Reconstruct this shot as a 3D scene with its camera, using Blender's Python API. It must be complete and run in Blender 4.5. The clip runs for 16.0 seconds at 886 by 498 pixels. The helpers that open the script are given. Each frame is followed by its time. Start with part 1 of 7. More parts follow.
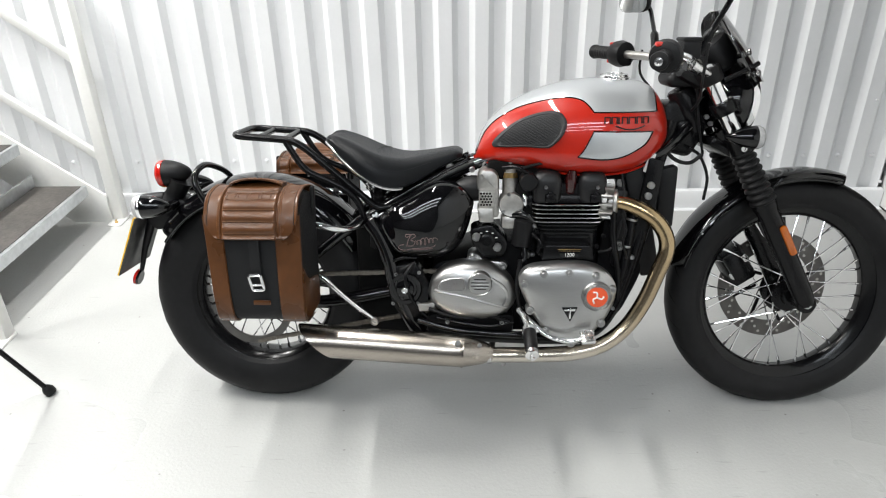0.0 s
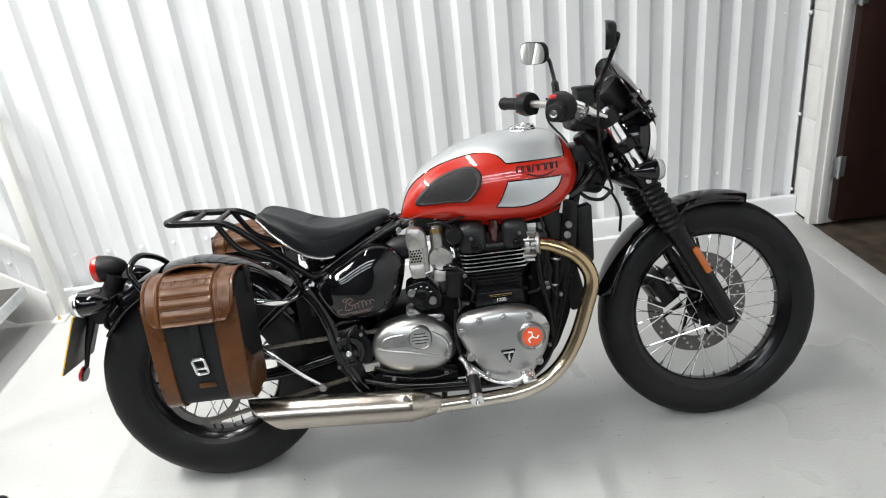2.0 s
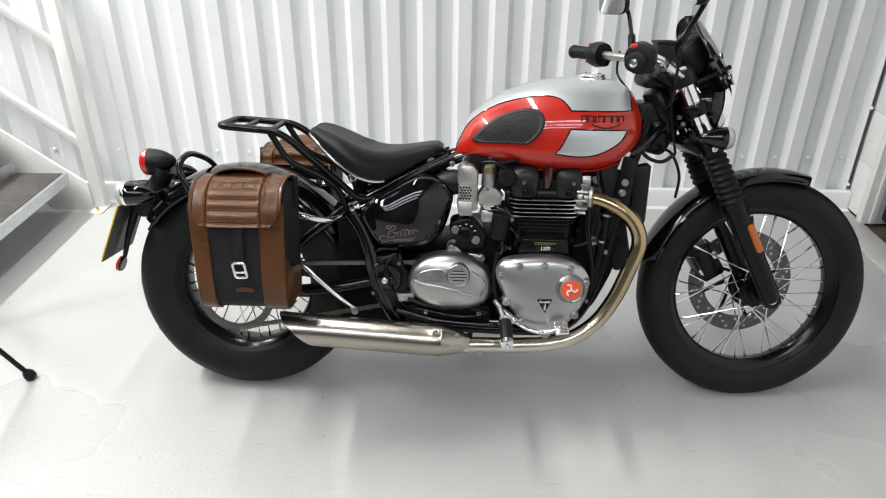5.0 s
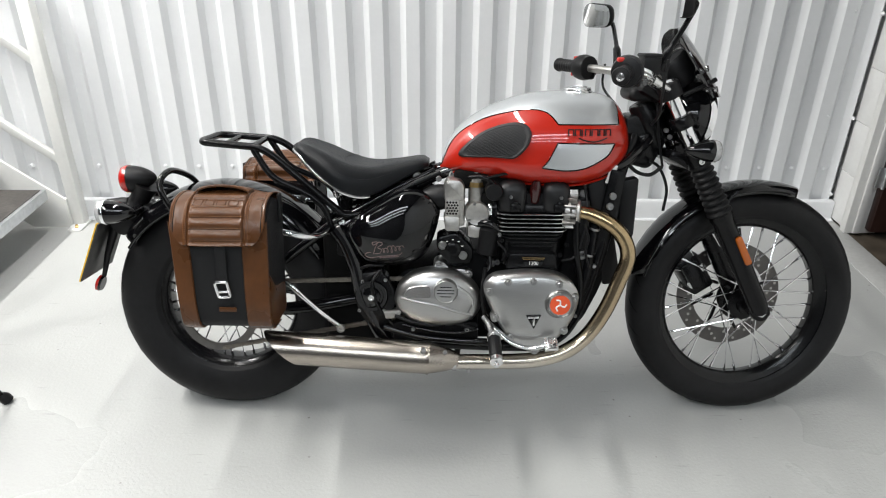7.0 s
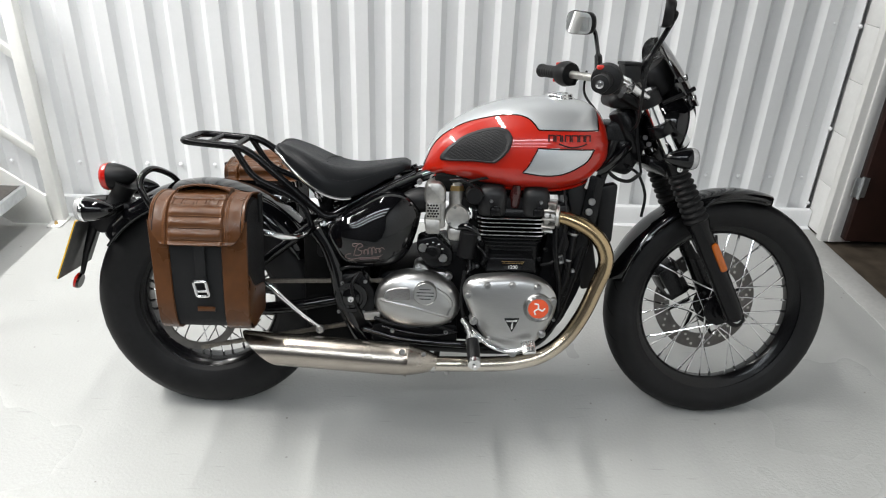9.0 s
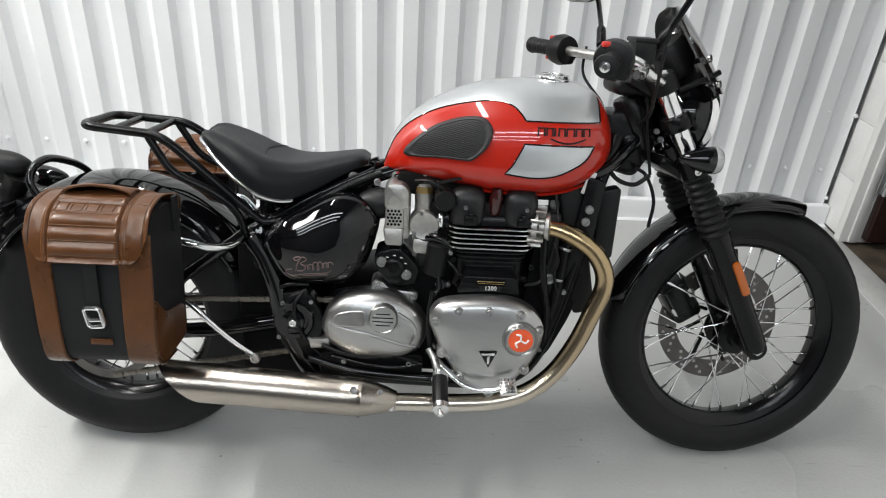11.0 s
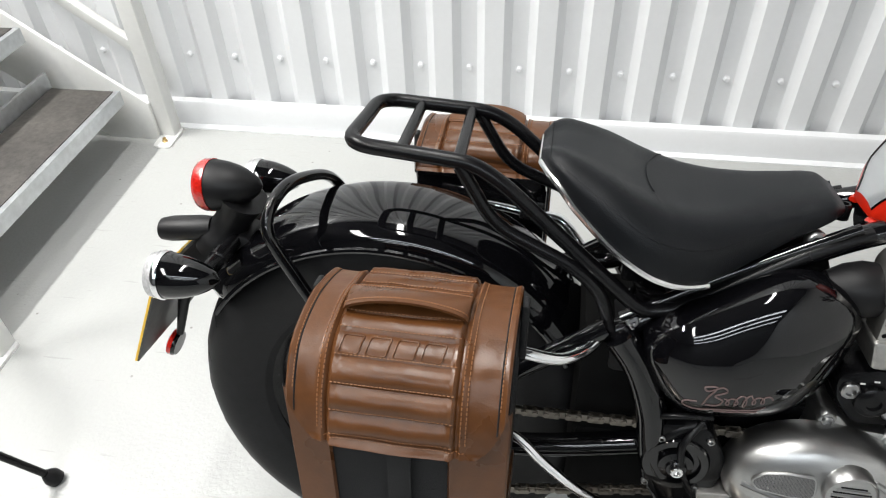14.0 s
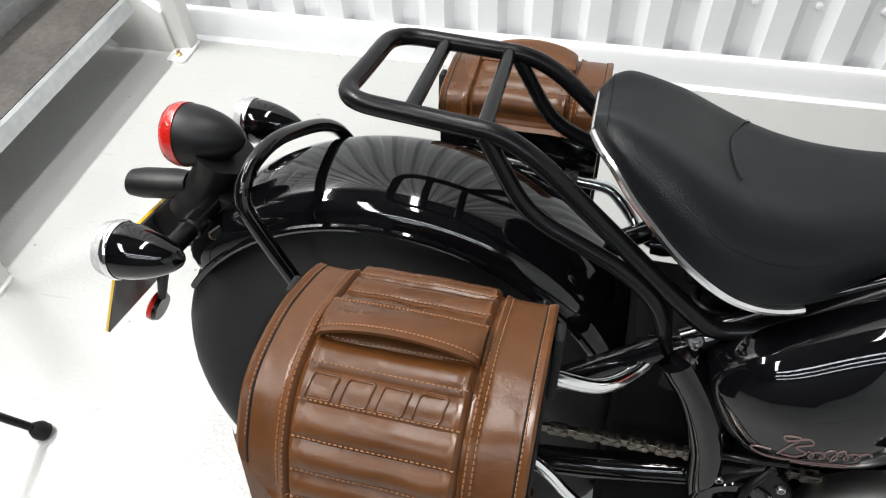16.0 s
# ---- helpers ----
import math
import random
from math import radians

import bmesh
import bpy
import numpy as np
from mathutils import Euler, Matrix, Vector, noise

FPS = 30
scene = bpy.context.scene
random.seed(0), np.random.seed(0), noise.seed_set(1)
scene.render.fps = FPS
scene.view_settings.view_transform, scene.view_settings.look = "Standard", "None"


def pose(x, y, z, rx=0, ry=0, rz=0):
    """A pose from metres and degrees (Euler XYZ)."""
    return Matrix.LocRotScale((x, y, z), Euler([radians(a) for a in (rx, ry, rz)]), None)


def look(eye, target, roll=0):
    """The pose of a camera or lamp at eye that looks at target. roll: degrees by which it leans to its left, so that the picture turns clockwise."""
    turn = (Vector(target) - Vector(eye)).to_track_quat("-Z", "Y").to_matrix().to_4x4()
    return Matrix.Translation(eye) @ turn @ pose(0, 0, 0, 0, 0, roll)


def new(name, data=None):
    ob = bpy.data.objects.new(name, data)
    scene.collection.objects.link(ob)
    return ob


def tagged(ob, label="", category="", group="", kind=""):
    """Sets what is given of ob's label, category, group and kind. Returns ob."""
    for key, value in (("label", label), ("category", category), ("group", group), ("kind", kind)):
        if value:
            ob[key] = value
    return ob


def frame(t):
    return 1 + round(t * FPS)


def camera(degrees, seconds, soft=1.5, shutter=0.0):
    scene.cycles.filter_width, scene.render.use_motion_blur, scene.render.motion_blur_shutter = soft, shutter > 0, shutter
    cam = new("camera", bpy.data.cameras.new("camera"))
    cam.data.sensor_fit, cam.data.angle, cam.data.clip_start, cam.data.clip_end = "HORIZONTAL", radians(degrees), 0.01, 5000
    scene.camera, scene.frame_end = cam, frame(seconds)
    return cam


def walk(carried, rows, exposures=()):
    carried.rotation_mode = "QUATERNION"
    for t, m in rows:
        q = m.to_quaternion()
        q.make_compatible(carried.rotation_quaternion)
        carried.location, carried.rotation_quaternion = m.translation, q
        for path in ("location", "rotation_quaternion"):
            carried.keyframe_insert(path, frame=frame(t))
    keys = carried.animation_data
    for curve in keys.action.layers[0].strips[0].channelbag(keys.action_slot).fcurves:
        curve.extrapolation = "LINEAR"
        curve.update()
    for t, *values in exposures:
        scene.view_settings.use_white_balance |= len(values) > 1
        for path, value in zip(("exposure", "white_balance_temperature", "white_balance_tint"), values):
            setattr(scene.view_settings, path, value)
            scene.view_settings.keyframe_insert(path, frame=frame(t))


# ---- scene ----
cam = camera(64.2, 16.0, soft=1.1)
# seconds, place of the eye, point looked at, roll
PATH = [
    (0, (-0.055, 0.172, 1.372), (-0.127, 1.931, 0.422), -1.4),
    (0.5, (-0.069, 0.167, 1.392), (-0.079, 1.918, 0.427), 1.6),
    (1, (-0.067, 0.152, 1.38), (-0.049, 1.917, 0.44), 1.2),
    (1.5, (-0.048, 0.138, 1.373), (-0.033, 1.926, 0.476), -1.3),
    (2, (0.012, 0.118, 1.428), (0.067, 1.931, 0.585), -6.7),
    (2.5, (-0.065, 0.121, 1.369), (0.013, 1.896, 0.451), 1.5),
    (3, (-0.069, 0.129, 1.375), (0.013, 1.893, 0.435), 0.9),
    (3.5, (-0.075, 0.131, 1.369), (-0.011, 1.89, 0.418), 1.4),
    (4, (-0.077, 0.132, 1.377), (-0.045, 1.884, 0.413), 1.6),
    (4.2, (-0.074, 0.124, 1.371), (-0.063, 1.881, 0.415), 1.4),
    (6.3, (-0.024, 0.137, 1.414), (-0.043, 1.887, 0.446), -0.1),
    (6.5, (-0.03, 0.141, 1.402), (-0.015, 1.899, 0.449), 0.7),
    (7, (-0.057, 0.154, 1.385), (-0.031, 1.922, 0.452), 0.5),
    (7.5, (-0.064, 0.151, 1.39), (-0.043, 1.919, 0.456), 1.5),
    (8, (-0.057, 0.149, 1.386), (-0.021, 1.917, 0.453), 2.4),
    (8.5, (-0.048, 0.149, 1.398), (-0.02, 1.916, 0.461), 1.6),
    (9, (-0.045, 0.145, 1.392), (0.024, 1.916, 0.464), 2.0),
    (9.2, (-0.027, 0.145, 1.401), (0.017, 1.912, 0.464), 1.4),
    (11.3, (0.023, 0.554, 1.311), (0.122, 2.262, 0.276), 3.7),
    (11.5, (0.008, 0.587, 1.306), (0.09, 2.268, 0.227), 3.4),
    (12, (-0.012, 0.617, 1.298), (0.034, 2.251, 0.145), 1.7),
    (12.5, (-0.104, 0.669, 1.319), (-0.14, 2.197, 0.029), 5.3),
    (13, (-0.218, 0.802, 1.26), (-0.385, 2.251, -0.107), 2.2),
    (13.5, (-0.382, 1.022, 1.271), (-0.597, 2.489, -0.072), -2.0),
    (14, (-0.425, 1.204, 1.245), (-0.682, 2.668, -0.093), -2.1),
    (14.5, (-0.44, 1.344, 1.203), (-0.757, 2.685, -0.246), -0.6),
    (15, (-0.425, 1.386, 1.179), (-0.784, 2.652, -0.327), -3.1),
    (15.5, (-0.424, 1.393, 1.176), (-0.802, 2.652, -0.331), -4.4),
    (16, (-0.434, 1.396, 1.173), (-0.776, 2.664, -0.335), -3.0),
]
EXPOSURE = 0.0
walk(cam, [(t, look(eye, target, roll)) for t, eye, target, roll in PATH],
     [(0.0, EXPOSURE + 0.10), (2.0, EXPOSURE + 0.12), (4.0, EXPOSURE + 0.05), (6.5, EXPOSURE - 0.06), (9.0, EXPOSURE - 0.06), (12.0, EXPOSURE - 0.06), (16.0, EXPOSURE)])

# ---- world and lamps ----
world = bpy.data.worlds.new("world")
scene.world = world
world.use_nodes = True
world.node_tree.nodes["Background"].inputs["Color"].default_value = (0.8, 0.9, 1.0, 1)
world.node_tree.nodes["Background"].inputs["Strength"].default_value = 0.3

CEILING = 4.3


def strip_lamp(x, y, z, length, width, watts, turn, colour):
    """The light of one linear lamp or rooflight, facing down."""
    data = bpy.data.lights.new("strip_light", "AREA")
    data.shape, data.size, data.size_y, data.energy, data.color = "RECTANGLE", length, width, watts, colour
    ob = new("strip_light", data)
    ob.matrix_world = pose(x, y, z, 0, 0, turn)
    return ob


TUBE, SKY = (1.0, 0.988, 0.962), (0.88, 0.945, 1.0)
# x, y, z, length, width, watts, turn, colour
LAMPS = [
    (-3.08, 2.1, 3.55, 1.8, 0.14, 234, 90, TUBE),
    (-2.3, -0.3, CEILING - 0.125, 2.4, 0.3, 90, 90, TUBE),
    (-0.9, 1.95, CEILING - 0.125, 2.4, 0.16, 84, 90, TUBE),
]
ROOFLIGHTS = [
    (-0.5, -2.1, CEILING - 0.06, 3.6, 0.40, 80, 0, SKY),
    (-0.5, -3.2, CEILING - 0.06, 3.6, 0.40, 72, 0, SKY),
    (-0.5, -4.4, CEILING - 0.06, 3.6, 0.40, 64, 0, SKY),
]
for row in LAMPS + ROOFLIGHTS:
    strip_lamp(*row)

# ---- materials ----
def material(name, colour, rough=0.5, metal=0.0, grain=0.0, scale=60.0, stain=0.0, stain_scale=4.0, bump=0.0, bump_scale=200.0,
             coat=0.0, stretch=(1, 1, 1), rough_var=0.1, specular=0.5):
    """A procedural surface: fine grain and large stains in the colour, uneven gloss, and fine relief."""
    m = bpy.data.materials.new(name)
    m.use_nodes = True
    nt = m.node_tree
    n, link = nt.nodes, nt.links.new
    b = n["Principled BSDF"]
    b.inputs["Metallic"].default_value = metal
    b.inputs["Coat Weight"].default_value = coat
    b.inputs["Coat Roughness"].default_value = 0.03
    b.inputs["Specular IOR Level"].default_value = specular
    co = n.new("ShaderNodeTexCoord")
    mp = n.new("ShaderNodeMapping")
    mp.inputs["Scale"].default_value = stretch
    link(co.outputs["Object"], mp.inputs["Vector"])
    fine = n.new("ShaderNodeTexNoise")
    fine.inputs["Scale"].default_value, fine.inputs["Detail"].default_value = scale, 5
    link(mp.outputs["Vector"], fine.inputs["Vector"])
    large = n.new("ShaderNodeTexNoise")
    large.inputs["Scale"].default_value, large.inputs["Detail"].default_value = stain_scale, 4
    link(mp.outputs["Vector"], large.inputs["Vector"])

    def lane(src, low, high):
        r = n.new("ShaderNodeMapRange")
        r.inputs["From Min"].default_value, r.inputs["From Max"].default_value = 0.3, 0.7
        r.inputs["To Min"].default_value, r.inputs["To Max"].default_value = low, high
        link(src.outputs["Fac"], r.inputs["Value"])
        return r.outputs["Result"]

    mul = n.new("ShaderNodeMath")
    mul.operation = "MULTIPLY"
    link(lane(fine, 1 - grain, 1 + grain), mul.inputs[0])
    link(lane(large, 1 - stain, 1 + stain), mul.inputs[1])
    value = mul.outputs[0]
    mix = n.new("ShaderNodeVectorMath")
    mix.operation = "SCALE"
    mix.inputs[0].default_value = colour[:3]
    link(value, mix.inputs["Scale"])
    link(mix.outputs["Vector"], b.inputs["Base Color"])
    link(lane(large, max(rough * (1 - rough_var), 0.0), min(rough * (1 + rough_var), 1.0)), b.inputs["Roughness"])
    if bump:
        tex = n.new("ShaderNodeTexNoise")
        tex.inputs["Scale"].default_value, tex.inputs["Detail"].default_value = bump_scale, 3
        link(mp.outputs["Vector"], tex.inputs["Vector"])
        bp = n.new("ShaderNodeBump")
        bp.inputs["Strength"].default_value, bp.inputs["Distance"].default_value = bump, 0.002
        link(tex.outputs["Fac"], bp.inputs["Height"])
        link(bp.outputs["Normal"], b.inputs["Normal"])
    return m


def glass(name, colour=(1, 1, 1), rough=0.05):
    m = bpy.data.materials.new(name)
    m.use_nodes = True
    b = m.node_tree.nodes["Principled BSDF"]
    b.inputs["Base Color"].default_value = (*colour, 1)
    b.inputs["Transmission Weight"].default_value, b.inputs["Roughness"].default_value, b.inputs["IOR"].default_value = 1.0, rough, 1.45
    return m


def floor_paint():
    """Pale grey floor paint: glossy, with orange peel, scuffs, dust and dark specks."""
    m = material("floor_paint", (0.40, 0.405, 0.395), 0.29, grain=0.015, scale=90, stain=0.025, stain_scale=0.9, bump=0.5, bump_scale=110, rough_var=0.10)
    nt = m.node_tree
    n, link = nt.nodes, nt.links.new
    b = n["Principled BSDF"]
    co = n.new("ShaderNodeTexCoord")
    old = b.inputs["Base Color"].links[0].from_socket
    speck = n.new("ShaderNodeTexVoronoi")
    speck.inputs["Scale"].default_value, speck.inputs["Randomness"].default_value = 13.0, 1.0
    link(co.outputs["Object"], speck.inputs["Vector"])
    sr = n.new("ShaderNodeMapRange")
    sr.inputs["From Min"].default_value, sr.inputs["From Max"].default_value = 0.030, 0.055
    link(speck.outputs["Distance"], sr.inputs["Value"])
    sel = n.new("ShaderNodeTexNoise")
    sel.inputs["Scale"].default_value = 2.3
    link(co.outputs["Object"], sel.inputs["Vector"])
    thr = n.new("ShaderNodeMapRange")
    thr.inputs["From Min"].default_value, thr.inputs["From Max"].default_value = 0.45, 0.50
    thr.inputs["To Min"].default_value, thr.inputs["To Max"].default_value = 1.0, 0.0
    link(sel.outputs["Fac"], thr.inputs["Value"])
    mx = n.new("ShaderNodeMath")
    mx.operation = "MAXIMUM"
    link(sr.outputs["Result"], mx.inputs[0]), link(thr.outputs["Result"], mx.inputs[1])
    mix = n.new("ShaderNodeMix")
    mix.data_type = "RGBA"
    link(mx.outputs[0], mix.inputs["Factor"])
    mix.inputs["A"].default_value = (0.22, 0.21, 0.20, 1)
    link(old, mix.inputs["B"])
    # faint rubbed streaks where things were dragged
    mp = n.new("ShaderNodeMapping")
    mp.inputs["Rotation"].default_value = (0, 0, 0.5)
    mp.inputs["Scale"].default_value = (5.0, 48.0, 1.0)
    link(co.outputs["Object"], mp.inputs["Vector"])
    rub = n.new("ShaderNodeTexNoise")
    rub.inputs["Scale"].default_value, rub.inputs["Detail"].default_value = 1.6, 3
    link(mp.outputs["Vector"], rub.inputs["Vector"])
    rr = n.new("ShaderNodeMapRange")
    rr.inputs["From Min"].default_value, rr.inputs["From Max"].default_value = 0.67, 0.73
    rr.inputs["To Min"].default_value, rr.inputs["To Max"].default_value = 0.0, 0.32
    link(rub.outputs["Fac"], rr.inputs["Value"])
    mix2 = n.new("ShaderNodeMix")
    mix2.data_type = "RGBA"
    link(rr.outputs["Result"], mix2.inputs["Factor"])
    link(mix.outputs["Result"], mix2.inputs["A"])
    mix2.inputs["B"].default_value = (0.22, 0.22, 0.21, 1)
    link(mix2.outputs["Result"], b.inputs["Base Color"])
    return m


def wire_mesh():
    """Fine woven wire: crossed ridges a millimetre and a half apart."""
    m = material("wire_mesh", (0.42, 0.42, 0.42), 0.5, 0.9, grain=0.1, stain=0.1)
    nt = m.node_tree
    n, link = nt.nodes, nt.links.new
    b = n["Principled BSDF"]
    co = n.new("ShaderNodeTexCoord")
    waves = []
    for axis in ("X", "Z"):
        w = n.new("ShaderNodeTexWave")
        w.bands_direction = axis
        w.inputs["Scale"].default_value = 330 / 1.57
        link(co.outputs["Object"], w.inputs["Vector"])
        waves.append(w)
    mx = n.new("ShaderNodeMath")
    mx.operation = "MAXIMUM"
    link(waves[0].outputs["Fac"], mx.inputs[0]), link(waves[1].outputs["Fac"], mx.inputs[1])
    ramp = n.new("ShaderNodeMix")
    ramp.data_type = "RGBA"
    link(mx.outputs[0], ramp.inputs["Factor"])
    ramp.inputs["A"].default_value, ramp.inputs["B"].default_value = (0.015, 0.015, 0.015, 1), (0.26, 0.26, 0.26, 1)
    link(ramp.outputs["Result"], b.inputs["Base Color"])
    bp = n.new("ShaderNodeBump")
    bp.inputs["Strength"].default_value, bp.inputs["Distance"].default_value = 0.8, 0.001
    link(mx.outputs[0], bp.inputs["Height"])
    link(bp.outputs["Normal"], b.inputs["Normal"])
    return m


def heat_tint():
    """Stainless pipe, straw to bronze where the heat has coloured it, bright further down the bend."""
    m = material("heat_tinted_steel", (0.6, 0.6, 0.6), 0.22, 1.0, grain=0.05, scale=50, stain=0.08, stain_scale=5)
    nt = m.node_tree
    n, link = nt.nodes, nt.links.new
    b = n["Principled BSDF"]
    co, sep = n.new("ShaderNodeTexCoord"), n.new("ShaderNodeSeparateXYZ")
    link(co.outputs["Object"], sep.inputs["Vector"])
    ramp = n.new("ShaderNodeValToRGB")
    stops = ((0.0, (0.62, 0.58, 0.52)), (0.06, (0.60, 0.54, 0.45)), (0.30, (0.50, 0.40, 0.27)), (1.0, (0.44, 0.325, 0.18)))
    while len(ramp.color_ramp.elements) < len(stops):
        ramp.color_ramp.elements.new(0.5)
    for e, (at, colour) in zip(ramp.color_ramp.elements, stops):
        e.position, e.color = at, (*colour, 1)
    mr = n.new("ShaderNodeMapRange")
    mr.inputs["From Min"].default_value, mr.inputs["From Max"].default_value = 0.215, 0.60
    link(sep.outputs["Z"], mr.inputs["Value"])
    link(mr.outputs["Result"], ramp.inputs["Fac"])
    link(ramp.outputs["Color"], b.inputs["Base Color"])
    return m


def leather():
    """Waxed brown leather: fine grain, soft creases and rubbed patches."""
    m = material("brown_leather", (0.081, 0.0300, 0.0088), 0.31, grain=0.10, scale=60, stain=0.20, stain_scale=11, bump=0.10, bump_scale=320, specular=0.38, rough_var=0.25)
    nt = m.node_tree
    n, link = nt.nodes, nt.links.new
    b = n["Principled BSDF"]
    co = n.new("ShaderNodeTexCoord")
    crease = n.new("ShaderNodeTexNoise")
    crease.noise_type = "RIDGED_MULTIFRACTAL"
    crease.inputs["Scale"].default_value, crease.inputs["Detail"].default_value, crease.inputs["Distortion"].default_value = 13.0, 3, 0.6
    link(co.outputs["Object"], crease.inputs["Vector"])
    bp = n.new("ShaderNodeBump")
    bp.inputs["Strength"].default_value, bp.inputs["Distance"].default_value = 0.35, 0.002
    link(crease.outputs["Fac"], bp.inputs["Height"])
    old = b.inputs["Normal"].links[0].from_socket
    link(old, bp.inputs["Normal"])
    link(bp.outputs["Normal"], b.inputs["Normal"])
    return m


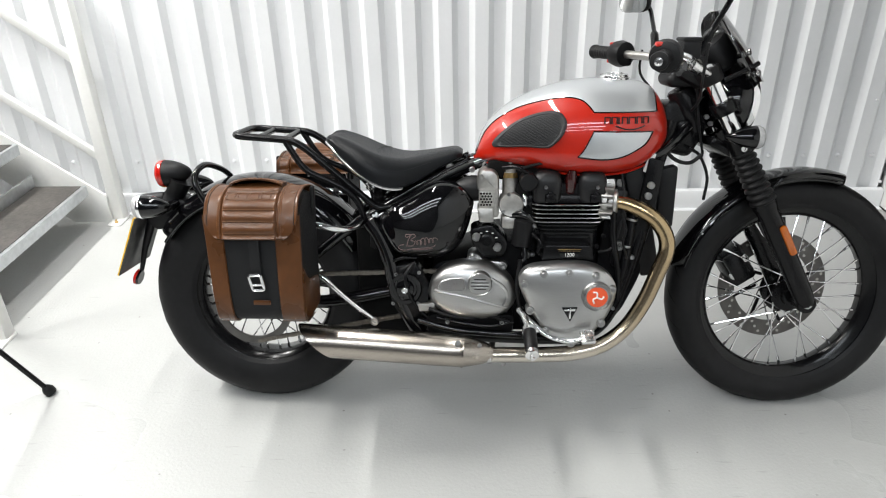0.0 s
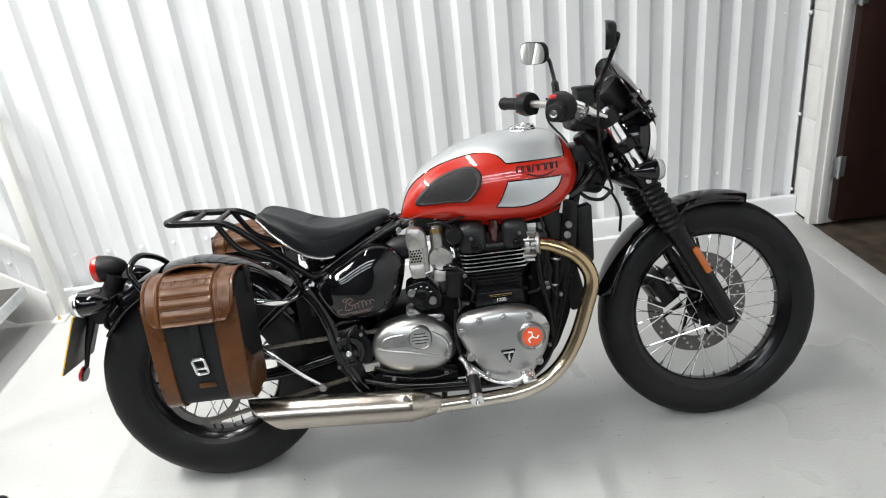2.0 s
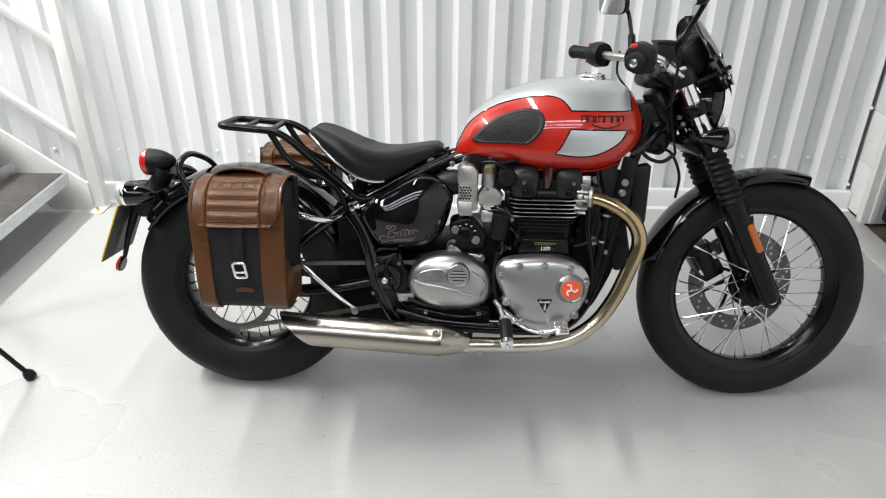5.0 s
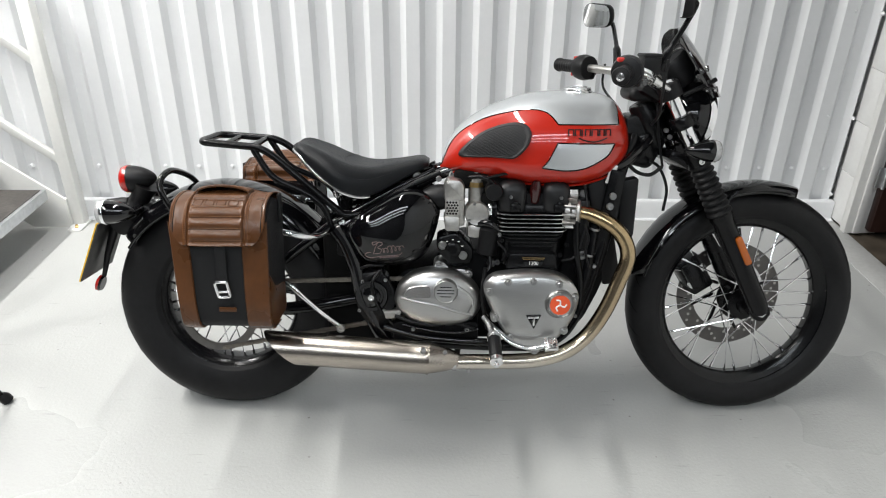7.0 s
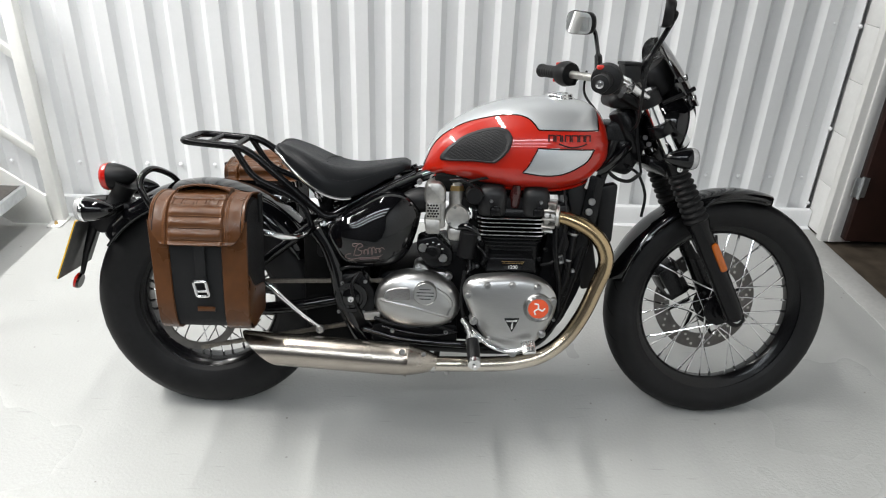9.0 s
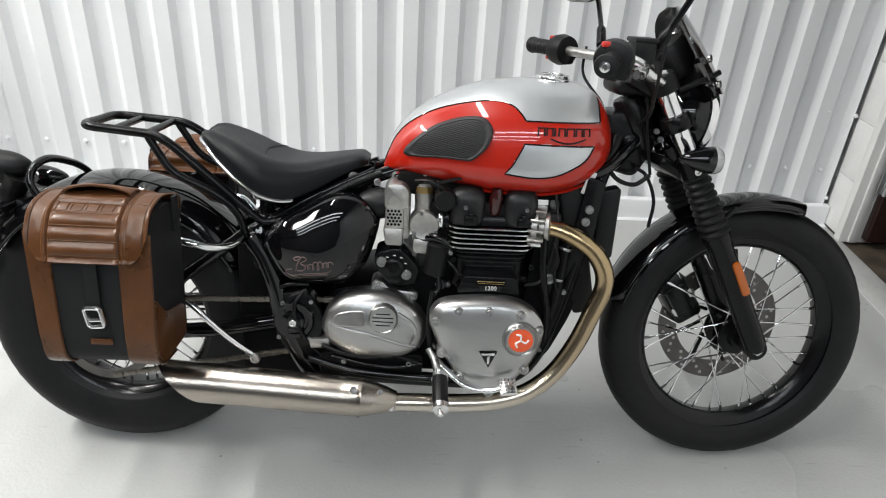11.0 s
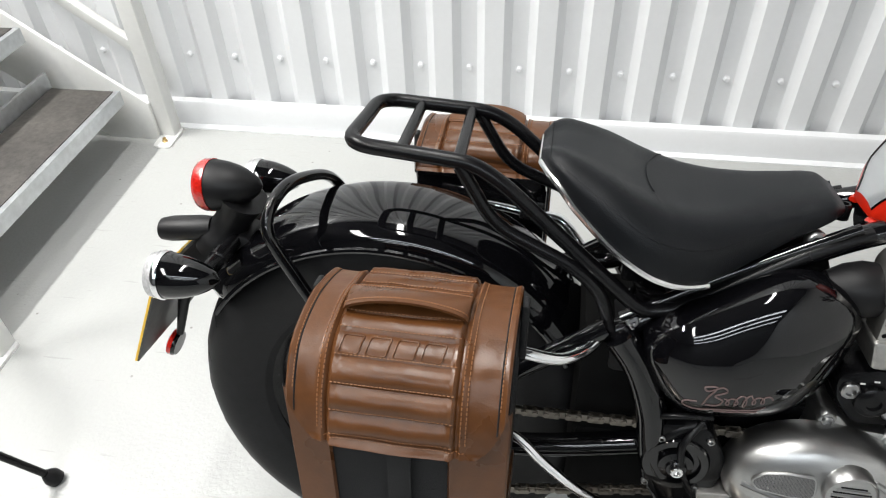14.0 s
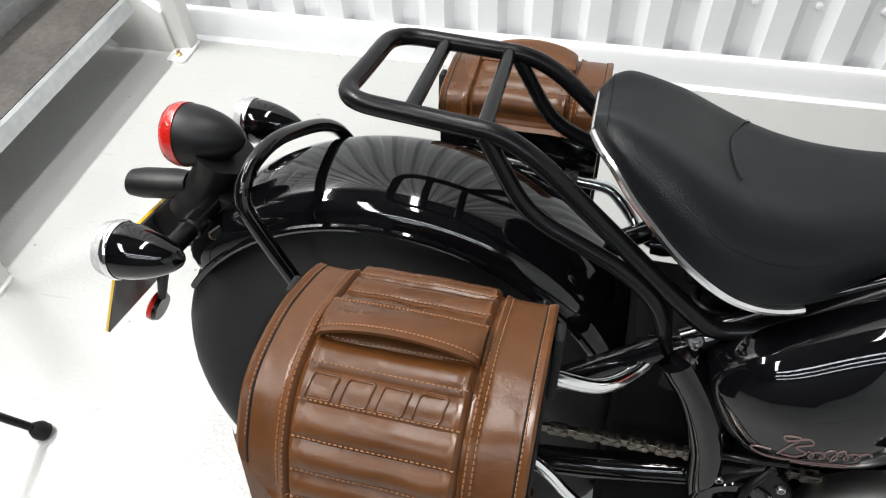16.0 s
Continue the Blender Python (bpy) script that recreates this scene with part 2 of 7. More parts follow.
M = {
    "floor": floor_paint(),
    "white_steel": material("white_coated_steel", (0.74, 0.75, 0.76), 0.42, grain=0.01, scale=80, stain=0.03, stain_scale=2.5, bump=0.03, bump_scale=40),
    "white_paint": material("white_wall_paint", (0.72, 0.72, 0.71), 0.6, grain=0.02, scale=50, stain=0.05, stain_scale=3, bump=0.35, bump_scale=70),
    "stair_paint": material("white_steel_paint", (0.72, 0.72, 0.70), 0.35, grain=0.02, scale=60, stain=0.05, stain_scale=4, bump=0.08, bump_scale=60),
    "galvanised": material("galvanised_steel", (0.55, 0.57, 0.58), 0.38, 0.85, grain=0.1, scale=45, stain=0.12, stain_scale=6, bump=0.05, bump_scale=60),
    "rubber_mat": material("worn_rubber_tread", (0.058, 0.053, 0.048), 0.7, grain=0.25, scale=70, stain=0.3, stain_scale=8, bump=0.4, bump_scale=90),
    # near black, so that the unseen surroundings reflect as a dim room
    "ceiling": material("ceiling_sheet", (0.10, 0.10, 0.105), 0.6, stain=0.05),
    "far_wall": material("far_wall_paint", (0.07, 0.07, 0.072), 0.6, stain=0.1, grain=0.03),
    "brown_floor": material("dark_brown_floor", (0.075, 0.06, 0.045), 0.45, grain=0.35, scale=14, stain=0.4, stain_scale=3, bump=0.2, bump_scale=40),
    "dark_wood": material("dark_stained_wood", (0.022, 0.008, 0.006), 0.4, grain=0.3, scale=20, stretch=(1, 8, 0.6), stain=0.2, bump=0.1),
    "rubber": material("tyre_rubber", (0.0080, 0.0080, 0.0085), 0.5, specular=0.20, grain=0.15, scale=60, stain=0.25, stain_scale=9, bump=0.15, bump_scale=300),
    "gloss_black": material("gloss_black_paint", (0.002, 0.002, 0.0025), 0.045, specular=0.5, grain=0.05, stain=0.1, rough_var=0.3),
    "rim_black": material("rim_black_paint", (0.003, 0.003, 0.0035), 0.20, specular=0.32, grain=0.08, stain=0.1, rough_var=0.3),
    "satin_black": material("satin_black_metal", (0.0035, 0.0035, 0.004), 0.26, grain=0.1, scale=120, stain=0.1, bump=0.08, bump_scale=400, specular=0.22),
    "matt_black": material("matt_black_plastic", (0.0045, 0.0045, 0.005), 0.44, grain=0.12, scale=150, stain=0.12, bump=0.07, bump_scale=500, specular=0.25),
    "chrome": material("chrome", (0.82, 0.82, 0.83), 0.07, 1.0, stain=0.03, rough_var=0.4),
    "bolt_steel": material("bolt_steel", (0.36, 0.36, 0.36), 0.34, 1.0, grain=0.1, scale=90, stain=0.08),
    "crankcase": material("crankcase_black", (0.004, 0.004, 0.0045), 0.42, grain=0.15, scale=150, stain=0.2, stain_scale=12, bump=0.25, bump_scale=400, specular=0.08),
    "steel": material("bright_steel", (0.6, 0.6, 0.6), 0.25, 1.0, grain=0.08, scale=90, stain=0.06),
    "brushed": material("brushed_stainless", (0.40, 0.362, 0.318), 0.25, 1.0, grain=0.06, scale=40, stretch=(0.6, 30, 30), stain=0.04, bump=0.06, bump_scale=30),
    "brushed_alloy": material("brushed_alloy", (0.43, 0.43, 0.425), 0.34, 1.0, grain=0.03, scale=60, stretch=(1, 6, 8), stain=0.04, bump=0.03, bump_scale=90),
    "cast_alloy": material("cast_alloy", (0.44, 0.43, 0.41), 0.42, 1.0, grain=0.1, scale=120, stain=0.15, stain_scale=12, bump=0.2, bump_scale=300),
    "heat_tint": heat_tint(),
    "red": material("red_lacquer", (0.39, 0.012, 0.0035), 0.32, coat=0.9, grain=0.02, stain=0.03, specular=0.2),
    "silver": material("silver_lacquer", (0.55, 0.57, 0.58), 0.33, 0.75, grain=0.05, scale=900, stain=0.02, coat=0.8),
    "seat": material("black_seat_vinyl", (0.0040, 0.0048, 0.0060), 0.40, specular=0.22, grain=0.1, scale=200, stain=0.12, stain_scale=10, bump=0.3, bump_scale=700),
    "leather": leather(),
    "stitch": material("tan_thread", (0.22, 0.098, 0.040), 0.7, grain=0.15),
    "nylon": material("black_nylon", (0.007, 0.0073, 0.008), 0.7, grain=0.2, scale=500, stain=0.1, bump=0.5, bump_scale=900, specular=0.3),
    "bright": material("bright_alloy", (0.75, 0.75, 0.75), 0.2, 1.0, stain=0.05),
    "red_lens": material("red_lens", (0.40, 0.010, 0.006), 0.15, coat=0.7, grain=0.25, scale=260, bump=0.5, bump_scale=260),
    "clear_lens": material("clear_lens", (0.36, 0.36, 0.36), 0.10, coat=1.0, grain=0.2, scale=250, bump=0.5, bump_scale=300),
    "amber": material("amber_reflector", (0.38, 0.085, 0.002), 0.22, coat=0.5, grain=0.15, scale=500, bump=0.3, bump_scale=500),
    "yellow": material("yellow_plate", (0.75, 0.45, 0.02), 0.3, coat=0.6),
    "plate_back": material("dusty_plate_back", (0.045, 0.045, 0.043), 0.5, grain=0.4, scale=40, stain=0.5, stain_scale=14),
    "brass": material("brass_ring", (0.55, 0.38, 0.16), 0.3, 1.0, stain=0.1),
    "orange": material("orange_enamel", (0.72, 0.085, 0.02), 0.35, coat=0.4, grain=0.03),
    "white_print": material("white_print", (0.75, 0.74, 0.72), 0.4, grain=0.03),
    "dark_red": material("dark_red_anodised", (0.030, 0.003, 0.003), 0.25, coat=0.5),
    "red_plastic": material("red_switch", (0.55, 0.03, 0.02), 0.4),
    "mirror": material("mirror_glass", (0.85, 0.86, 0.87), 0.01, 1.0),
    "concrete": material("threshold_concrete", (0.42, 0.42, 0.41), 0.45, grain=0.06, scale=60, stain=0.12, stain_scale=5, bump=0.1),
    "brake_disc": material("brake_disc_steel", (0.13, 0.125, 0.12), 0.42, 1.0, grain=0.15, scale=30, stain=0.1),
    "chain_steel": material("oiled_chain_steel", (0.17, 0.155, 0.135), 0.38, 1.0, grain=0.15, scale=90, stain=0.2, stain_scale=20),
    # near black for gaps, holes and grooves: their shade put into the colour
    "shade_black": material("recess_shade_black", (0.004, 0.004, 0.004), 0.8, specular=0.08, grain=0.1),
    "tank_pad": material("ribbed_tank_rubber", (0.008, 0.008, 0.009), 0.55, grain=0.15, scale=300, bump=0.3, bump_scale=400),
    "engine_black": material("engine_black_paint", (0.008, 0.008, 0.0087), 0.40, grain=0.1, scale=150, stain=0.1, bump=0.15, bump_scale=500, specular=0.35),
    "red_grey_print": material("red_grey_script", (0.15, 0.10, 0.095), 0.4, 0.2, grain=0.05),
    "wire_mesh": wire_mesh(),
    "screen": material("smoked_screen", (0.008, 0.008, 0.009), 0.08, coat=1.0),
}

# ---- mesh helpers ----
class Geo:
    """Vertices and faces that become one mesh."""

    def __init__(self):
        self.v, self.f, self.m, self.flat = [], [], [], []

    def add(self, verts, faces, slot=0, flat=False):
        k = len(self.v)
        self.v.extend(tuple(p) for p in verts)
        self.f.extend(tuple(i + k for i in face) for face in faces)
        self.m.extend([slot] * len(faces))
        self.flat.extend([flat] * len(faces))
        return self

    def moved(self, m):
        self.v = [tuple(m @ Vector(p)) for p in self.v]
        return self

    def mesh(self, name, mats):
        me = bpy.data.meshes.new(name)
        me.from_pydata(self.v, [], self.f)
        for mt in mats:
            me.materials.append(mt)
        me.polygons.foreach_set("material_index", self.m)
        me.polygons.foreach_set("use_smooth", [not x for x in self.flat])
        me.update()
        bm = bmesh.new()
        bm.from_mesh(me)
        bmesh.ops.recalc_face_normals(bm, faces=bm.faces)
        for e in bm.edges:
            if len(e.link_faces) == 2 and e.calc_face_angle(0.0) > 0.7:
                e.smooth = False
        bm.to_mesh(me)
        bm.free()
        return me


def thing(name, label, category, geo=None, mats=None, place=None, group="", kind=""):
    if geo is None:
        ob = new(name)
        ob.empty_display_size = 0.1
    else:
        ob = new(name, geo.mesh(name, mats if isinstance(mats, list) else [mats]))
    if place is not None:
        ob.matrix_world = place
    return tagged(ob, label, category, group, kind)


def part(name, geo, mats, parent, label="", place=None):
    ob = new(name, geo.mesh(name, mats if isinstance(mats, list) else [mats]))
    ob.parent = parent
    if place is not None:
        ob.matrix_basis = place
    if label:
        tagged(ob, label)
    return ob


def piece(name, mesh, parent, place):
    """A repeat that shares its mesh with others of its kind."""
    ob = new(name, mesh)
    ob.parent = parent
    ob.matrix_basis = place
    return ob


def smooth(points, n=6, closed=False):
    """A Catmull-Rom curve through the points."""
    p = [np.array(q, float) for q in points]
    out, k = [], len(p)
    last = k if closed else k - 1
    for i in range(last):
        a = p[(i - 1) % k] if closed or i else 2 * p[0] - p[1]
        b, c = p[i], p[(i + 1) % k]
        d = p[(i + 2) % k] if closed or i + 2 < k else 2 * p[-1] - p[-2]
        for j in range(n):
            t = j / n
            out.append(0.5 * (2 * b + (c - a) * t + (2 * a - 5 * b + 4 * c - d) * t * t + (3 * b - 3 * c + d - a) * t ** 3))
    if not closed:
        out.append(p[-1])
    return out


def bent(points, r, n=5, closed=False):
    """A straight-limbed path with its corners rounded."""
    p = [np.array(q, float) for q in points]
    out, k = [], len(p)
    for i in range(k):
        if not closed and i in (0, k - 1):
            out.append(p[i])
            continue
        a, b, c = p[(i - 1) % k], p[i], p[(i + 1) % k]
        la, lc = np.linalg.norm(a - b), np.linalg.norm(c - b)
        d = min(r, la * 0.48, lc * 0.48)
        s, e = b + (a - b) / la * d, b + (c - b) / lc * d
        for j in range(n + 1):
            t = j / n
            out.append((1 - t) ** 2 * s + 2 * t * (1 - t) * b + t * t * e)
    return out


def tube(geo, path, radius, seg=12, caps=True, closed=False, slot=0, flatten=1.0, up=None):
    """Sweeps a round (or flattened) section along a path."""
    p = [np.array(q, float) for q in path]
    k = len(p)
    rad = radius if hasattr(radius, "__len__") else [radius] * k
    normal = None
    verts, faces = [], []
    for i in range(k):
        if closed:
            t = p[(i + 1) % k] - p[i - 1]
        else:
            t = p[min(i + 1, k - 1)] - p[max(i - 1, 0)]
        t = t / (np.linalg.norm(t) + 1e-12)
        if normal is None or up is not None:
            ref = np.array(up if up is not None else ((0, 0, 1) if abs(t[2]) < 0.9 else (0, 1, 0)), float)
            normal = ref - t * ref.dot(t)
        else:
            normal = normal - t * normal.dot(t)
        normal = normal / (np.linalg.norm(normal) + 1e-12)
        side = np.cross(t, normal)
        for j in range(seg):
            a = 2 * math.pi * j / seg
            verts.append(p[i] + rad[i] * (math.cos(a) * normal * flatten + math.sin(a) * side))
    for i in range(k if closed else k - 1):
        for j in range(seg):
            a, b = i * seg + j, i * seg + (j + 1) % seg
            c, d = ((i + 1) % k) * seg + (j + 1) % seg, ((i + 1) % k) * seg + j
            faces.append((a, b, c, d))
    if caps and not closed:
        faces.append(tuple(range(seg))[::-1])
        faces.append(tuple((k - 1) * seg + j for j in range(seg)))
    return geo.add(verts, faces, slot)


def frame_of(axis):
    a = Vector(axis).normalized()
    u = a.orthogonal().normalized()
    return u, a.cross(u), a


def lathe(geo, profile, at=(0, 0, 0), axis=(0, 0, 1), seg=24, slot=0, caps=True, start=0.0):
    """Turns a profile of (radius, height) round an axis."""
    u, v, w = frame_of(axis)
    o = Vector(at)
    verts, faces = [], []
    for r, h in profile:
        for j in range(seg):
            a = start + 2 * math.pi * j / seg
            verts.append(o + w * h + (u * math.cos(a) + v * math.sin(a)) * r)
    for i in range(len(profile) - 1):
        for j in range(seg):
            faces.append((i * seg + j, i * seg + (j + 1) % seg, (i + 1) * seg + (j + 1) % seg, (i + 1) * seg + j))
    if caps:
        if profile[0][0] > 1e-5:
            faces.append(tuple(range(seg))[::-1])
        if profile[-1][0] > 1e-5:
            k = (len(profile) - 1) * seg
            faces.append(tuple(k + j for j in range(seg)))
    return geo.add(verts, faces, slot)


def box(geo, centre, size, bevel=0.004, slot=0, m=None, steps=2):
    """A box with rounded edges."""
    bm = bmesh.new()
    bmesh.ops.create_cube(bm, size=1.0)
    bmesh.ops.scale(bm, vec=size, verts=bm.verts)
    if bevel:
        bmesh.ops.bevel(bm, geom=list(bm.edges), offset=min(bevel, min(size) * 0.45), segments=steps, profile=0.5, affect="EDGES")
    mm = Matrix.Translation(centre) @ (m or Matrix())
    bm.verts.index_update()
    geo.add([mm @ v.co for v in bm.verts], [[v.index for v in f.verts] for f in bm.faces], slot)
    bm.free()
    return geo


def inset(loop, d):
    """Moves a closed outline (x, z) inwards by d."""
    p = [np.array(q, float) for q in loop]
    k = len(p)
    area = sum(p[i][0] * p[(i + 1) % k][1] - p[(i + 1) % k][0] * p[i][1] for i in range(k))
    s = 1 if area > 0 else -1
    out = []
    for i in range(k):
        t = p[(i + 1) % k] - p[i - 1]
        t = t / (np.linalg.norm(t) + 1e-12)
        out.append(p[i] + s * d * np.array((-t[1], t[0])))
    return out


def shell(geo, rings, slot=0, close_first=True, close_last=True):
    """Joins closed rings of equal length."""
    k = len(rings[0])
    verts = [q for ring in rings for q in ring]
    faces = []
    for i in range(len(rings) - 1):
        for j in range(k):
            faces.append((i * k + j, i * k + (j + 1) % k, (i + 1) * k + (j + 1) % k, (i + 1) * k + j))
    if close_first:
        faces.append(tuple(range(k))[::-1])
    if close_last:
        faces.append(tuple((len(rings) - 1) * k + j for j in range(k)))
    return geo.add(verts, faces, slot)


def plate(geo, outline, y_in, y_out, bevel=0.003, slot=0):
    """A flat piece with the outline (x, z), from y_in to its bevelled face at y_out."""
    s = 1 if y_out > y_in else -1
    rings = [[(q[0], y_in, q[1]) for q in outline]]
    for a in (0.0, 0.5, 1.0):
        off = inset(outline, bevel * (1 - math.cos(a * math.pi / 2)))
        rings.append([(q[0], y_out - s * bevel * (1 - math.sin(a * math.pi / 2)), q[1]) for q in off])
    return shell(geo, rings, slot)


def dome(geo, outline, y_in, y_rim, height, rings=10, power=2.4, slot=0, centre=None):
    """A bulging cover: the outline rises from y_in to y_rim and then swells by height towards its middle."""
    s = 1 if y_rim > y_in else -1
    c = np.mean([np.array(q) for q in outline], axis=0) if centre is None else np.array(centre)
    loops = [[(q[0], y_in, q[1]) for q in outline]]
    for i in range(rings + 1):
        a = i / rings
        k = 1 - a * 0.97
        y = y_rim + s * height * (1 - k ** power) ** (1 / power)
        loops.append([(c[0] + (q[0] - c[0]) * k, y, c[1] + (q[1] - c[1]) * k) for q in outline])
    return shell(geo, loops, slot)


def inside(poly, x, z):
    hit, k = False, len(poly)
    for i in range(k):
        (x1, z1), (x2, z2) = poly[i], poly[(i + 1) % k]
        if (z1 > z) != (z2 > z) and x < (x2 - x1) * (z - z1) / (z2 - z1) + x1:
            hit = not hit
    return hit


def inside_many(poly, xs, zs):
    """The same for arrays of points."""
    hit = np.zeros(len(xs), bool)
    for (x1, z1), (x2, z2) in zip(poly, list(poly[1:]) + [poly[0]]):
        if z1 != z2:
            hit ^= ((z1 > zs) != (z2 > zs)) & (xs < (x2 - x1) * (zs - z1) / (z2 - z1) + x1)
    return hit


def along(knots, x):
    """Smooth interpolation in a table of (x, value)."""
    xs = [k[0] for k in knots]
    if x <= xs[0]:
        return knots[0][1]
    if x >= xs[-1]:
        return knots[-1][1]
    i = max(j for j in range(len(xs)) if xs[j] <= x)
    i = min(i, len(xs) - 2)
    x0, x1 = xs[i], xs[i + 1]
    h, t = x1 - x0, (x - xs[i]) / (x1 - x0)

    def slope(j):
        a, b = max(j - 1, 0), min(j + 1, len(xs) - 1)
        return (knots[b][1] - knots[a][1]) / (xs[b] - xs[a])

    y0, y1, m0, m1 = knots[i][1], knots[i + 1][1], slope(i) * h, slope(i + 1) * h
    return (2 * t ** 3 - 3 * t ** 2 + 1) * y0 + (t ** 3 - 2 * t ** 2 + t) * m0 + (-2 * t ** 3 + 3 * t ** 2) * y1 + (t ** 3 - t ** 2) * m1

# ---- the setting ----
WALL_Y, SIDE_X = 3.130, 1.775
LEFT, BACK = -6.5, -5.0

g = Geo()
box(g, ((LEFT + SIDE_X) / 2, (BACK + 3.3) / 2, -0.1), (SIDE_X - LEFT, 3.3 - BACK, 0.2), 0)
thing("floor", "pale grey glossy painted concrete floor with scuffs and specks", "floor", g, M["floor"], kind="structure")


def clad_wall():
    """White trapezoidal steel cladding, ribs 150 mm apart, one valley at each fixing."""
    g = Geo()
    pitch, x0 = 0.148, -1.550 - 33 * 0.148
    prof = []
    x = x0
    while x < SIDE_X - 0.01:
        # valley, slope, crown, slope
        for dx, dy in ((-0.024, 0.0), (0.022, 0.0), (0.047, -0.024), (0.101, -0.024)):
            prof.append((x + dx, WALL_Y + dy))
        x += pitch
    prof = [q for q in prof if q[0] < SIDE_X - 0.005] + [(SIDE_X - 0.003, WALL_Y)]
    levels = (0.0, CEILING)
    verts = [(q[0], q[1], z) for z in levels for q in prof]
    k = len(prof)
    faces = [(i, i + 1, k + i + 1, k + i) for i in range(k - 1)]
    back = [(prof[0][0], WALL_Y + 0.09, 0), (prof[-1][0], WALL_Y + 0.09, 0), (prof[-1][0], WALL_Y + 0.09, CEILING), (prof[0][0], WALL_Y + 0.09, CEILING)]
    g.add(verts, faces, flat=True)
    g.add(back, [(0, 1, 2, 3)], flat=True)
    wall = thing("wall_north", "white trapezoidal steel cladding wall with fixing rows", "wall", g, M["white_steel"], kind="structure")
    # fixings: one in each valley, in rows
    s = Geo()
    lathe(s, [(0.0105, 0.0), (0.0105, 0.002), (0.0085, 0.003), (0.008, 0.0085), (0.006, 0.0105), (0.0, 0.011)], axis=(0, -1, 0), seg=10)
    me = s.mesh("fixing", [M["white_steel"]])
    for i in range(-8, 23):
        piece("fixing", me, wall, pose(-1.550 + pitch * i, WALL_Y - 0.0005, 0.232))
    for x, z, k in ((1.45, 0.537, 0.5), (1.648, 0.483, 0.5), (1.45, 0.967, 0.6), (1.646, 0.917, 0.5), (1.756, 0.472, 0.9), (1.756, 0.908, 0.9), (1.756, 0.115, 0.8)):
        piece("fixing", me, wall, pose(x, WALL_Y - (0.0245 if (x + 1.550) % pitch > 0.047 and (x + 1.550) % pitch < 0.101 else 0.0005), z) @ Matrix.Scale(k, 4))
    return wall


wall_north = clad_wall()

# folded steel flashing along the foot of the cladding
g = Geo()
x1 = SIDE_X - 0.004
ring = [(3.081, 0.0), (3.055, 0.0), (3.0555, 0.004), (3.079, 0.006), (3.079, 0.078), (3.084, 0.086), (3.108, 0.088), (3.108, 0.0)]
shell(g, [[(x, q[0], q[1]) for q in ring] for x in (LEFT + 0.2, -0.62, -0.616, x1)])
trim = thing("baseboard", "white folded steel flashing at the foot of the cladding", "trim", g, M["white_steel"], kind="structure")

# side wall of painted blocks with a door opening
DOOR0, DOOR1, DOOR_H = 2.975, 1.95, 2.08


def side_wall():
    g = Geo()
    th = 0.12
    x = SIDE_X + th / 2
    for y0, y1, z0, z1 in ((DOOR0, 3.2, 0, CEILING), (BACK, DOOR1, 0, CEILING), (DOOR1, DOOR0, DOOR_H, CEILING)):
        box(g, (x + 0.006, (y0 + y1) / 2, (z0 + z1) / 2), (th - 0.012, y1 - y0, z1 - z0), 0)
    wall = thing("wall_east", "white painted block wall beside a door opening", "wall", g, M["white_paint"], kind="structure")
    b = Geo()
    box(b, (0, 0, 0), (0.018, 0.13, 0.2266), 0.0015)
    me = b.mesh("block", [M["white_paint"]])
    z, row = 0.122, 0
    while z < 2.3:
        piece("block", me, wall, pose(SIDE_X + 0.008, DOOR0 + 0.067, z))
        z += 0.228
        row += 1
    return wall


side_wall()

# door lining, threshold, hinge and open leaf
g = Geo()
for y in (DOOR0 - 0.021, DOOR1 + 0.021):
    box(g, (SIDE_X + 0.052, y, DOOR_H / 2), (0.142, 0.040, DOOR_H), 0.004)
box(g, (SIDE_X + 0.052, (DOOR0 + DOOR1) / 2, DOOR_H - 0.02), (0.142, DOOR0 - DOOR1 - 0.084, 0.04), 0.004)
box(g, (SIDE_X + 0.030, DOOR0 - 0.048, DOOR_H / 2 - 0.02), (0.032, 0.012, DOOR_H - 0.05), 0.003)
lining = thing("door_frame", "white painted timber door lining", "door frame", g, M["stair_paint"], kind="structure")

g = Geo()
box(g, (0.0, 0, DOOR_H / 2), (0.80, 0.044, DOOR_H - 0.05), 0.003)
leaf = thing("door_1", "dark brown stained wooden door standing open", "door", g, M["dark_wood"], pose(SIDE_X + 0.468, DOOR0 - 0.068, 0.0, 0, 0, -1), kind="structure")
h = Geo()
for z in (0.283, 1.0, 1.75):
    lathe(h, [(0.0075, -0.05), (0.0075, 0.05)], (0, 0, z), (0, 0, 1), 10)
    box(h, (-0.018, 0.006, z), (0.026, 0.004, 0.090), 0.001)
    box(h, (0.017, 0.006, z), (0.026, 0.004, 0.090), 0.001)
tagged(part("hinge", h, M["galvanised"], leaf, "steel butt hinges"), "steel butt hinges")
leaf.children[0].matrix_basis = pose(-0.412, -0.032, 0)

g = Geo()
box(g, (SIDE_X - 0.068, (3.05 + DOOR1) / 2 - 0.3, 0.0), (0.13, 3.05 - DOOR1 + 0.6, 0.006), 0.002)
thing("door_sill", "worn grey concrete threshold strip under the door", "threshold", g, M["concrete"], kind="structure")

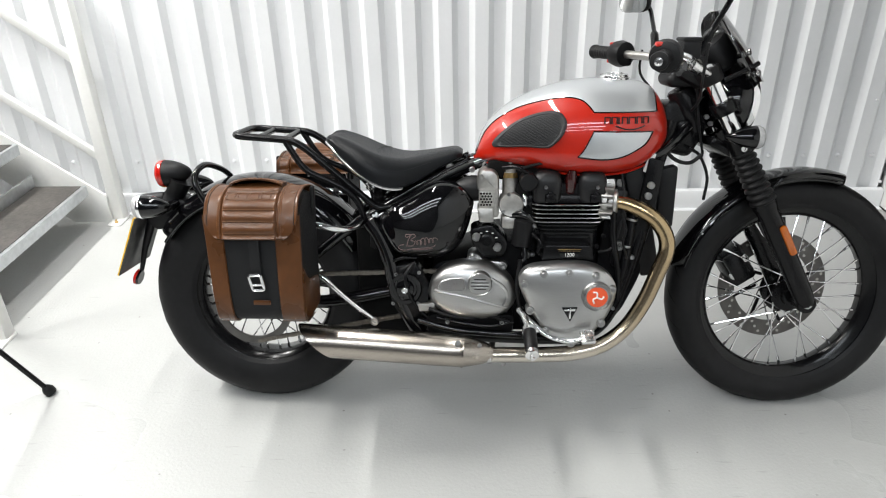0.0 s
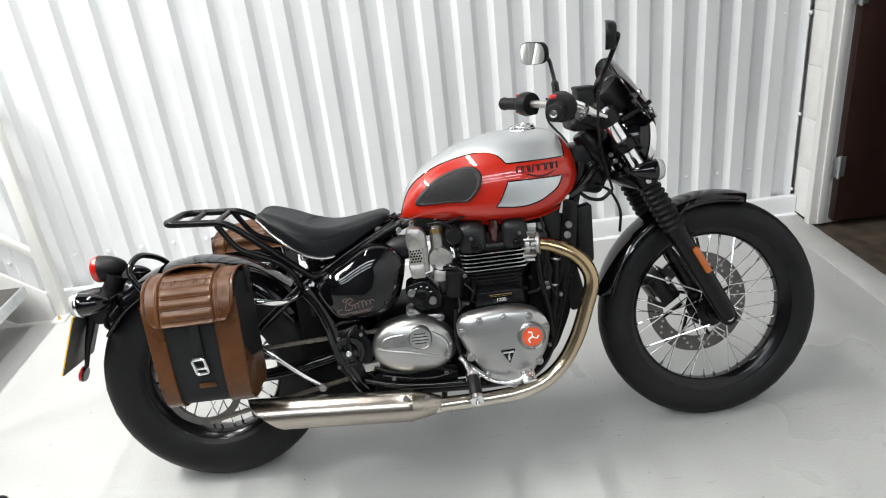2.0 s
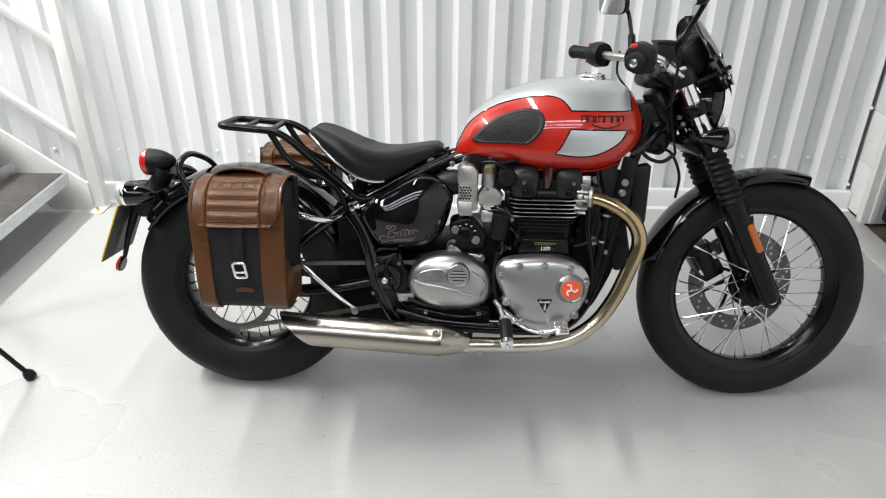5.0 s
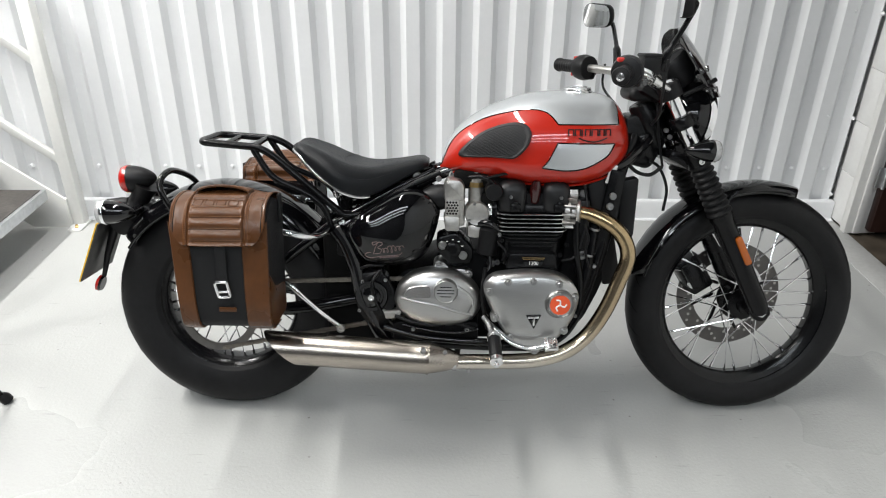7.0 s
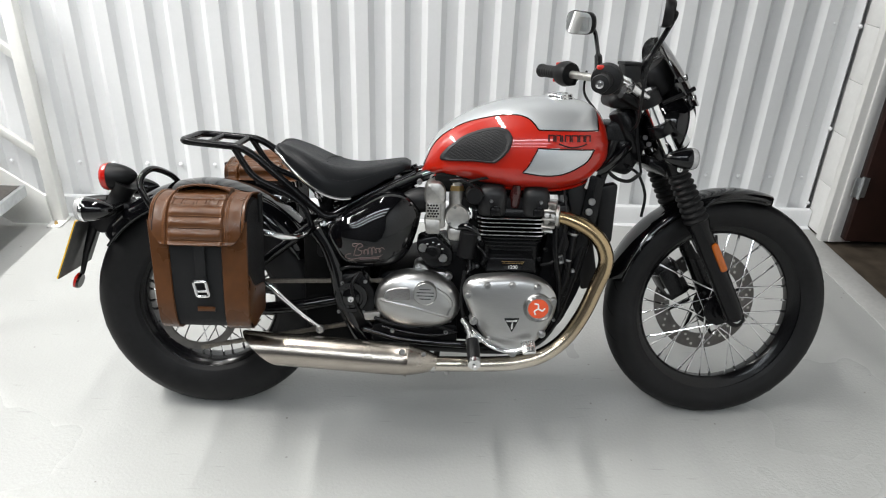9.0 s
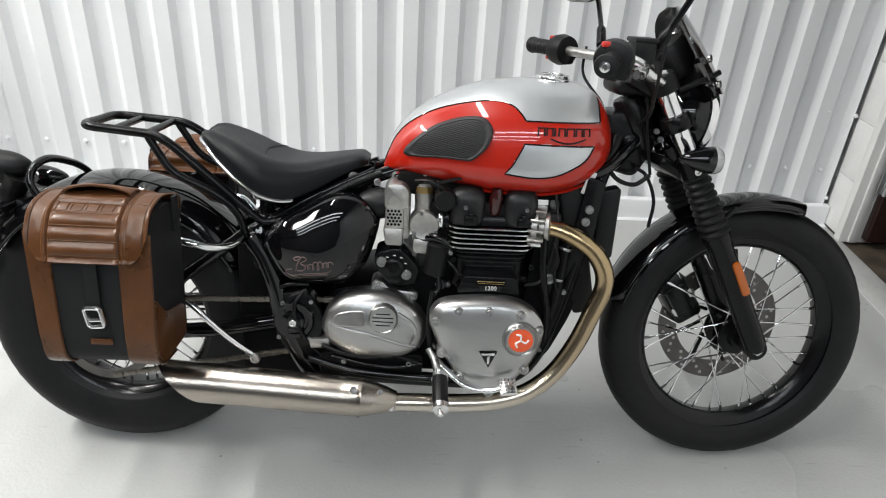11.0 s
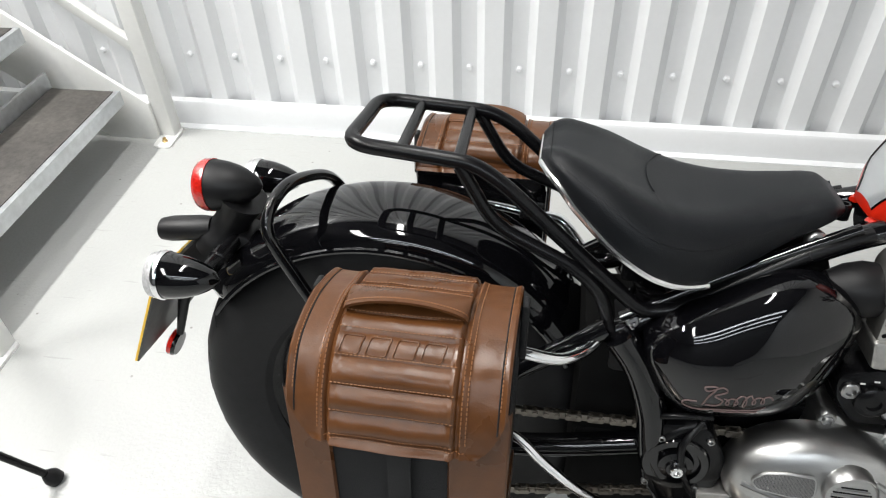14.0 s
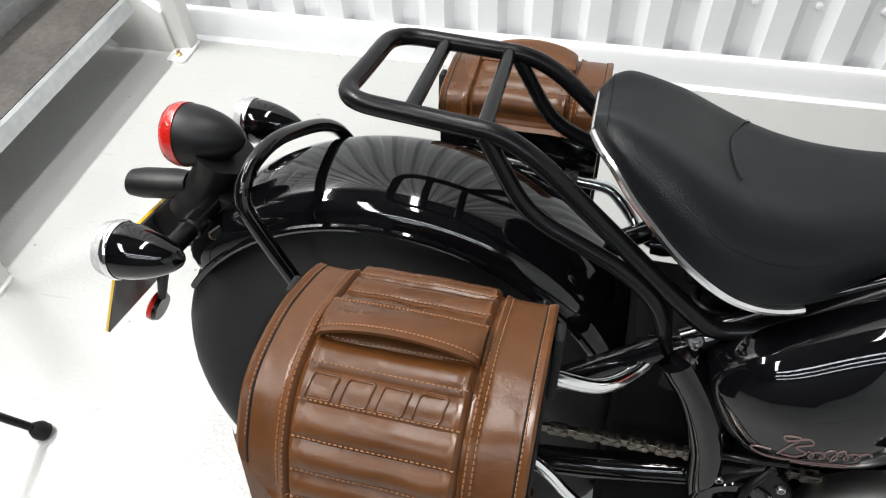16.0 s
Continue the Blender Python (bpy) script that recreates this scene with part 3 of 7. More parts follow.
# room beyond the door
g = Geo()
box(g, (SIDE_X + 1.551, 1.8, -0.11), (3.1, 5.0, 0.2), 0)
thing("floor_beyond", "dark brown worn floor of the next room", "floor", g, M["brown_floor"], kind="structure")
g = Geo()
box(g, (SIDE_X + 3.15, 1.8, CEILING / 2), (0.1, 5.0, CEILING), 0)
box(g, (SIDE_X + 1.6, 4.3, CEILING / 2), (3.0, 0.1, CEILING), 0)
box(g, (SIDE_X + 1.6, -0.75, CEILING / 2), (3.0, 0.1, CEILING), 0)
thing("wall_beyond", "plain dim wall of the next room", "wall", g, M["far_wall"], kind="structure")

# unseen walls behind and left of the camera, and roof, darkened for dim reflections
g = Geo()
box(g, ((LEFT + SIDE_X) / 2, BACK - 0.06, CEILING / 2), (SIDE_X - LEFT + 0.2, 0.12, CEILING), 0)
thing("wall_south", "unseen plain wall, coloured dark for dim reflections", "wall", g, M["far_wall"], kind="structure")
g = Geo()
box(g, (LEFT - 0.06, (BACK + 3.3) / 2, CEILING / 2), (0.12, 3.3 - BACK, CEILING), 0)
thing("wall_west", "unseen plain wall, coloured dark for dim reflections", "wall", g, M["far_wall"], kind="structure")
g = Geo()
box(g, ((LEFT + SIDE_X) / 2 + 1.5, (BACK + 3.3) / 2, CEILING + 0.05), (SIDE_X - LEFT + 3.6, 3.6 - BACK + 1.6, 0.1), 0)
thing("ceiling", "unseen plain sheet ceiling, coloured dark for dim reflections", "ceiling", g, M["ceiling"], kind="structure")

# the linear lamps' housings
for lx, ly, lz, ll, lw, watts, turn, colour in LAMPS:
    g = Geo()
    box(g, (0, 0, 0.056), (ll + 0.06, lw + 0.06, 0.1), 0.01)
    for sx in (-0.4, 0.4):
        top = CEILING - lz
        if top > 0.2:
            lathe(g, [(0.004, 0.1), (0.004, top)], (ll * sx, 0, 0), seg=8)
    thing("ceiling_light", "long white linear ceiling lamp", "ceiling lamp", g, M["stair_paint"], pose(lx, ly, lz, 0, 0, turn), group="ceiling lamps")
# rooflights with their glazing bars
for lx, ly, lz, ll, lw, watts, turn, colour in ROOFLIGHTS:
    g = Geo()
    for sy in (-1, 1):
        box(g, (0, sy * (lw / 2 + 0.03), -0.01), (ll + 0.12, 0.06, 0.08), 0.004)
    for sx in (-1, 1):
        box(g, (sx * (ll / 2 + 0.03), 0, -0.01), (0.06, lw, 0.08), 0.004)
    rl = thing("rooflight", "glazed rooflight with steel bars", "rooflight", g, M["far_wall"], pose(lx, ly, lz, 0, 0, turn), group="rooflights", kind="structure")
    for k in range(1, 6):
        g = Geo()
        box(g, (-ll / 2 + ll * k / 6, 0, -0.02), (0.045, lw, 0.04), 0.004)
        part("glazing_bar", g, M["far_wall"], rl)


def staircase():
    """White steel stair with galvanised tray treads; it climbs towards -x."""
    st = thing("staircase", "white painted steel staircase with galvanised tray treads", "staircase", place=pose(-1.626, 2.962, 0))
    rise, going, n = 0.192, 0.245, 11
    slope = rise / going
    wide = 0.86
    for side, y, back in (("far", 0.0, 0.066), ("near", -wide, 0.0)):
        g = Geo()
        # stringer: a flat steel plate
        ol = [(-0.03, 0.0), (-0.20, 0.0), (-going * n - 0.1, slope * going * n - 0.11), (-going * n - 0.1, slope * going * n + 0.14), (-0.03, 0.13)]
        plate(g, ol, y + back * 0.4 + 0.006, y + back * 0.4 - 0.006, 0.002)
        part("stringer", g, M["stair_paint"], st)
        g = Geo()
        box(g, (-0.008, y + back - 0.005, 0.52), (0.052, 0.052, 1.04), 0.004)
        post = part("newel_post", g, M["stair_paint"], st)
        g = Geo()
        plate(g, bent([(-0.032, -0.03), (0.028, -0.03), (0.028, 0.085), (-0.032, 0.085)], 0.014, 4, closed=True), 0.0, 0.008, 0.002)
        g.moved(Matrix.Translation((0, y + back - 0.065, 0)) @ Matrix(((1, 0, 0, 0), (0, 0, 1, 0), (0, 1, 0, 0), (0, 0, 0, 1))))
        foot = part("foot_plate", g, M["stair_paint"], post)
        g = Geo()
        lathe(g, [(0.0085, 0), (0.0085, 0.006), (0.006, 0.008), (0.006, 0.014), (0, 0.0145)], (0.0, y + back - 0.066, 0.0075), seg=6)
        part("bolt", g, M["brass"], post)
        for h, r in ((0.98, 0.024), (0.70, 0.019), (0.28, 0.019)):
            g = Geo()
            box(g, (0, 0, 0), (going * n * math.hypot(1, slope), 0.03, r * 1.7), 0.004,
                m=Matrix.Rotation(math.atan(slope), 4, "Y"))
            g.moved(Matrix.Translation((-going * n / 2 - 0.01, y + back, h + slope * going * n / 2)))
            part("handrail" if h > 0.9 else "rail", g, M["stair_paint"], st)
    for i in range(n):
        x, z = -0.085 - going * i, rise * (i + 1)
        g = Geo()
        # tray: folded front, back and a flat bottom
        prof = [(0.0, -0.045), (0.0, 0.0), (-0.03, 0.0), (-0.03, -0.006), (-0.225, -0.006), (-0.225, 0.05), (-0.235, 0.05), (-0.235, -0.012), (-0.006, -0.012), (-0.006, -0.045)]
        shell(g, [[(x + q[0], yy, z + q[1]) for q in prof] for yy in (-0.012, -wide + 0.012)])
        tr = part("tread", g, M["galvanised"], st)
        g = Geo()
        box(g, (x - 0.1195, -wide / 2, z - 0.0015), (0.205, wide - 0.04, 0.008), 0.002)
        part("tread_mat", g, M["rubber_mat"], tr, "worn dark grey rubber tread insert")
        for yy in (-0.04, -wide + 0.04):
            for xx in (-0.06, -0.18):
                g = Geo()
                lathe(g, [(0.007, 0), (0.007, 0.004), (0, 0.005)], (x + xx, yy, z - 0.006), seg=8)
                part("bolt", g, M["galvanised"], tr)
    return st


staircase()


def light_stand():
    """A black three-legged stand; only one foot reaches into view."""
    ob = thing("tripod", "slim black tripod with round rubber feet", "tripod", place=pose(-1.317, 1.804, 0))
    top = Vector((-0.35, -0.22, 0.91))
    for k, foot in enumerate((Vector((0, 0, 0.012)), Vector((-0.75, 0.05, 0.012)), Vector((-0.3, -0.72, 0.012)))):
        g = Geo()
        tube(g, [foot, top], 0.0075, 10)
        leg = part("leg", g, M["satin_black"], ob)
        g = Geo()
        a = (top - foot).normalized()
        lathe(g, [(0.010, -0.010), (0.0165, -0.008), (0.0175, 0.006), (0.014, 0.014), (0.009, 0.022)], foot, a, 16)
        part("rubber_foot", g, M["matt_black"], leg, "round black rubber foot")
    g = Geo()
    lathe(g, [(0.03, -0.03), (0.032, 0.0), (0.03, 0.03), (0.012, 0.04), (0.012, 0.5)], top, (0, 0, 1), 16)
    part("column", g, M["satin_black"], ob)


light_stand()

# ---- the motorcycle: x forward from under the rear axle, y to its left, z up; it leans on its side stand ----
BIKE = pose(-0.657, 1.810, 0.0, 0, 0, -1.3) @ pose(0, 0, 0, -12.0, 0, 0)
bike = thing("motorcycle", "red, silver and black retro motorcycle leaning on its side stand", "motorcycle", place=BIKE)

REAR_X, REAR_R = 0.022, 0.319
FRONT_X, FRONT_R = 1.482, 0.327
# steering: turned a little to the left about the raked stem
STEM, RAKE, STEER = Vector((1.165, 0, 0.86)), radians(27.5), 5.0
STEM_AXIS = Vector((-math.sin(RAKE), 0, math.cos(RAKE)))
# the wheels run a little to the left of the middle
REAR_FIX = Matrix.Translation((0.003, 0.022, 0))
TURNED = Matrix.Translation(STEM) @ Matrix.Rotation(radians(STEER), 4, STEM_AXIS) @ Matrix.Translation(-STEM)


def bolt(parent, x, y, z, r=0.007, h=0.006, axis=(0, -1, 0), mat="steel", seg=6, name="bolt"):
    g = Geo()
    lathe(g, [(r, 0), (r, h * 0.8), (r * 0.85, h), (r * 0.55, h), (r * 0.5, h * 0.5), (0, h * 0.5)], (x, y, z), axis, max(seg, 10))
    return part(name, g, M["bolt_steel" if mat in ("chrome", "steel") else mat], parent)


def wheel(name, cx, radius, half, rim_r, label, spokes, place=None, drop=0.020):
    """Tyre, rim, hub and crossed spokes round an axle at height radius."""
    o = (cx, 0, radius)
    ax = (0, 1, 0)
    g = Geo()
    w = half * 0.62
    lip = 0.012
    lathe(g, [(rim_r - drop, -w * 0.30), (rim_r - drop * 0.7, -w * 0.62), (rim_r - 0.002, -w * 0.78), (rim_r + lip, -w * 0.98), (rim_r + lip + 0.003, -w * 0.92), (rim_r + 0.004, -w * 0.7),
              (rim_r + 0.004, w * 0.7), (rim_r + lip + 0.003, w * 0.92), (rim_r + lip, w * 0.98), (rim_r - 0.002, w * 0.78), (rim_r - drop * 0.7, w * 0.62), (rim_r - drop, w * 0.30), (rim_r - drop, -w * 0.30)], o, ax, 96, caps=False)
    rim = part(name, g, M["rim_black"], bike, label, place)
    # tyre: rounded section
    g = Geo()
    inner = rim_r + 0.006
    mid = inner + (radius - inner) * 0.46
    prof = [(inner, -half * 0.72), (inner + 0.008, -half * 0.80), (inner + 0.010, -half * 0.83), (inner + 0.012, -half * 0.84), ((inner + mid) / 2 + 0.004, -half * 0.95)]
    for k in range(19):
        a = math.pi * (k / 18)
        prof.append((mid + (radius - mid) * math.sin(a) ** 0.9, -half * math.cos(a)))
    prof += [(r, -y) for r, y in prof[4::-1]]
    lathe(g, prof, o, ax, 120, caps=False)
    part("tyre", g, M["rubber"], rim, "worn black road tyre")
    # tread grooves as short dark ribs lying on the crown, groove shade in their colour
    g = Geo()
    rng = random.Random(5)
    for k in range(26):
        for side in (-1, 1):
            a0 = 2 * math.pi * (k + 0.25 * side) / 26
            pts = []
            for q in range(6):
                f = q / 5
                y = side * half * (0.18 + 0.62 * f)
                cc = min(1.0, abs(y) / half)
                s = max(0.0, 1 - cc ** 2) ** 0.5
                r = mid + (radius - mid) * s ** 0.9 - 0.0004
                a = a0 + 0.13 * f
                pts.append((cx + r * math.cos(a), y, radius + r * math.sin(a)))
            tube(g, pts, [0.0006, 0.0010, 0.0012, 0.0012, 0.0010, 0.0006], 4, caps=False)
    tagged(part("tread_groove", g, M["shade_black"], rim), kind="stuff")
    # hub
    g = Geo()
    lathe(g, [(0.012, -0.062), (0.024, -0.060), (0.026, -0.045), (0.045, -0.040), (0.047, -0.034), (0.030, -0.028), (0.028, 0.028), (0.047, 0.034), (0.045, 0.040), (0.026, 0.045), (0.024, 0.060), (0.012, 0.062)], o, ax, 32)
    part("hub", g, M["satin_black"], rim)
    # spokes
    hub_r, hub_y = 0.043, 0.037
    s = Geo()
    length = None
    sets = []
    for k in range(spokes):
        side = 1 if k % 2 else -1
        lead = 1 if (k // 2) % 2 else -1
        a = 2 * math.pi * (k + 0.5) / spokes
        b = a - lead * radians(62)
        p0 = Vector((cx + hub_r * math.cos(b), side * hub_y, radius + hub_r * math.sin(b)))
        p1 = Vector((cx + (rim_r - drop + 0.002) * math.cos(a), side * 0.008, radius + (rim_r - drop + 0.002) * math.sin(a)))
        sets.append((p0, p1))
        length = (p1 - p0).length
    lathe(s, [(0.0019, 0.0), (0.0019, length * 0.9), (0.0032, length * 0.9), (0.0034, length * 0.985), (0.0026, length)], seg=7)
    me = s.mesh("spoke", [M["chrome"]])
    for p0, p1 in sets:
        q = (p1 - p0).to_track_quat("Z", "Y").to_matrix().to_4x4()
        piece("spoke", me, rim, Matrix.Translation(p0) @ q)
    return rim


front_wheel = wheel("front_wheel", FRONT_X, FRONT_R, 0.054, 0.238, "black wire-spoked front wheel", 36, TURNED @ Matrix.Translation((-0.004, 0.036, 0)))
rear_wheel = wheel("rear_wheel", REAR_X, REAR_R, 0.076, 0.187, "black wire-spoked rear wheel", 36, REAR_FIX, 0.009)


def brake_disc(parent, cx, cz, y, r_out, r_in, holes):
    g = Geo()
    lathe(g, [(r_in, y - 0.002), (r_out, y - 0.002), (r_out, y + 0.002), (r_in, y + 0.002), (r_in, y - 0.002)], (cx, 0, cz), (0, 1, 0), 72, caps=False)
    d = part("brake_disc", g, M["brake_disc"], parent, "drilled steel brake disc")
    for k in range(8):
        a = 2 * math.pi * k / 8
        g = Geo()
        tube(g, [(cx + 0.045 * math.cos(a), y, cz + 0.045 * math.sin(a)), (cx + (r_in + 0.006) * math.cos(a + 0.3), y, cz + (r_in + 0.006) * math.sin(a + 0.3))], 0.005, 6)
        part("disc_arm", g, M["satin_black"], d)
    g = Geo()
    # pale alloy discs stand for the lit floor seen through the drilling
    for k in range(holes):
        for q in range(3):
            a = 2 * math.pi * (k + q * 0.27) / holes
            r = r_in + (r_out - r_in) * (0.25 + 0.25 * q)
            lathe(g, [(0.0042, y - 0.0027), (0.0042, y + 0.0027)], (cx + r * math.cos(a), 0, cz + r * math.sin(a)), (0, 1, 0), 8)
    tagged(part("drilled_hole", g, M["cast_alloy"], parent), kind="stuff")
    return d


brake_disc(front_wheel, FRONT_X, FRONT_R, 0.062, 0.155, 0.108, 16)

# ---- fuel tank ----
TANK_TOP = [(0.618, 0.722), (0.632, 0.772), (0.665, 0.819), (0.72, 0.860), (0.79, 0.891), (0.85, 0.906), (0.925, 0.913), (1.00, 0.910), (1.049, 0.898), (1.082, 0.866), (1.103, 0.815), (1.109, 0.772)]
TANK_LOW = [(0.618, 0.708), (0.66, 0.702), (0.735, 0.692), (0.80, 0.682), (0.87, 0.676), (0.95, 0.676), (1.0, 0.684), (1.045, 0.702), (1.078, 0.730), (1.103, 0.762), (1.109, 0.769)]
TANK_WIDE = [(0.618, 0.03), (0.632, 0.062), (0.665, 0.092), (0.72, 0.117), (0.79, 0.138), (0.87, 0.152), (0.95, 0.154), (1.02, 0.144), (1.065, 0.118), (1.092, 0.085), (1.109, 0.03)]


def tank_point(x, a):
    """The tank's skin at x; a runs from -pi/2 (underneath) over 0 (right side) to pi/2 (top)."""
    zt, zb, w = along(TANK_TOP, x), along(TANK_LOW, x), along(TANK_WIDE, x)
    h = zt - zb
    zc = zb + 0.36 * h
    c, s = math.cos(a), math.sin(a)
    if s >= 0:
        e = 2 / 2.15
        return -w * abs(c) ** e, zc + (zt - zc) * s ** e
    e = 2 / 3.2
    return -w * abs(c) ** e, zc - (zc - zb) * abs(s) ** e


def tank_y(x, z):
    """How far out the right side of the tank is at (x, z)."""
    zt, zb, w = along(TANK_TOP, x), along(TANK_LOW, x), along(TANK_WIDE, x)
    zc = zb + 0.36 * (zt - zb)
    if z >= zc:
        q = min(1.0, (z - zc) / (zt - zc))
        return -w * max(0.0, 1 - q ** 2.15) ** (1 / 2.15)
    q = min(1.0, (zc - z) / (zc - zb))
    return -w * max(0.0, 1 - q ** 3.2) ** (1 / 3.2)


RED_EDGE = smooth([(0.616, 0.712), (0.628, 0.748), (0.644, 0.782), (0.671, 0.812), (0.714, 0.839), (0.757, 0.855), (0.810, 0.867), (0.851, 0.870), (0.878, 0.864), (0.894, 0.851), (0.905, 0.837)], 5)
PANEL_LOW = [(1.049, 0.791), (1.033, 0.764), (1.005, 0.745), (0.977, 0.732), (0.950, 0.726), (0.922, 0.725), (0.900, 0.727), (0.869, 0.731)]
PANEL_BACK = [(0.869, 0.731), (0.883, 0.749), (0.895, 0.773), (0.901, 0.785), (0.904, 0.793)]
RED_POLY = [tuple(q) for q in RED_EDGE] + [(1.060, 0.836), (1.060, 0.90), (1.12, 0.93), (1.12, 0.6), (0.6, 0.6)]
PANEL = [(0.904, 0.793)] + [tuple(q) for q in smooth(PANEL_LOW, 5)] + [tuple(q) for q in smooth(PANEL_BACK, 5)][1:-1]


def finely(loop, step=0.004):
    """A closed outline cut into short steps."""
    out = []
    for a, b in zip(loop, loop[1:] + loop[:1]):
        k = max(1, int(math.hypot(b[0] - a[0], b[1] - a[1]) / step))
        out += [(a[0] + (b[0] - a[0]) * i / k, a[1] + (b[1] - a[1]) * i / k) for i in range(k)]
    return out


def fuel_tank():
    g = Geo()
    nx, na = 280, 192
    verts, faces = [], []
    xs = [0.618 + (1.109 - 0.618) * (0.5 - 0.5 * math.cos(math.pi * i / nx)) for i in range(nx + 1)]
    for x in xs:
        for j in range(na):
            a = -math.pi / 2 + 2 * math.pi * j / na
            if a <= math.pi / 2:
                y, z = tank_point(x, a)
            else:
                y, z = tank_point(x, math.pi - a)
                y = -y
            verts.append((x, y, z))
    for i in range(nx):
        for j in range(na):
            f = (i * na + j, i * na + (j + 1) % na, (i + 1) * na + (j + 1) % na, (i + 1) * na + j)
            faces.append(f)
    mid = np.array(verts)[np.array(faces)].mean(axis=1)
    red = inside_many(RED_POLY, mid[:, 0], mid[:, 2]) & ~inside_many(PANEL, mid[:, 0], mid[:, 2])
    mats = [0 if q else 1 for q in red]
    faces.append(tuple(range(na)))
    faces.append(tuple(nx * na + j for j in range(na))[::-1])
    mats += [0, 0]
    g.v, g.f, g.m, g.flat = verts, faces, mats, [False] * len(faces)
    tank = part("fuel_tank", g, [M["red"], M["silver"]], bike, "red and silver lacquered fuel tank with black pinstripes")
    # folded seam round the lower edge
    g = Geo()
    for s in (1, -1):
        pts = []
        for i in range(61):
            x = 0.619 + 0.489 * i / 60
            y, z = tank_point(x, -1.05)
            pts.append((x, s * (y - 0.005), z - 0.002))
        tube(g, pts, 0.0075, 8, flatten=0.5)
    part("seam", g, M["red"], tank)
    # pinstripes
    g = Geo()
    for s in (1, -1):
        line = [(q[0], s * (tank_y(q[0], q[1]) - 0.0004), q[1]) for q in RED_EDGE[1:]]
        tube(g, line, 0.0017, 6)
        line = [(0.905 + 0.155 * i / 24, s * (tank_y(0.905 + 0.155 * i / 24, 0.837) - 0.0004), 0.837) for i in range(25)]
        tube(g, line, 0.0017, 6)
        line = [(1.060, s * (tank_y(1.060, 0.837 + 0.044 * i / 12) - 0.0004), 0.837 + 0.044 * i / 12) for i in range(13)]
        tube(g, line, 0.0017, 6)
        dense = finely(PANEL)
        line = [(q[0], s * (tank_y(q[0], q[1]) - 0.0004), q[1]) for q in dense]
        tube(g, line, 0.0017, 6, closed=True)
    part("pinstripe", g, M["gloss_black"], tank)
    # rubber knee pads
    ol = [tuple(q) for q in smooth([(0.662, 0.752), (0.671, 0.773), (0.713, 0.809), (0.754, 0.829), (0.795, 0.839), (0.824, 0.837), (0.838, 0.822), (0.839, 0.805), (0.829, 0.780), (0.804, 0.755), (0.785, 0.752), (0.741, 0.753), (0.690, 0.750)], 5, closed=True)]
    c = np.mean([np.array(q) for q in ol], axis=0)
    for s in (1, -1):
        g = Geo()
        rings = []
        for k, lift in ((1.0, -0.004), (1.0, 0.004), (0.97, 0.0065), (0.90, 0.0075), (0.86, 0.0055), (0.7, 0.0055), (0.4, 0.0055), (0.05, 0.0055)):
            rings.append([(c[0] + (q[0] - c[0]) * k, s * (tank_y(c[0] + (q[0] - c[0]) * k, c[1] + (q[1] - c[1]) * k) - lift), c[1] + (q[1] - c[1]) * k) for q in ol])
        shell(g, rings)
        pad = part("knee_pad", g, M["tank_pad"], tank, "black rubber knee pad with fine ribs")
        g = Geo()
        for i in range(-26, 27):
            pts = []
            for j in range(40):
                x = 0.665 + 0.165 * j / 39
                z = 0.795 + 0.0036 * i + 0.35 * (x - 0.75)
                q = ((x - c[0]) / 0.84 + c[0], (z - c[1]) / 0.84 + c[1])
                if inside(ol, *q):
                    pts.append((x, s * (tank_y(x, z) - 0.0058), z))
            if len(pts) > 3:
                tube(g, pts, 0.0009, 5)
        part("rib", g, M["tank_pad"], pad)
    # maker's badge as plain dark frames over a thin arc
    for s in (1, -1):
        x = 0.930
        for wd in (0.0125, 0.0120, 0.0035, 0.0120, 0.0150, 0.0115, 0.0120):
            g = Geo()
            w = 0.0022
            lanes = [[(x, 0.811), (x, 0.826)]] if wd < 0.005 else [[(x, 0.811), (x, 0.826), (x + wd, 0.826), (x + wd, 0.811)]]
            for lane in lanes:
                pts = [(q[0], s * (tank_y(*q) - 0.0006), q[1]) for q in lane]
                tube(g, pts, w * 0.95, 5)
            part("badge_frame", g, M["matt_black"], tank)
            x += wd + 0.0045
        g = Geo()
        arc = [(0.955 + 0.072 * i / 12, 0.806 - 0.009 * math.sin(math.pi * i / 12)) for i in range(13)]
        tube(g, [(q[0], s * (tank_y(*q) - 0.001), q[1]) for q in arc], 0.0016, 6)
        part("badge_arc", g, M["matt_black"], tank)
    # filler cap
    g = Geo()
    lathe(g, [(0.0395, -0.012), (0.0395, 0.0015), (0.0385, 0.0030), (0.0370, 0.0035), (0.0370, 0.0060), (0.0355, 0.010), (0.031, 0.012), (0.0305, 0.010), (0.026, 0.010), (0.0255, 0.0135), (0.020, 0.0150), (0.018, 0.0150), (0.0175, 0.0135), (0.014, 0.0135), (0.0, 0.0145)], (0.970, -0.004, 0.909), (-0.02, 0, 1), 48)
    part("filler_cap", g, M["bright"], tank, "polished alloy filler cap")
    return tank


fuel_tank()

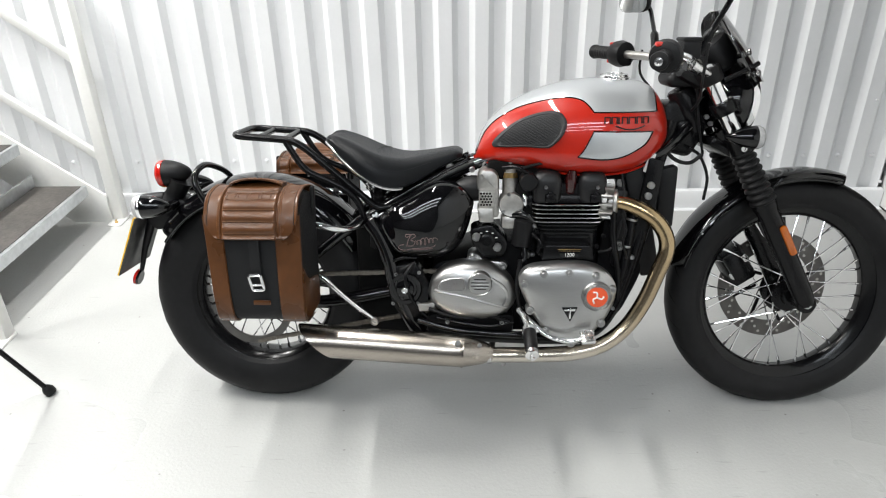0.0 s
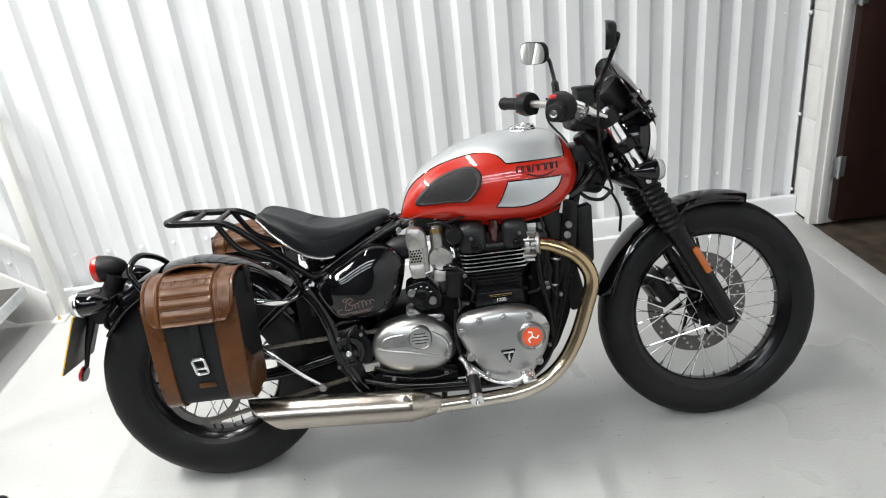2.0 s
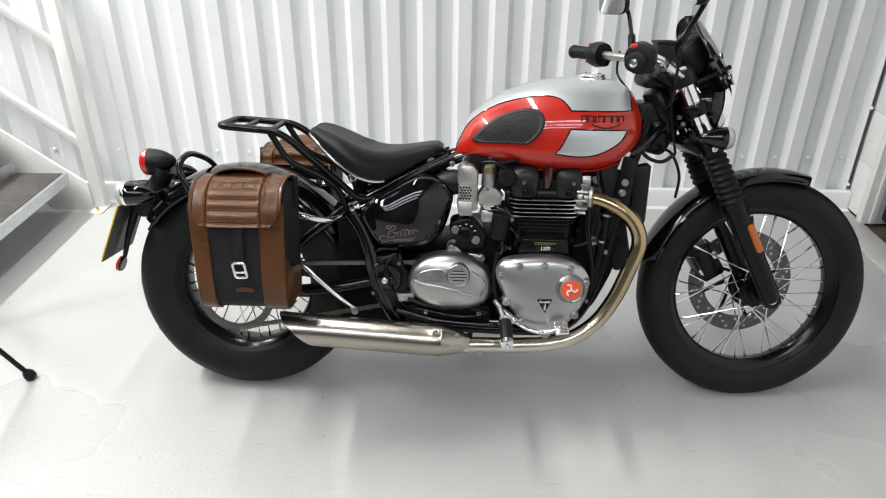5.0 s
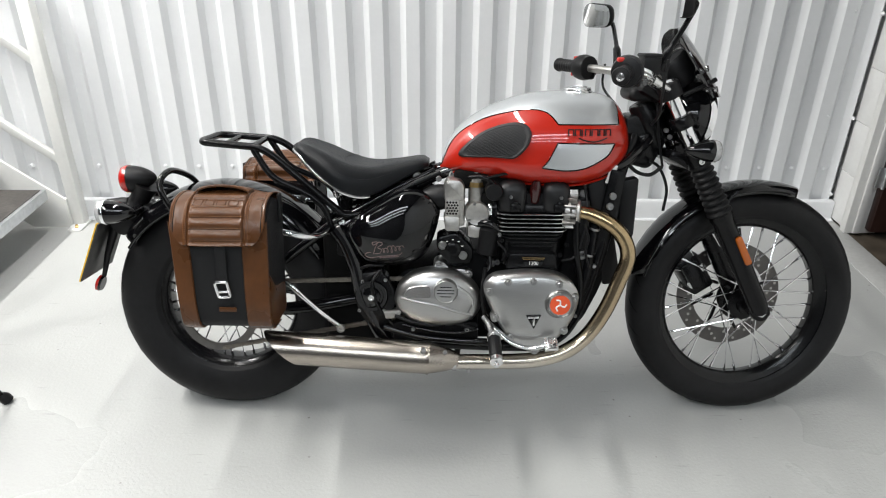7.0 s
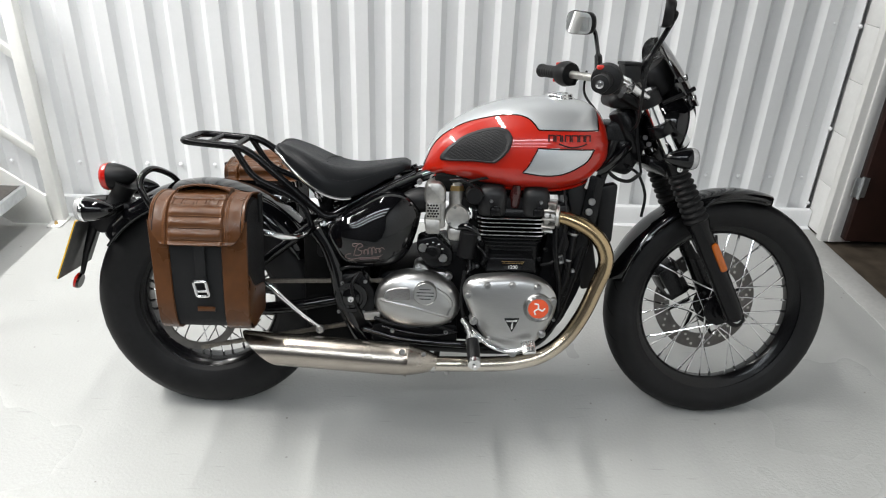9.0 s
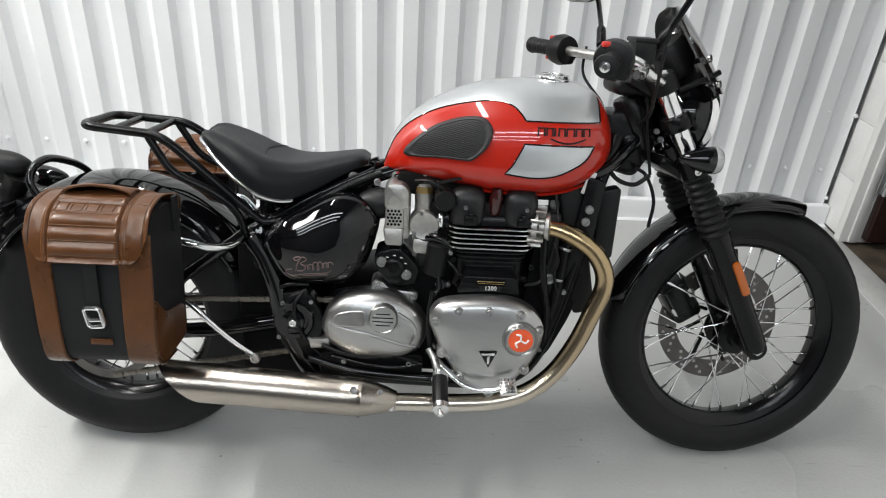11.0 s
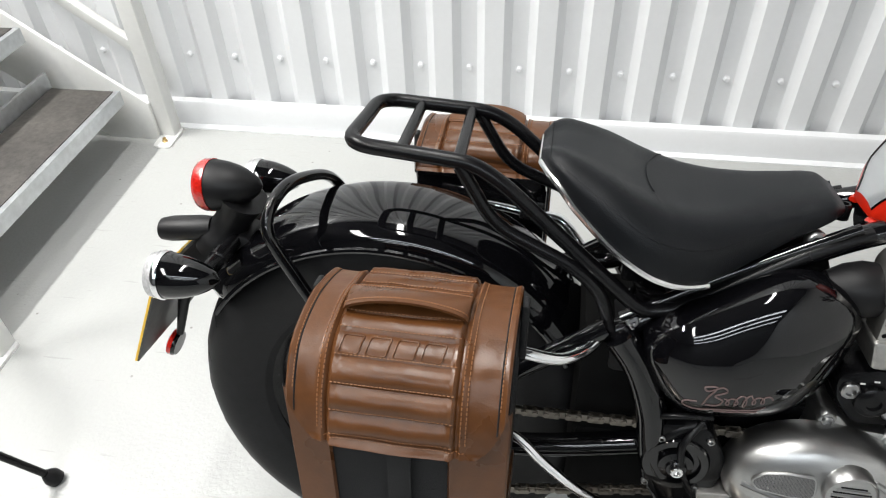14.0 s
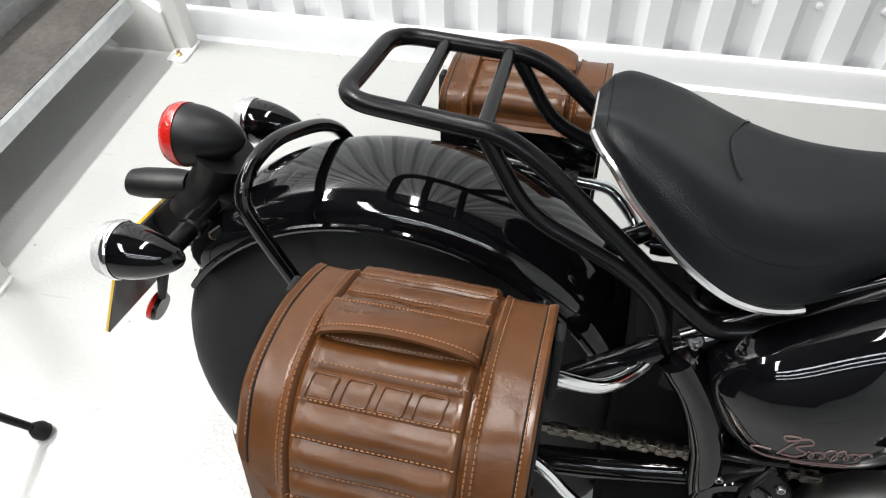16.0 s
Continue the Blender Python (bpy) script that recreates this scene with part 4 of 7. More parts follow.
# ---- rear of the motorcycle ----
def fender(name, cx, cz, r, half, drop, a0, a1, mat, label, steps=44, place=None, crown=3.4):
    """A mudguard: an arc of rounded section about the axle."""
    g = Geo()
    rings = []
    for i in range(steps + 1):
        f = i / steps
        a = radians(a0 + (a1 - a0) * f)
        end = min(f, 1 - f) * 14
        k = min(1.0, 0.35 + 0.65 * min(1.0, end) ** 0.5)
        ring = []
        n = 14
        for j in range(n + 1):
            u = -1 + 2 * j / n
            rr = r - drop * abs(u) ** crown
            ring.append((cx + rr * math.cos(a), half * k * math.sin(u * math.pi / 2), cz + rr * math.sin(a)))
        for j in range(n, -1, -1):
            u = -1 + 2 * j / n
            rr = r - 0.004 - drop * abs(u) ** crown
            ring.append((cx + rr * math.cos(a), (half * k - 0.003) * math.sin(u * math.pi / 2), cz + rr * math.sin(a)))
        rings.append(ring)
    shell(g, rings)
    return part(name, g, M[mat], bike, label, place)


rear_fender = fender("rear_fender", REAR_X, REAR_R, 0.343, 0.088, 0.044, 148, 25, "gloss_black", "gloss black rear mudguard with rolled edges", place=REAR_FIX, crown=2.3)
for side in (-1, 1):
    g = Geo()
    tube(g, [(REAR_X + 0.300 * math.cos(radians(a)), side * 0.0885, REAR_R + 0.300 * math.sin(radians(a))) for a in range(146, 26, -3)], 0.0045, 8)
    part("rolled_edge", g, M["gloss_black"], rear_fender)

# hoop over the end of the mudguard
g = Geo()
tube(g, smooth([(-0.050, 0.132, 0.54), (-0.068, 0.130, 0.585), (-0.086, 0.112, 0.630), (-0.092, 0.07, 0.660), (-0.096, 0.0, 0.686), (-0.100, -0.050, 0.696), (-0.105, -0.090, 0.687), (-0.107, -0.108, 0.662), (-0.094, -0.112, 0.632), (-0.056, -0.112, 0.562), (-0.030, -0.114, 0.515)], 6), 0.0085, 12)
part("fender_hoop", g, M["gloss_black"], bike, "bent black tube hoop over the mudguard")


def bullet(g, at, axis, length, radius, nose=0.74):
    """A bullet-shaped lamp body: blunt at the lens, drawn out to a point."""
    prof = [(0.0, length)]
    for i in range(1, 15):
        f = i / 14
        prof.append((radius * (math.sin(f * math.pi / 2) ** nose), length * (1 - f)))
    lathe(g, prof, at, axis, 32, caps=True)


# tail lamp: matt black egg with a red lens facing back
g = Geo()
bullet(g, (-0.230, -0.004, 0.665), (1, 0, 0.06), 0.076, 0.0365, 0.60)
tail = part("tail_light", g, M["matt_black"], bike, "matt black egg-shaped tail lamp with a red lens")
g = Geo()
lathe(g, [(0.0377, 0.003), (0.0377, -0.007), (0.035, -0.014), (0.027, -0.019), (0.013, -0.022), (0.0, -0.0225)], (-0.230, -0.004, 0.665), (1, 0, 0.06), 32)
part("lens", g, M["red_lens"], tail, "ribbed red lens")
g = Geo()
neck = smooth([(-0.186, -0.002, 0.650), (-0.204, -0.001, 0.618), (-0.222, 0, 0.588), (-0.238, 0, 0.562)], 5)
tube(g, neck, [0.040 - 0.011 * math.sin(math.pi * min(1.0, 1.3 * k / (len(neck) - 1))) for k in range(len(neck))], 20, flatten=0.9)
part("stalk", g, M["matt_black"], tail)

# tail tidy: bracket, lamp housing, indicators, plate
g = Geo()
plate(g, bent([(-0.30, 0.545), (-0.255, 0.590), (-0.175, 0.600), (-0.155, 0.560), (-0.20, 0.535), (-0.26, 0.505)], 0.02, 4, closed=True), 0.028, -0.028, 0.008)
bracket = part("plate_bracket", g, M["matt_black"], bike)
g = Geo()
lathe(g, [(0.010, -0.055), (0.0115, -0.050), (0.0115, -0.012), (0.014, -0.010), (0.014, 0.010), (0.0115, 0.012), (0.0115, 0.125)], (-0.200, -0.07, 0.588), (0, 1, 0), 16)
part("indicator_stalk", g, M["satin_black"], bracket)
for y, sgn in ((-0.155, -1), (0.150, 1)):
    g = Geo()
    bullet(g, (-0.232, y, 0.607), (1, 0, 0.02), 0.076, 0.0305, 0.60)
    lamp = part("rear_indicator", g, M["gloss_black"], bike, "gloss black bullet indicator with a clear lens")
    g = Geo()
    lathe(g, [(0.0312, 0.004), (0.0312, -0.005), (0.029, -0.013), (0.021, -0.018), (0.010, -0.0205), (0.0, -0.0207)], (-0.233, y, 0.607), (1, 0, 0.02), 28)
    part("lens", g, M["clear_lens"], lamp, "clear ribbed lens")
    g = Geo()
    lathe(g, [(0.0312, 0.005), (0.0322, 0.003), (0.0322, -0.001), (0.0312, -0.003)], (-0.232, y, 0.607), (1, 0, 0.02), 28, caps=False)
    part("bezel", g, M["chrome"], lamp)
# plate lamp
g = Geo()
tube(g, [(-0.235, -0.01, 0.601), (-0.256, -0.01, 0.597), (-0.300, -0.01, 0.591), (-0.316, -0.01, 0.589), (-0.322, -0.01, 0.588)], [0.017, 0.021, 0.0215, 0.019, 0.010], 20, flatten=0.85)
part("plate_lamp", g, M["matt_black"], bracket)
# number plate, seen from its dusty back and yellow edge
g = Geo()
u = Vector((-0.065, 0, -0.16)).normalized()
nrm = Vector((u.z, 0, -u.x))
top = Vector((-0.290, 0, 0.558))
def plate_box(g, y0, y1, d0, d1, n0, n1, slot=0):
    vs = []
    for n in (n0, n1):
        for y, d in ((y0, d0), (y1, d0), (y1, d1), (y0, d1)):
            p = top + u * d + nrm * n
            vs.append((p.x, y, p.z))
    g.add(vs, [(0, 1, 2, 3), (7, 6, 5, 4), (0, 4, 5, 1), (1, 5, 6, 2), (2, 6, 7, 3), (3, 7, 4, 0)], slot, flat=True)
plate_box(g, -0.092, 0.092, 0.0, 0.172, -0.0025, 0.0)
number_plate = part("number_plate", g, M["plate_back"], bike, "yellow number plate with a dusty back")
g = Geo()
plate_box(g, -0.0926, 0.0926, -0.0006, 0.1726, 0.0, 0.0035)
part("yellow_face", g, M["yellow"], number_plate, "yellow reflective face")
g = Geo()
for row in (0.03, 0.10):
    for k in range(4 if row < 0.05 else 3):
        y = -0.07 + 0.04 * k
        plate_box(g, y, y + 0.026, row, row + 0.05, 0.0036, 0.0045)
part("plain_bars", g, M["gloss_black"], number_plate)
g = Geo()
tube(g, [(-0.285, -0.004, 0.53), (-0.315, -0.004, 0.45), (-0.336, 0.002, 0.385)], [0.014, 0.009, 0.006], 10)
part("reflector_arm", g, M["matt_black"], bracket)
g = Geo()
lathe(g, [(0.0, 0.004), (0.020, 0.004), (0.0225, 0.0), (0.0225, -0.006), (0.019, -0.008), (0.0, -0.009)], (-0.346, 0.004, 0.362), (1, 0, -0.3), 24)
refl = part("reflector", g, M["gloss_black"], bike, "small round red rear reflector")
g = Geo()
lathe(g, [(0.0228, -0.001), (0.0228, -0.008), (0.018, -0.011), (0.0, -0.012)], (-0.347, 0.004, 0.362), (1, 0, -0.3), 24)
part("lens", g, M["red_lens"], refl)

# ---- seat ----
SEAT_W = [(0.228, 0.040), (0.240, 0.068), (0.260, 0.090), (0.288, 0.106), (0.315, 0.120), (0.345, 0.129), (0.375, 0.130), (0.43, 0.115), (0.48, 0.090), (0.53, 0.069), (0.568, 0.056), (0.584, 0.040)]
SEAT_B = [(0.228, 0.752), (0.25, 0.742), (0.276, 0.717), (0.33, 0.676), (0.386, 0.648), (0.43, 0.643), (0.47, 0.656), (0.52, 0.682), (0.568, 0.706), (0.584, 0.711)]
SEAT_T = [(0.228, 0.760), (0.24, 0.769), (0.262, 0.770), (0.312, 0.753), (0.36, 0.731), (0.40, 0.719), (0.44, 0.717), (0.477, 0.722), (0.53, 0.731), (0.568, 0.735), (0.584, 0.727)]


RIM = 0.006


def seat_ring(x, n=36, grow=0.0):
    w, b, t = along(SEAT_W, x) + grow, along(SEAT_B, x), along(SEAT_T, x)
    ring = []
    for j in range(n):
        a = 2 * math.pi * j / n
        c, s = math.cos(a), math.sin(a)
        y = w * (abs(c) ** 0.62) * (1 if c > 0 else -1)
        if s >= 0:
            z = b + 0.010 + (t - b - 0.010) * abs(s) ** 0.52
            # the middle is dished, the rim stands proud
            z += RIM * math.exp(-((abs(y) / w - 0.72) / 0.25) ** 2) * min(1.0, max(0.0, (0.50 - x) / 0.1))
            z -= 0.0012 * math.exp(-((x - 0.360 - 0.05 * (y / w) ** 2) / 0.004) ** 2) * min(1.0, max(0.0, (0.75 - abs(y) / w) / 0.1))
        else:
            z = b + 0.010 - 0.010 * abs(s) ** 0.6
        ring.append((x, y, z))
    return ring


g = Geo()
xs = [0.228 + (0.584 - 0.228) * (0.5 - 0.5 * math.cos(math.pi * i / 90)) for i in range(91)]
shell(g, [seat_ring(x, 56) for x in xs])
seat = part("seat", g, M["seat"], bike, "black vinyl solo seat with a raised tail and stitched edge")
g = Geo()
for s in (-1, 1):
    pts = [(x, s * (along(SEAT_W, x) + 0.0005), along(SEAT_B, x) + 0.003) for x in [0.229 + 0.205 * i / 50 for i in range(51)]]
    tube(g, pts, 0.0042, 8, flatten=1.0)
tube(g, [(0.229, 0.040 - 0.08 * i / 8, 0.755) for i in range(9)], 0.0042, 8)
part("seat_trim", g, M["bright"], seat, "bright metal strip along the seat's edge")
# welted seams: round the rim, and across where the nose meets the pan


def on_seat(x, share):
    """A point of the seat's upper skin at a share of its half width."""
    w, b, t = along(SEAT_W, x), along(SEAT_B, x), along(SEAT_T, x)
    c = abs(share) ** (1 / 0.62)
    z = b + 0.010 + (t - b - 0.010) * math.sqrt(max(0.0, 1 - c * c)) ** 0.52
    y = w * share
    z += RIM * math.exp(-((abs(y) / w - 0.72) / 0.25) ** 2) * min(1.0, max(0.0, (0.50 - x) / 0.1))
    return (x, y, z + 0.0004)


g = Geo()
for i in range(96):
    f = i / 96
    x = 0.240 + 0.265 * f
    for s in (-1, 1):
        sh = 0.93 + 0.035 * min(1.0, 2.5 * f)
        tube(g, [on_seat(x, s * sh), on_seat(x + 0.0018, s * sh)], 0.0006, 4)
for i in range(30):
    f = -0.93 + 1.86 * i / 30
    tube(g, [on_seat(0.2395, f), on_seat(0.2395, f + 0.035)], 0.0006, 4)
tagged(part("seat_stitching", g, M["matt_black"], seat), kind="stuff")
g = Geo()
tube(g, [on_seat(0.360 + 0.05 * f * f, f) for f in [-0.35 + 0.027 * i for i in range(41)]], 0.0009, 6)
part("seat_welt", g, M["seat"], seat)
g = Geo()
box(g, (0.40, 0, 0.652), (0.12, 0.10, 0.02), 0.006)
box(g, (0.36, -0.02, 0.62), (0.03, 0.03, 0.06), 0.006)
part("seat_bracket", g, M["satin_black"], seat)

# ---- luggage rack ----
rack = None
for s in (1, -1):
    g = Geo()
    y0, y1 = 0.084 * s, 0.116 * s
    tube(g, bent([(-0.003, 0.0, 0.777), (-0.003, y0 * 1.02, 0.778), (0.150, y0 * 1.10, 0.767), (0.185, y0 * 1.14, 0.748), (0.368, y1 * 0.86, 0.590), (0.408, y1 * 0.84, 0.597), (0.55, y1 * 0.60, 0.676), (0.615, y1 * 0.50, 0.702)], 0.035, 7), 0.0095, 14)
    if rack is None:
        rack = part("luggage_rack", g, M["satin_black"], bike, "black tubular luggage rack behind the seat")
    else:
        part("rack_side", g, M["satin_black"], rack)
    g = Geo()
    tube(g, bent([(0.136, y0 * 1.10, 0.762), (0.180, y0 * 1.14, 0.690), (0.278, y0 * 1.22, 0.648), (0.318, y0 * 1.22, 0.612), (0.333, y0 * 1.2, 0.556)], 0.03, 5), 0.0085, 12)
    part("rack_strut", g, M["satin_black"], rack)
for x in (0.056, 0.126):
    g = Geo()
    tube(g, [(x, 0.09, 0.774 - 0.06 * (x - 0.03)), (x + 0.008, -0.09, 0.774 - 0.06 * (x - 0.03))], 0.0075, 12)
    part("cross_bar", g, M["satin_black"], rack)
bolt(bike, 0.359, -0.093, 0.572, 0.0085, 0.008, (0, -1, 0.3), "chrome")
bolt(bike, 0.343, 0.118, 0.585, 0.0115, 0.010, (0, 1, 0.3), "chrome")

# chrome pannier rails
RAILS = {-1: [(0.13, -0.165, 0.575), (0.19, -0.170, 0.570), (0.235, -0.172, 0.562), (0.275, -0.160, 0.550), (0.305, -0.130, 0.545), (0.325, -0.105, 0.552)],
         1: [(0.06, 0.158, 0.600), (0.164, 0.158, 0.589), (0.215, 0.158, 0.581), (0.256, 0.157, 0.577), (0.276, 0.152, 0.564), (0.296, 0.145, 0.542), (0.309, 0.130, 0.529), (0.338, 0.112, 0.525)]}
for s in (-1, 1):
    g = Geo()
    tube(g, smooth(RAILS[s], 5), 0.0078, 12)
    rail = part("pannier_rail", g, M["chrome"], bike, "bent chrome pannier rail")
    if s > 0:
        g = Geo()
        lathe(g, [(0.0085, -0.009), (0.0115, -0.008), (0.0115, -0.002), (0.0095, -0.001), (0.0095, 0.001), (0.0115, 0.002), (0.0115, 0.008), (0.0085, 0.009)], (0.207, 0.158, 0.5825), (1, 0, -0.16), 20)
        part("rubber_collar", g, M["matt_black"], rail)
    g = Geo()
    tube(g, smooth([(0.15, s * 0.165, 0.447), (0.225, s * 0.172, 0.428), (0.265, s * 0.178, 0.394), (0.31, s * 0.174, 0.350), (0.355, s * 0.158, 0.306)], 5), 0.0065, 12)
    part("lower_rail", g, M["chrome"], rail)
    bolt(rail, 0.358, s * 0.160, 0.303, 0.011, 0.010, (0, s, 0.0), "chrome")


# ---- panniers ----
def pannier(s, label):
    """A soft pannier hung beside the wheel; s is -1 on the bike's right side and 1 on its left."""
    bag = thing("pannier", label, "pannier bag", place=BIKE @ Matrix.Translation((0.014, 0.008, -0.004) if s > 0 else (0.0, -0.008, -0.004)), group="panniers")
    x0, x1 = 0.008, 0.226
    def lean(x, z):
        """The bag's rear edge draws in towards its foot."""
        return x + 0.016 * max(0.0, 0.60 - z) / 0.22 * (x1 - x) / (x1 - x0)

    # section of the body, from the inner foot round to the outer foot: distance out, height
    sec = bent([(0.182, 0.372), (0.182, 0.662), (0.262, 0.682), (0.322, 0.669), (0.345, 0.625), (0.352, 0.44), (0.346, 0.395), (0.320, 0.374)], 0.022, 5, closed=True)
    g = Geo()
    rings = []
    n = 14
    for i in range(n + 1):
        f = i / n
        x = x0 + (x1 - x0) * f
        e = max(0.0, 1 - min(f, 1 - f) * 9)
        c = np.array((0.27, 0.53))
        k = 1 - 0.05 * e * e
        rings.append([(lean(x, q[1]), s * (c[0] + (q[0] - c[0]) * k), c[1] + (q[1] - c[1]) * k) for q in sec])
    shell(g, rings)
    part("bag_body", g, M["nylon"], bag, "black textile body")
    # leather side strips on the outer face, carried round under the bag
    face = [q for q in bent([(0.345, 0.640), (0.353, 0.44), (0.348, 0.394), (0.320, 0.372), (0.24, 0.368)], 0.022, 6)]
    for a, b in ((x0 - 0.003, x0 + 0.040), (x1 - 0.058, x1 + 0.003)):
        g = Geo()
        rows = []
        for q in face:
            rows.append([(lean(a, q[1]), s * (q[0] + 0.0010), q[1]), (lean(a + 0.002, q[1]), s * (q[0] + 0.0045), q[1] - 0.002), (lean(b - 0.002, q[1]), s * (q[0] + 0.0045), q[1] - 0.002), (lean(b, q[1]), s * (q[0] + 0.0010), q[1])])
        v = [p for r in rows for p in r]
        g.add(v, [(i * 4 + j, i * 4 + j + 1, (i + 1) * 4 + j + 1, (i + 1) * 4 + j) for i in range(len(rows) - 1) for j in range(3)])
        part("leather_strip", g, M["leather"], bag)
    # leather gusset low on each end
    for x, d in ((x1, 1), (x0, -1)):
        g = Geo()
        ol = bent([(0.352, 0.52), (0.300, 0.470), (0.200, 0.452), (0.196, 0.380), (0.320, 0.376), (0.350, 0.40)], 0.02, 4, closed=True)
        shell(g, [[(lean(x, q[1]) + d * h, s * (0.27 + (q[0] - 0.27) * k), q[1]) for q in ol] for h, k in ((-0.006, 1.0), (0.002, 1.0), (0.003, 0.98))])
        part("gusset", g, M["leather"], bag)
        g = Geo()
        box(g, (x + d * 0.004, s * 0.222, 0.645), (0.008, 0.022, 0.07), 0.003)
        part("webbing", g, M["nylon"], bag)
    # lid: runs over the top and down the outer face
    path = bent([(0.180, 0.640), (0.181, 0.6665), (0.262, 0.686), (0.325, 0.673), (0.350, 0.628), (0.3555, 0.586)], 0.028, 10)
    cum = [0.0]
    for i in range(1, len(path)):
        cum.append(cum[-1] + float(np.linalg.norm(path[i] - path[i - 1])))
    total = cum[-1]

    def on_path(d):
        i = max(0, min(len(path) - 2, sum(1 for c in cum[1:] if c < d)))
        f = (d - cum[i]) / (cum[i + 1] - cum[i] + 1e-9)
        p = path[i] + (path[i + 1] - path[i]) * f
        lo, hi = max(i - 1, 0), min(i + 2, len(path) - 1)
        t = path[hi] - path[lo]
        t = t / np.linalg.norm(t)
        return p, np.array((-t[1], t[0]))

    lx0, lx1 = x0 + 0.002, x1 - 0.001
    px0, px1 = lx0 + 0.041, lx1 - 0.047
    grooves = (0.042, 0.0736, 0.129, 0.152, 0.176, 0.201, 0.226, 0.2515)

    def lid_at(x, d):
        """Place of the lid's face at x and d metres along its path."""
        p, nn = on_path(d)
        lift = 0.0055
        if px0 < x < px1:
            e = min(1.0, min(x - px0, px1 - x) / 0.013)
            below = max([q for q in grooves if q <= d] or [grooves[0] - 0.026])
            above = min([q for q in grooves if q > d] or [grooves[-1] + 0.026])
            pad = 0.0072 * math.sin(math.pi * min(1.0, max(0.0, (d - below) / (above - below)))) ** 0.6 * e ** 0.5
            # the band that carries the mark lies flatter
            lift += pad * (0.4 if 0.152 <= d < 0.176 else 1.0)
        seam = min(abs(x - px0), abs(x - px1))
        lift += 0.0022 * math.exp(-((seam - 0.005) / 0.003) ** 2) - 0.002 * math.exp(-(seam / 0.0018) ** 2)
        edge = min(x - lx0, lx1 - x, total - d + 0.002, d + 0.002)
        lift += 0.0025 * math.exp(-((edge - 0.003) / 0.003) ** 2)
        lift += 0.0014 * noise.noise((x * 28, d * 28, 3.0 * s)) + 0.0003 * noise.noise((x * 90, d * 90, s))
        return (x, s * (p[0] + lift * nn[0]), p[1] + lift * nn[1])

    nx, nd = 90, 104
    verts, faces = [], []
    for i in range(nx + 1):
        x = lx0 + (lx1 - lx0) * i / nx
        near = min(i, nx - i) / nx
        d_end = total - 0.046 * max(0.0, 1 - near / 0.16) ** 2.2
        for j in range(nd + 1):
            verts.append(lid_at(x, d_end * j / nd))
    w = nd + 1
    for i in range(nx):
        for j in range(nd):
            faces.append((i * w + j, i * w + j + 1, (i + 1) * w + j + 1, (i + 1) * w + j))
    # turn the rim in
    rim = [i * w for i in range(nx + 1)] + [nx * w + j for j in range(1, w)] + [i * w + nd for i in range(nx - 1, -1, -1)] + [j for j in range(nd - 1, 0, -1)]
    k = len(verts)
    for q in rim:
        v = verts[q]
        verts.append((v[0] + (0.002 if v[0] < 0.1 else -0.002), v[1] - s * 0.007, v[2] - 0.004))
    for a in range(len(rim)):
        b = (a + 1) % len(rim)
        faces.append((rim[a], rim[b], k + b, k + a))
    g = Geo()
    g.add(verts, faces)
    lid = part("lid", g, M["leather"], bag, "brown quilted leather lid with stitched ribs")
    # stitching
    g = Geo()

    def dashes(pts_of, n):
        for i in range(n):
            a, b = pts_of((i + 0.15) / n), pts_of((i + 0.75) / n)
            tube(g, [a, b], 0.0007, 4)

    for gr in grooves:
        for off in (-0.003,):
            dashes(lambda f, gr=gr, off=off: tuple(np.array(lid_at(px0 + 0.003 + (px1 - px0 - 0.006) * f, gr + off)) + np.array((0, s * 0.0003, 0.0005))), 30)
    for xx, short in ((px0 - 0.004, 0.018), (px0 - 0.009, 0.018), (px1 + 0.004, 0.018), (px1 + 0.009, 0.018), (lx0 + 0.007, 0.056), (lx1 - 0.007, 0.056)):
        dashes(lambda f, xx=xx, short=short: tuple(np.array(lid_at(xx, 0.004 + (total - short) * f)) + np.array((0, s * 0.0004, 0.0004))), 54)
    dashes(lambda f: tuple(np.array(lid_at(lx0 + 0.038 + (lx1 - lx0 - 0.076) * f, total - 0.007)) + np.array((0, s * 0.0005, 0.0))), 44)
    tagged(part("stitching", g, M["stitch"], lid), kind="stuff")
    # embossed maker's mark as plain bars
    for k in range(4):
        g = Geo()
        a = px0 + 0.007 + k * 0.0268
        loop = []
        for dx, dd in finely([tuple(q) for q in bent([(0.004, 0.1555), (0.024, 0.1555), (0.020, 0.1725), (0, 0.1725)], 0.003, 3, closed=True)], 0.003):
            p = np.array(lid_at(a + dx, dd))
            nn = on_path(dd)[1]
            loop.append((p[0], p[1] + s * nn[0] * 0.0004, p[2] + nn[1] * 0.0004))
        tube(g, loop, 0.0009, 6, closed=True)
        part("embossed_outline", g, M["leather"], lid)
    # carrying handle: a broad strap sewn down along its back edge, its front edge bowed up clear of the lid
    g = Geo()
    rows, back, front = [], [], []
    for i in range(41):
        f = i / 40
        x = px0 + 0.001 + (px1 - px0 - 0.002) * f
        bow = math.sin(math.pi * f) ** 0.55
        top, under = [], []
        for k in range(9):
            u = k / 8
            q, nn = on_path(0.090 + 0.040 * u)
            rise = 0.0125 + (0.001 + 0.017 * u ** 1.2) * bow + 0.003 * math.sin(math.pi * u)
            for lst, h in ((top, rise), (under, rise - 0.0035)):
                lst.append((x, s * (q[0] + nn[0] * h), q[1] + nn[1] * h))
        rows.append(top + under[::-1])
        back.append(np.array(top[1]) + np.array((0, 0, 0.0004)))
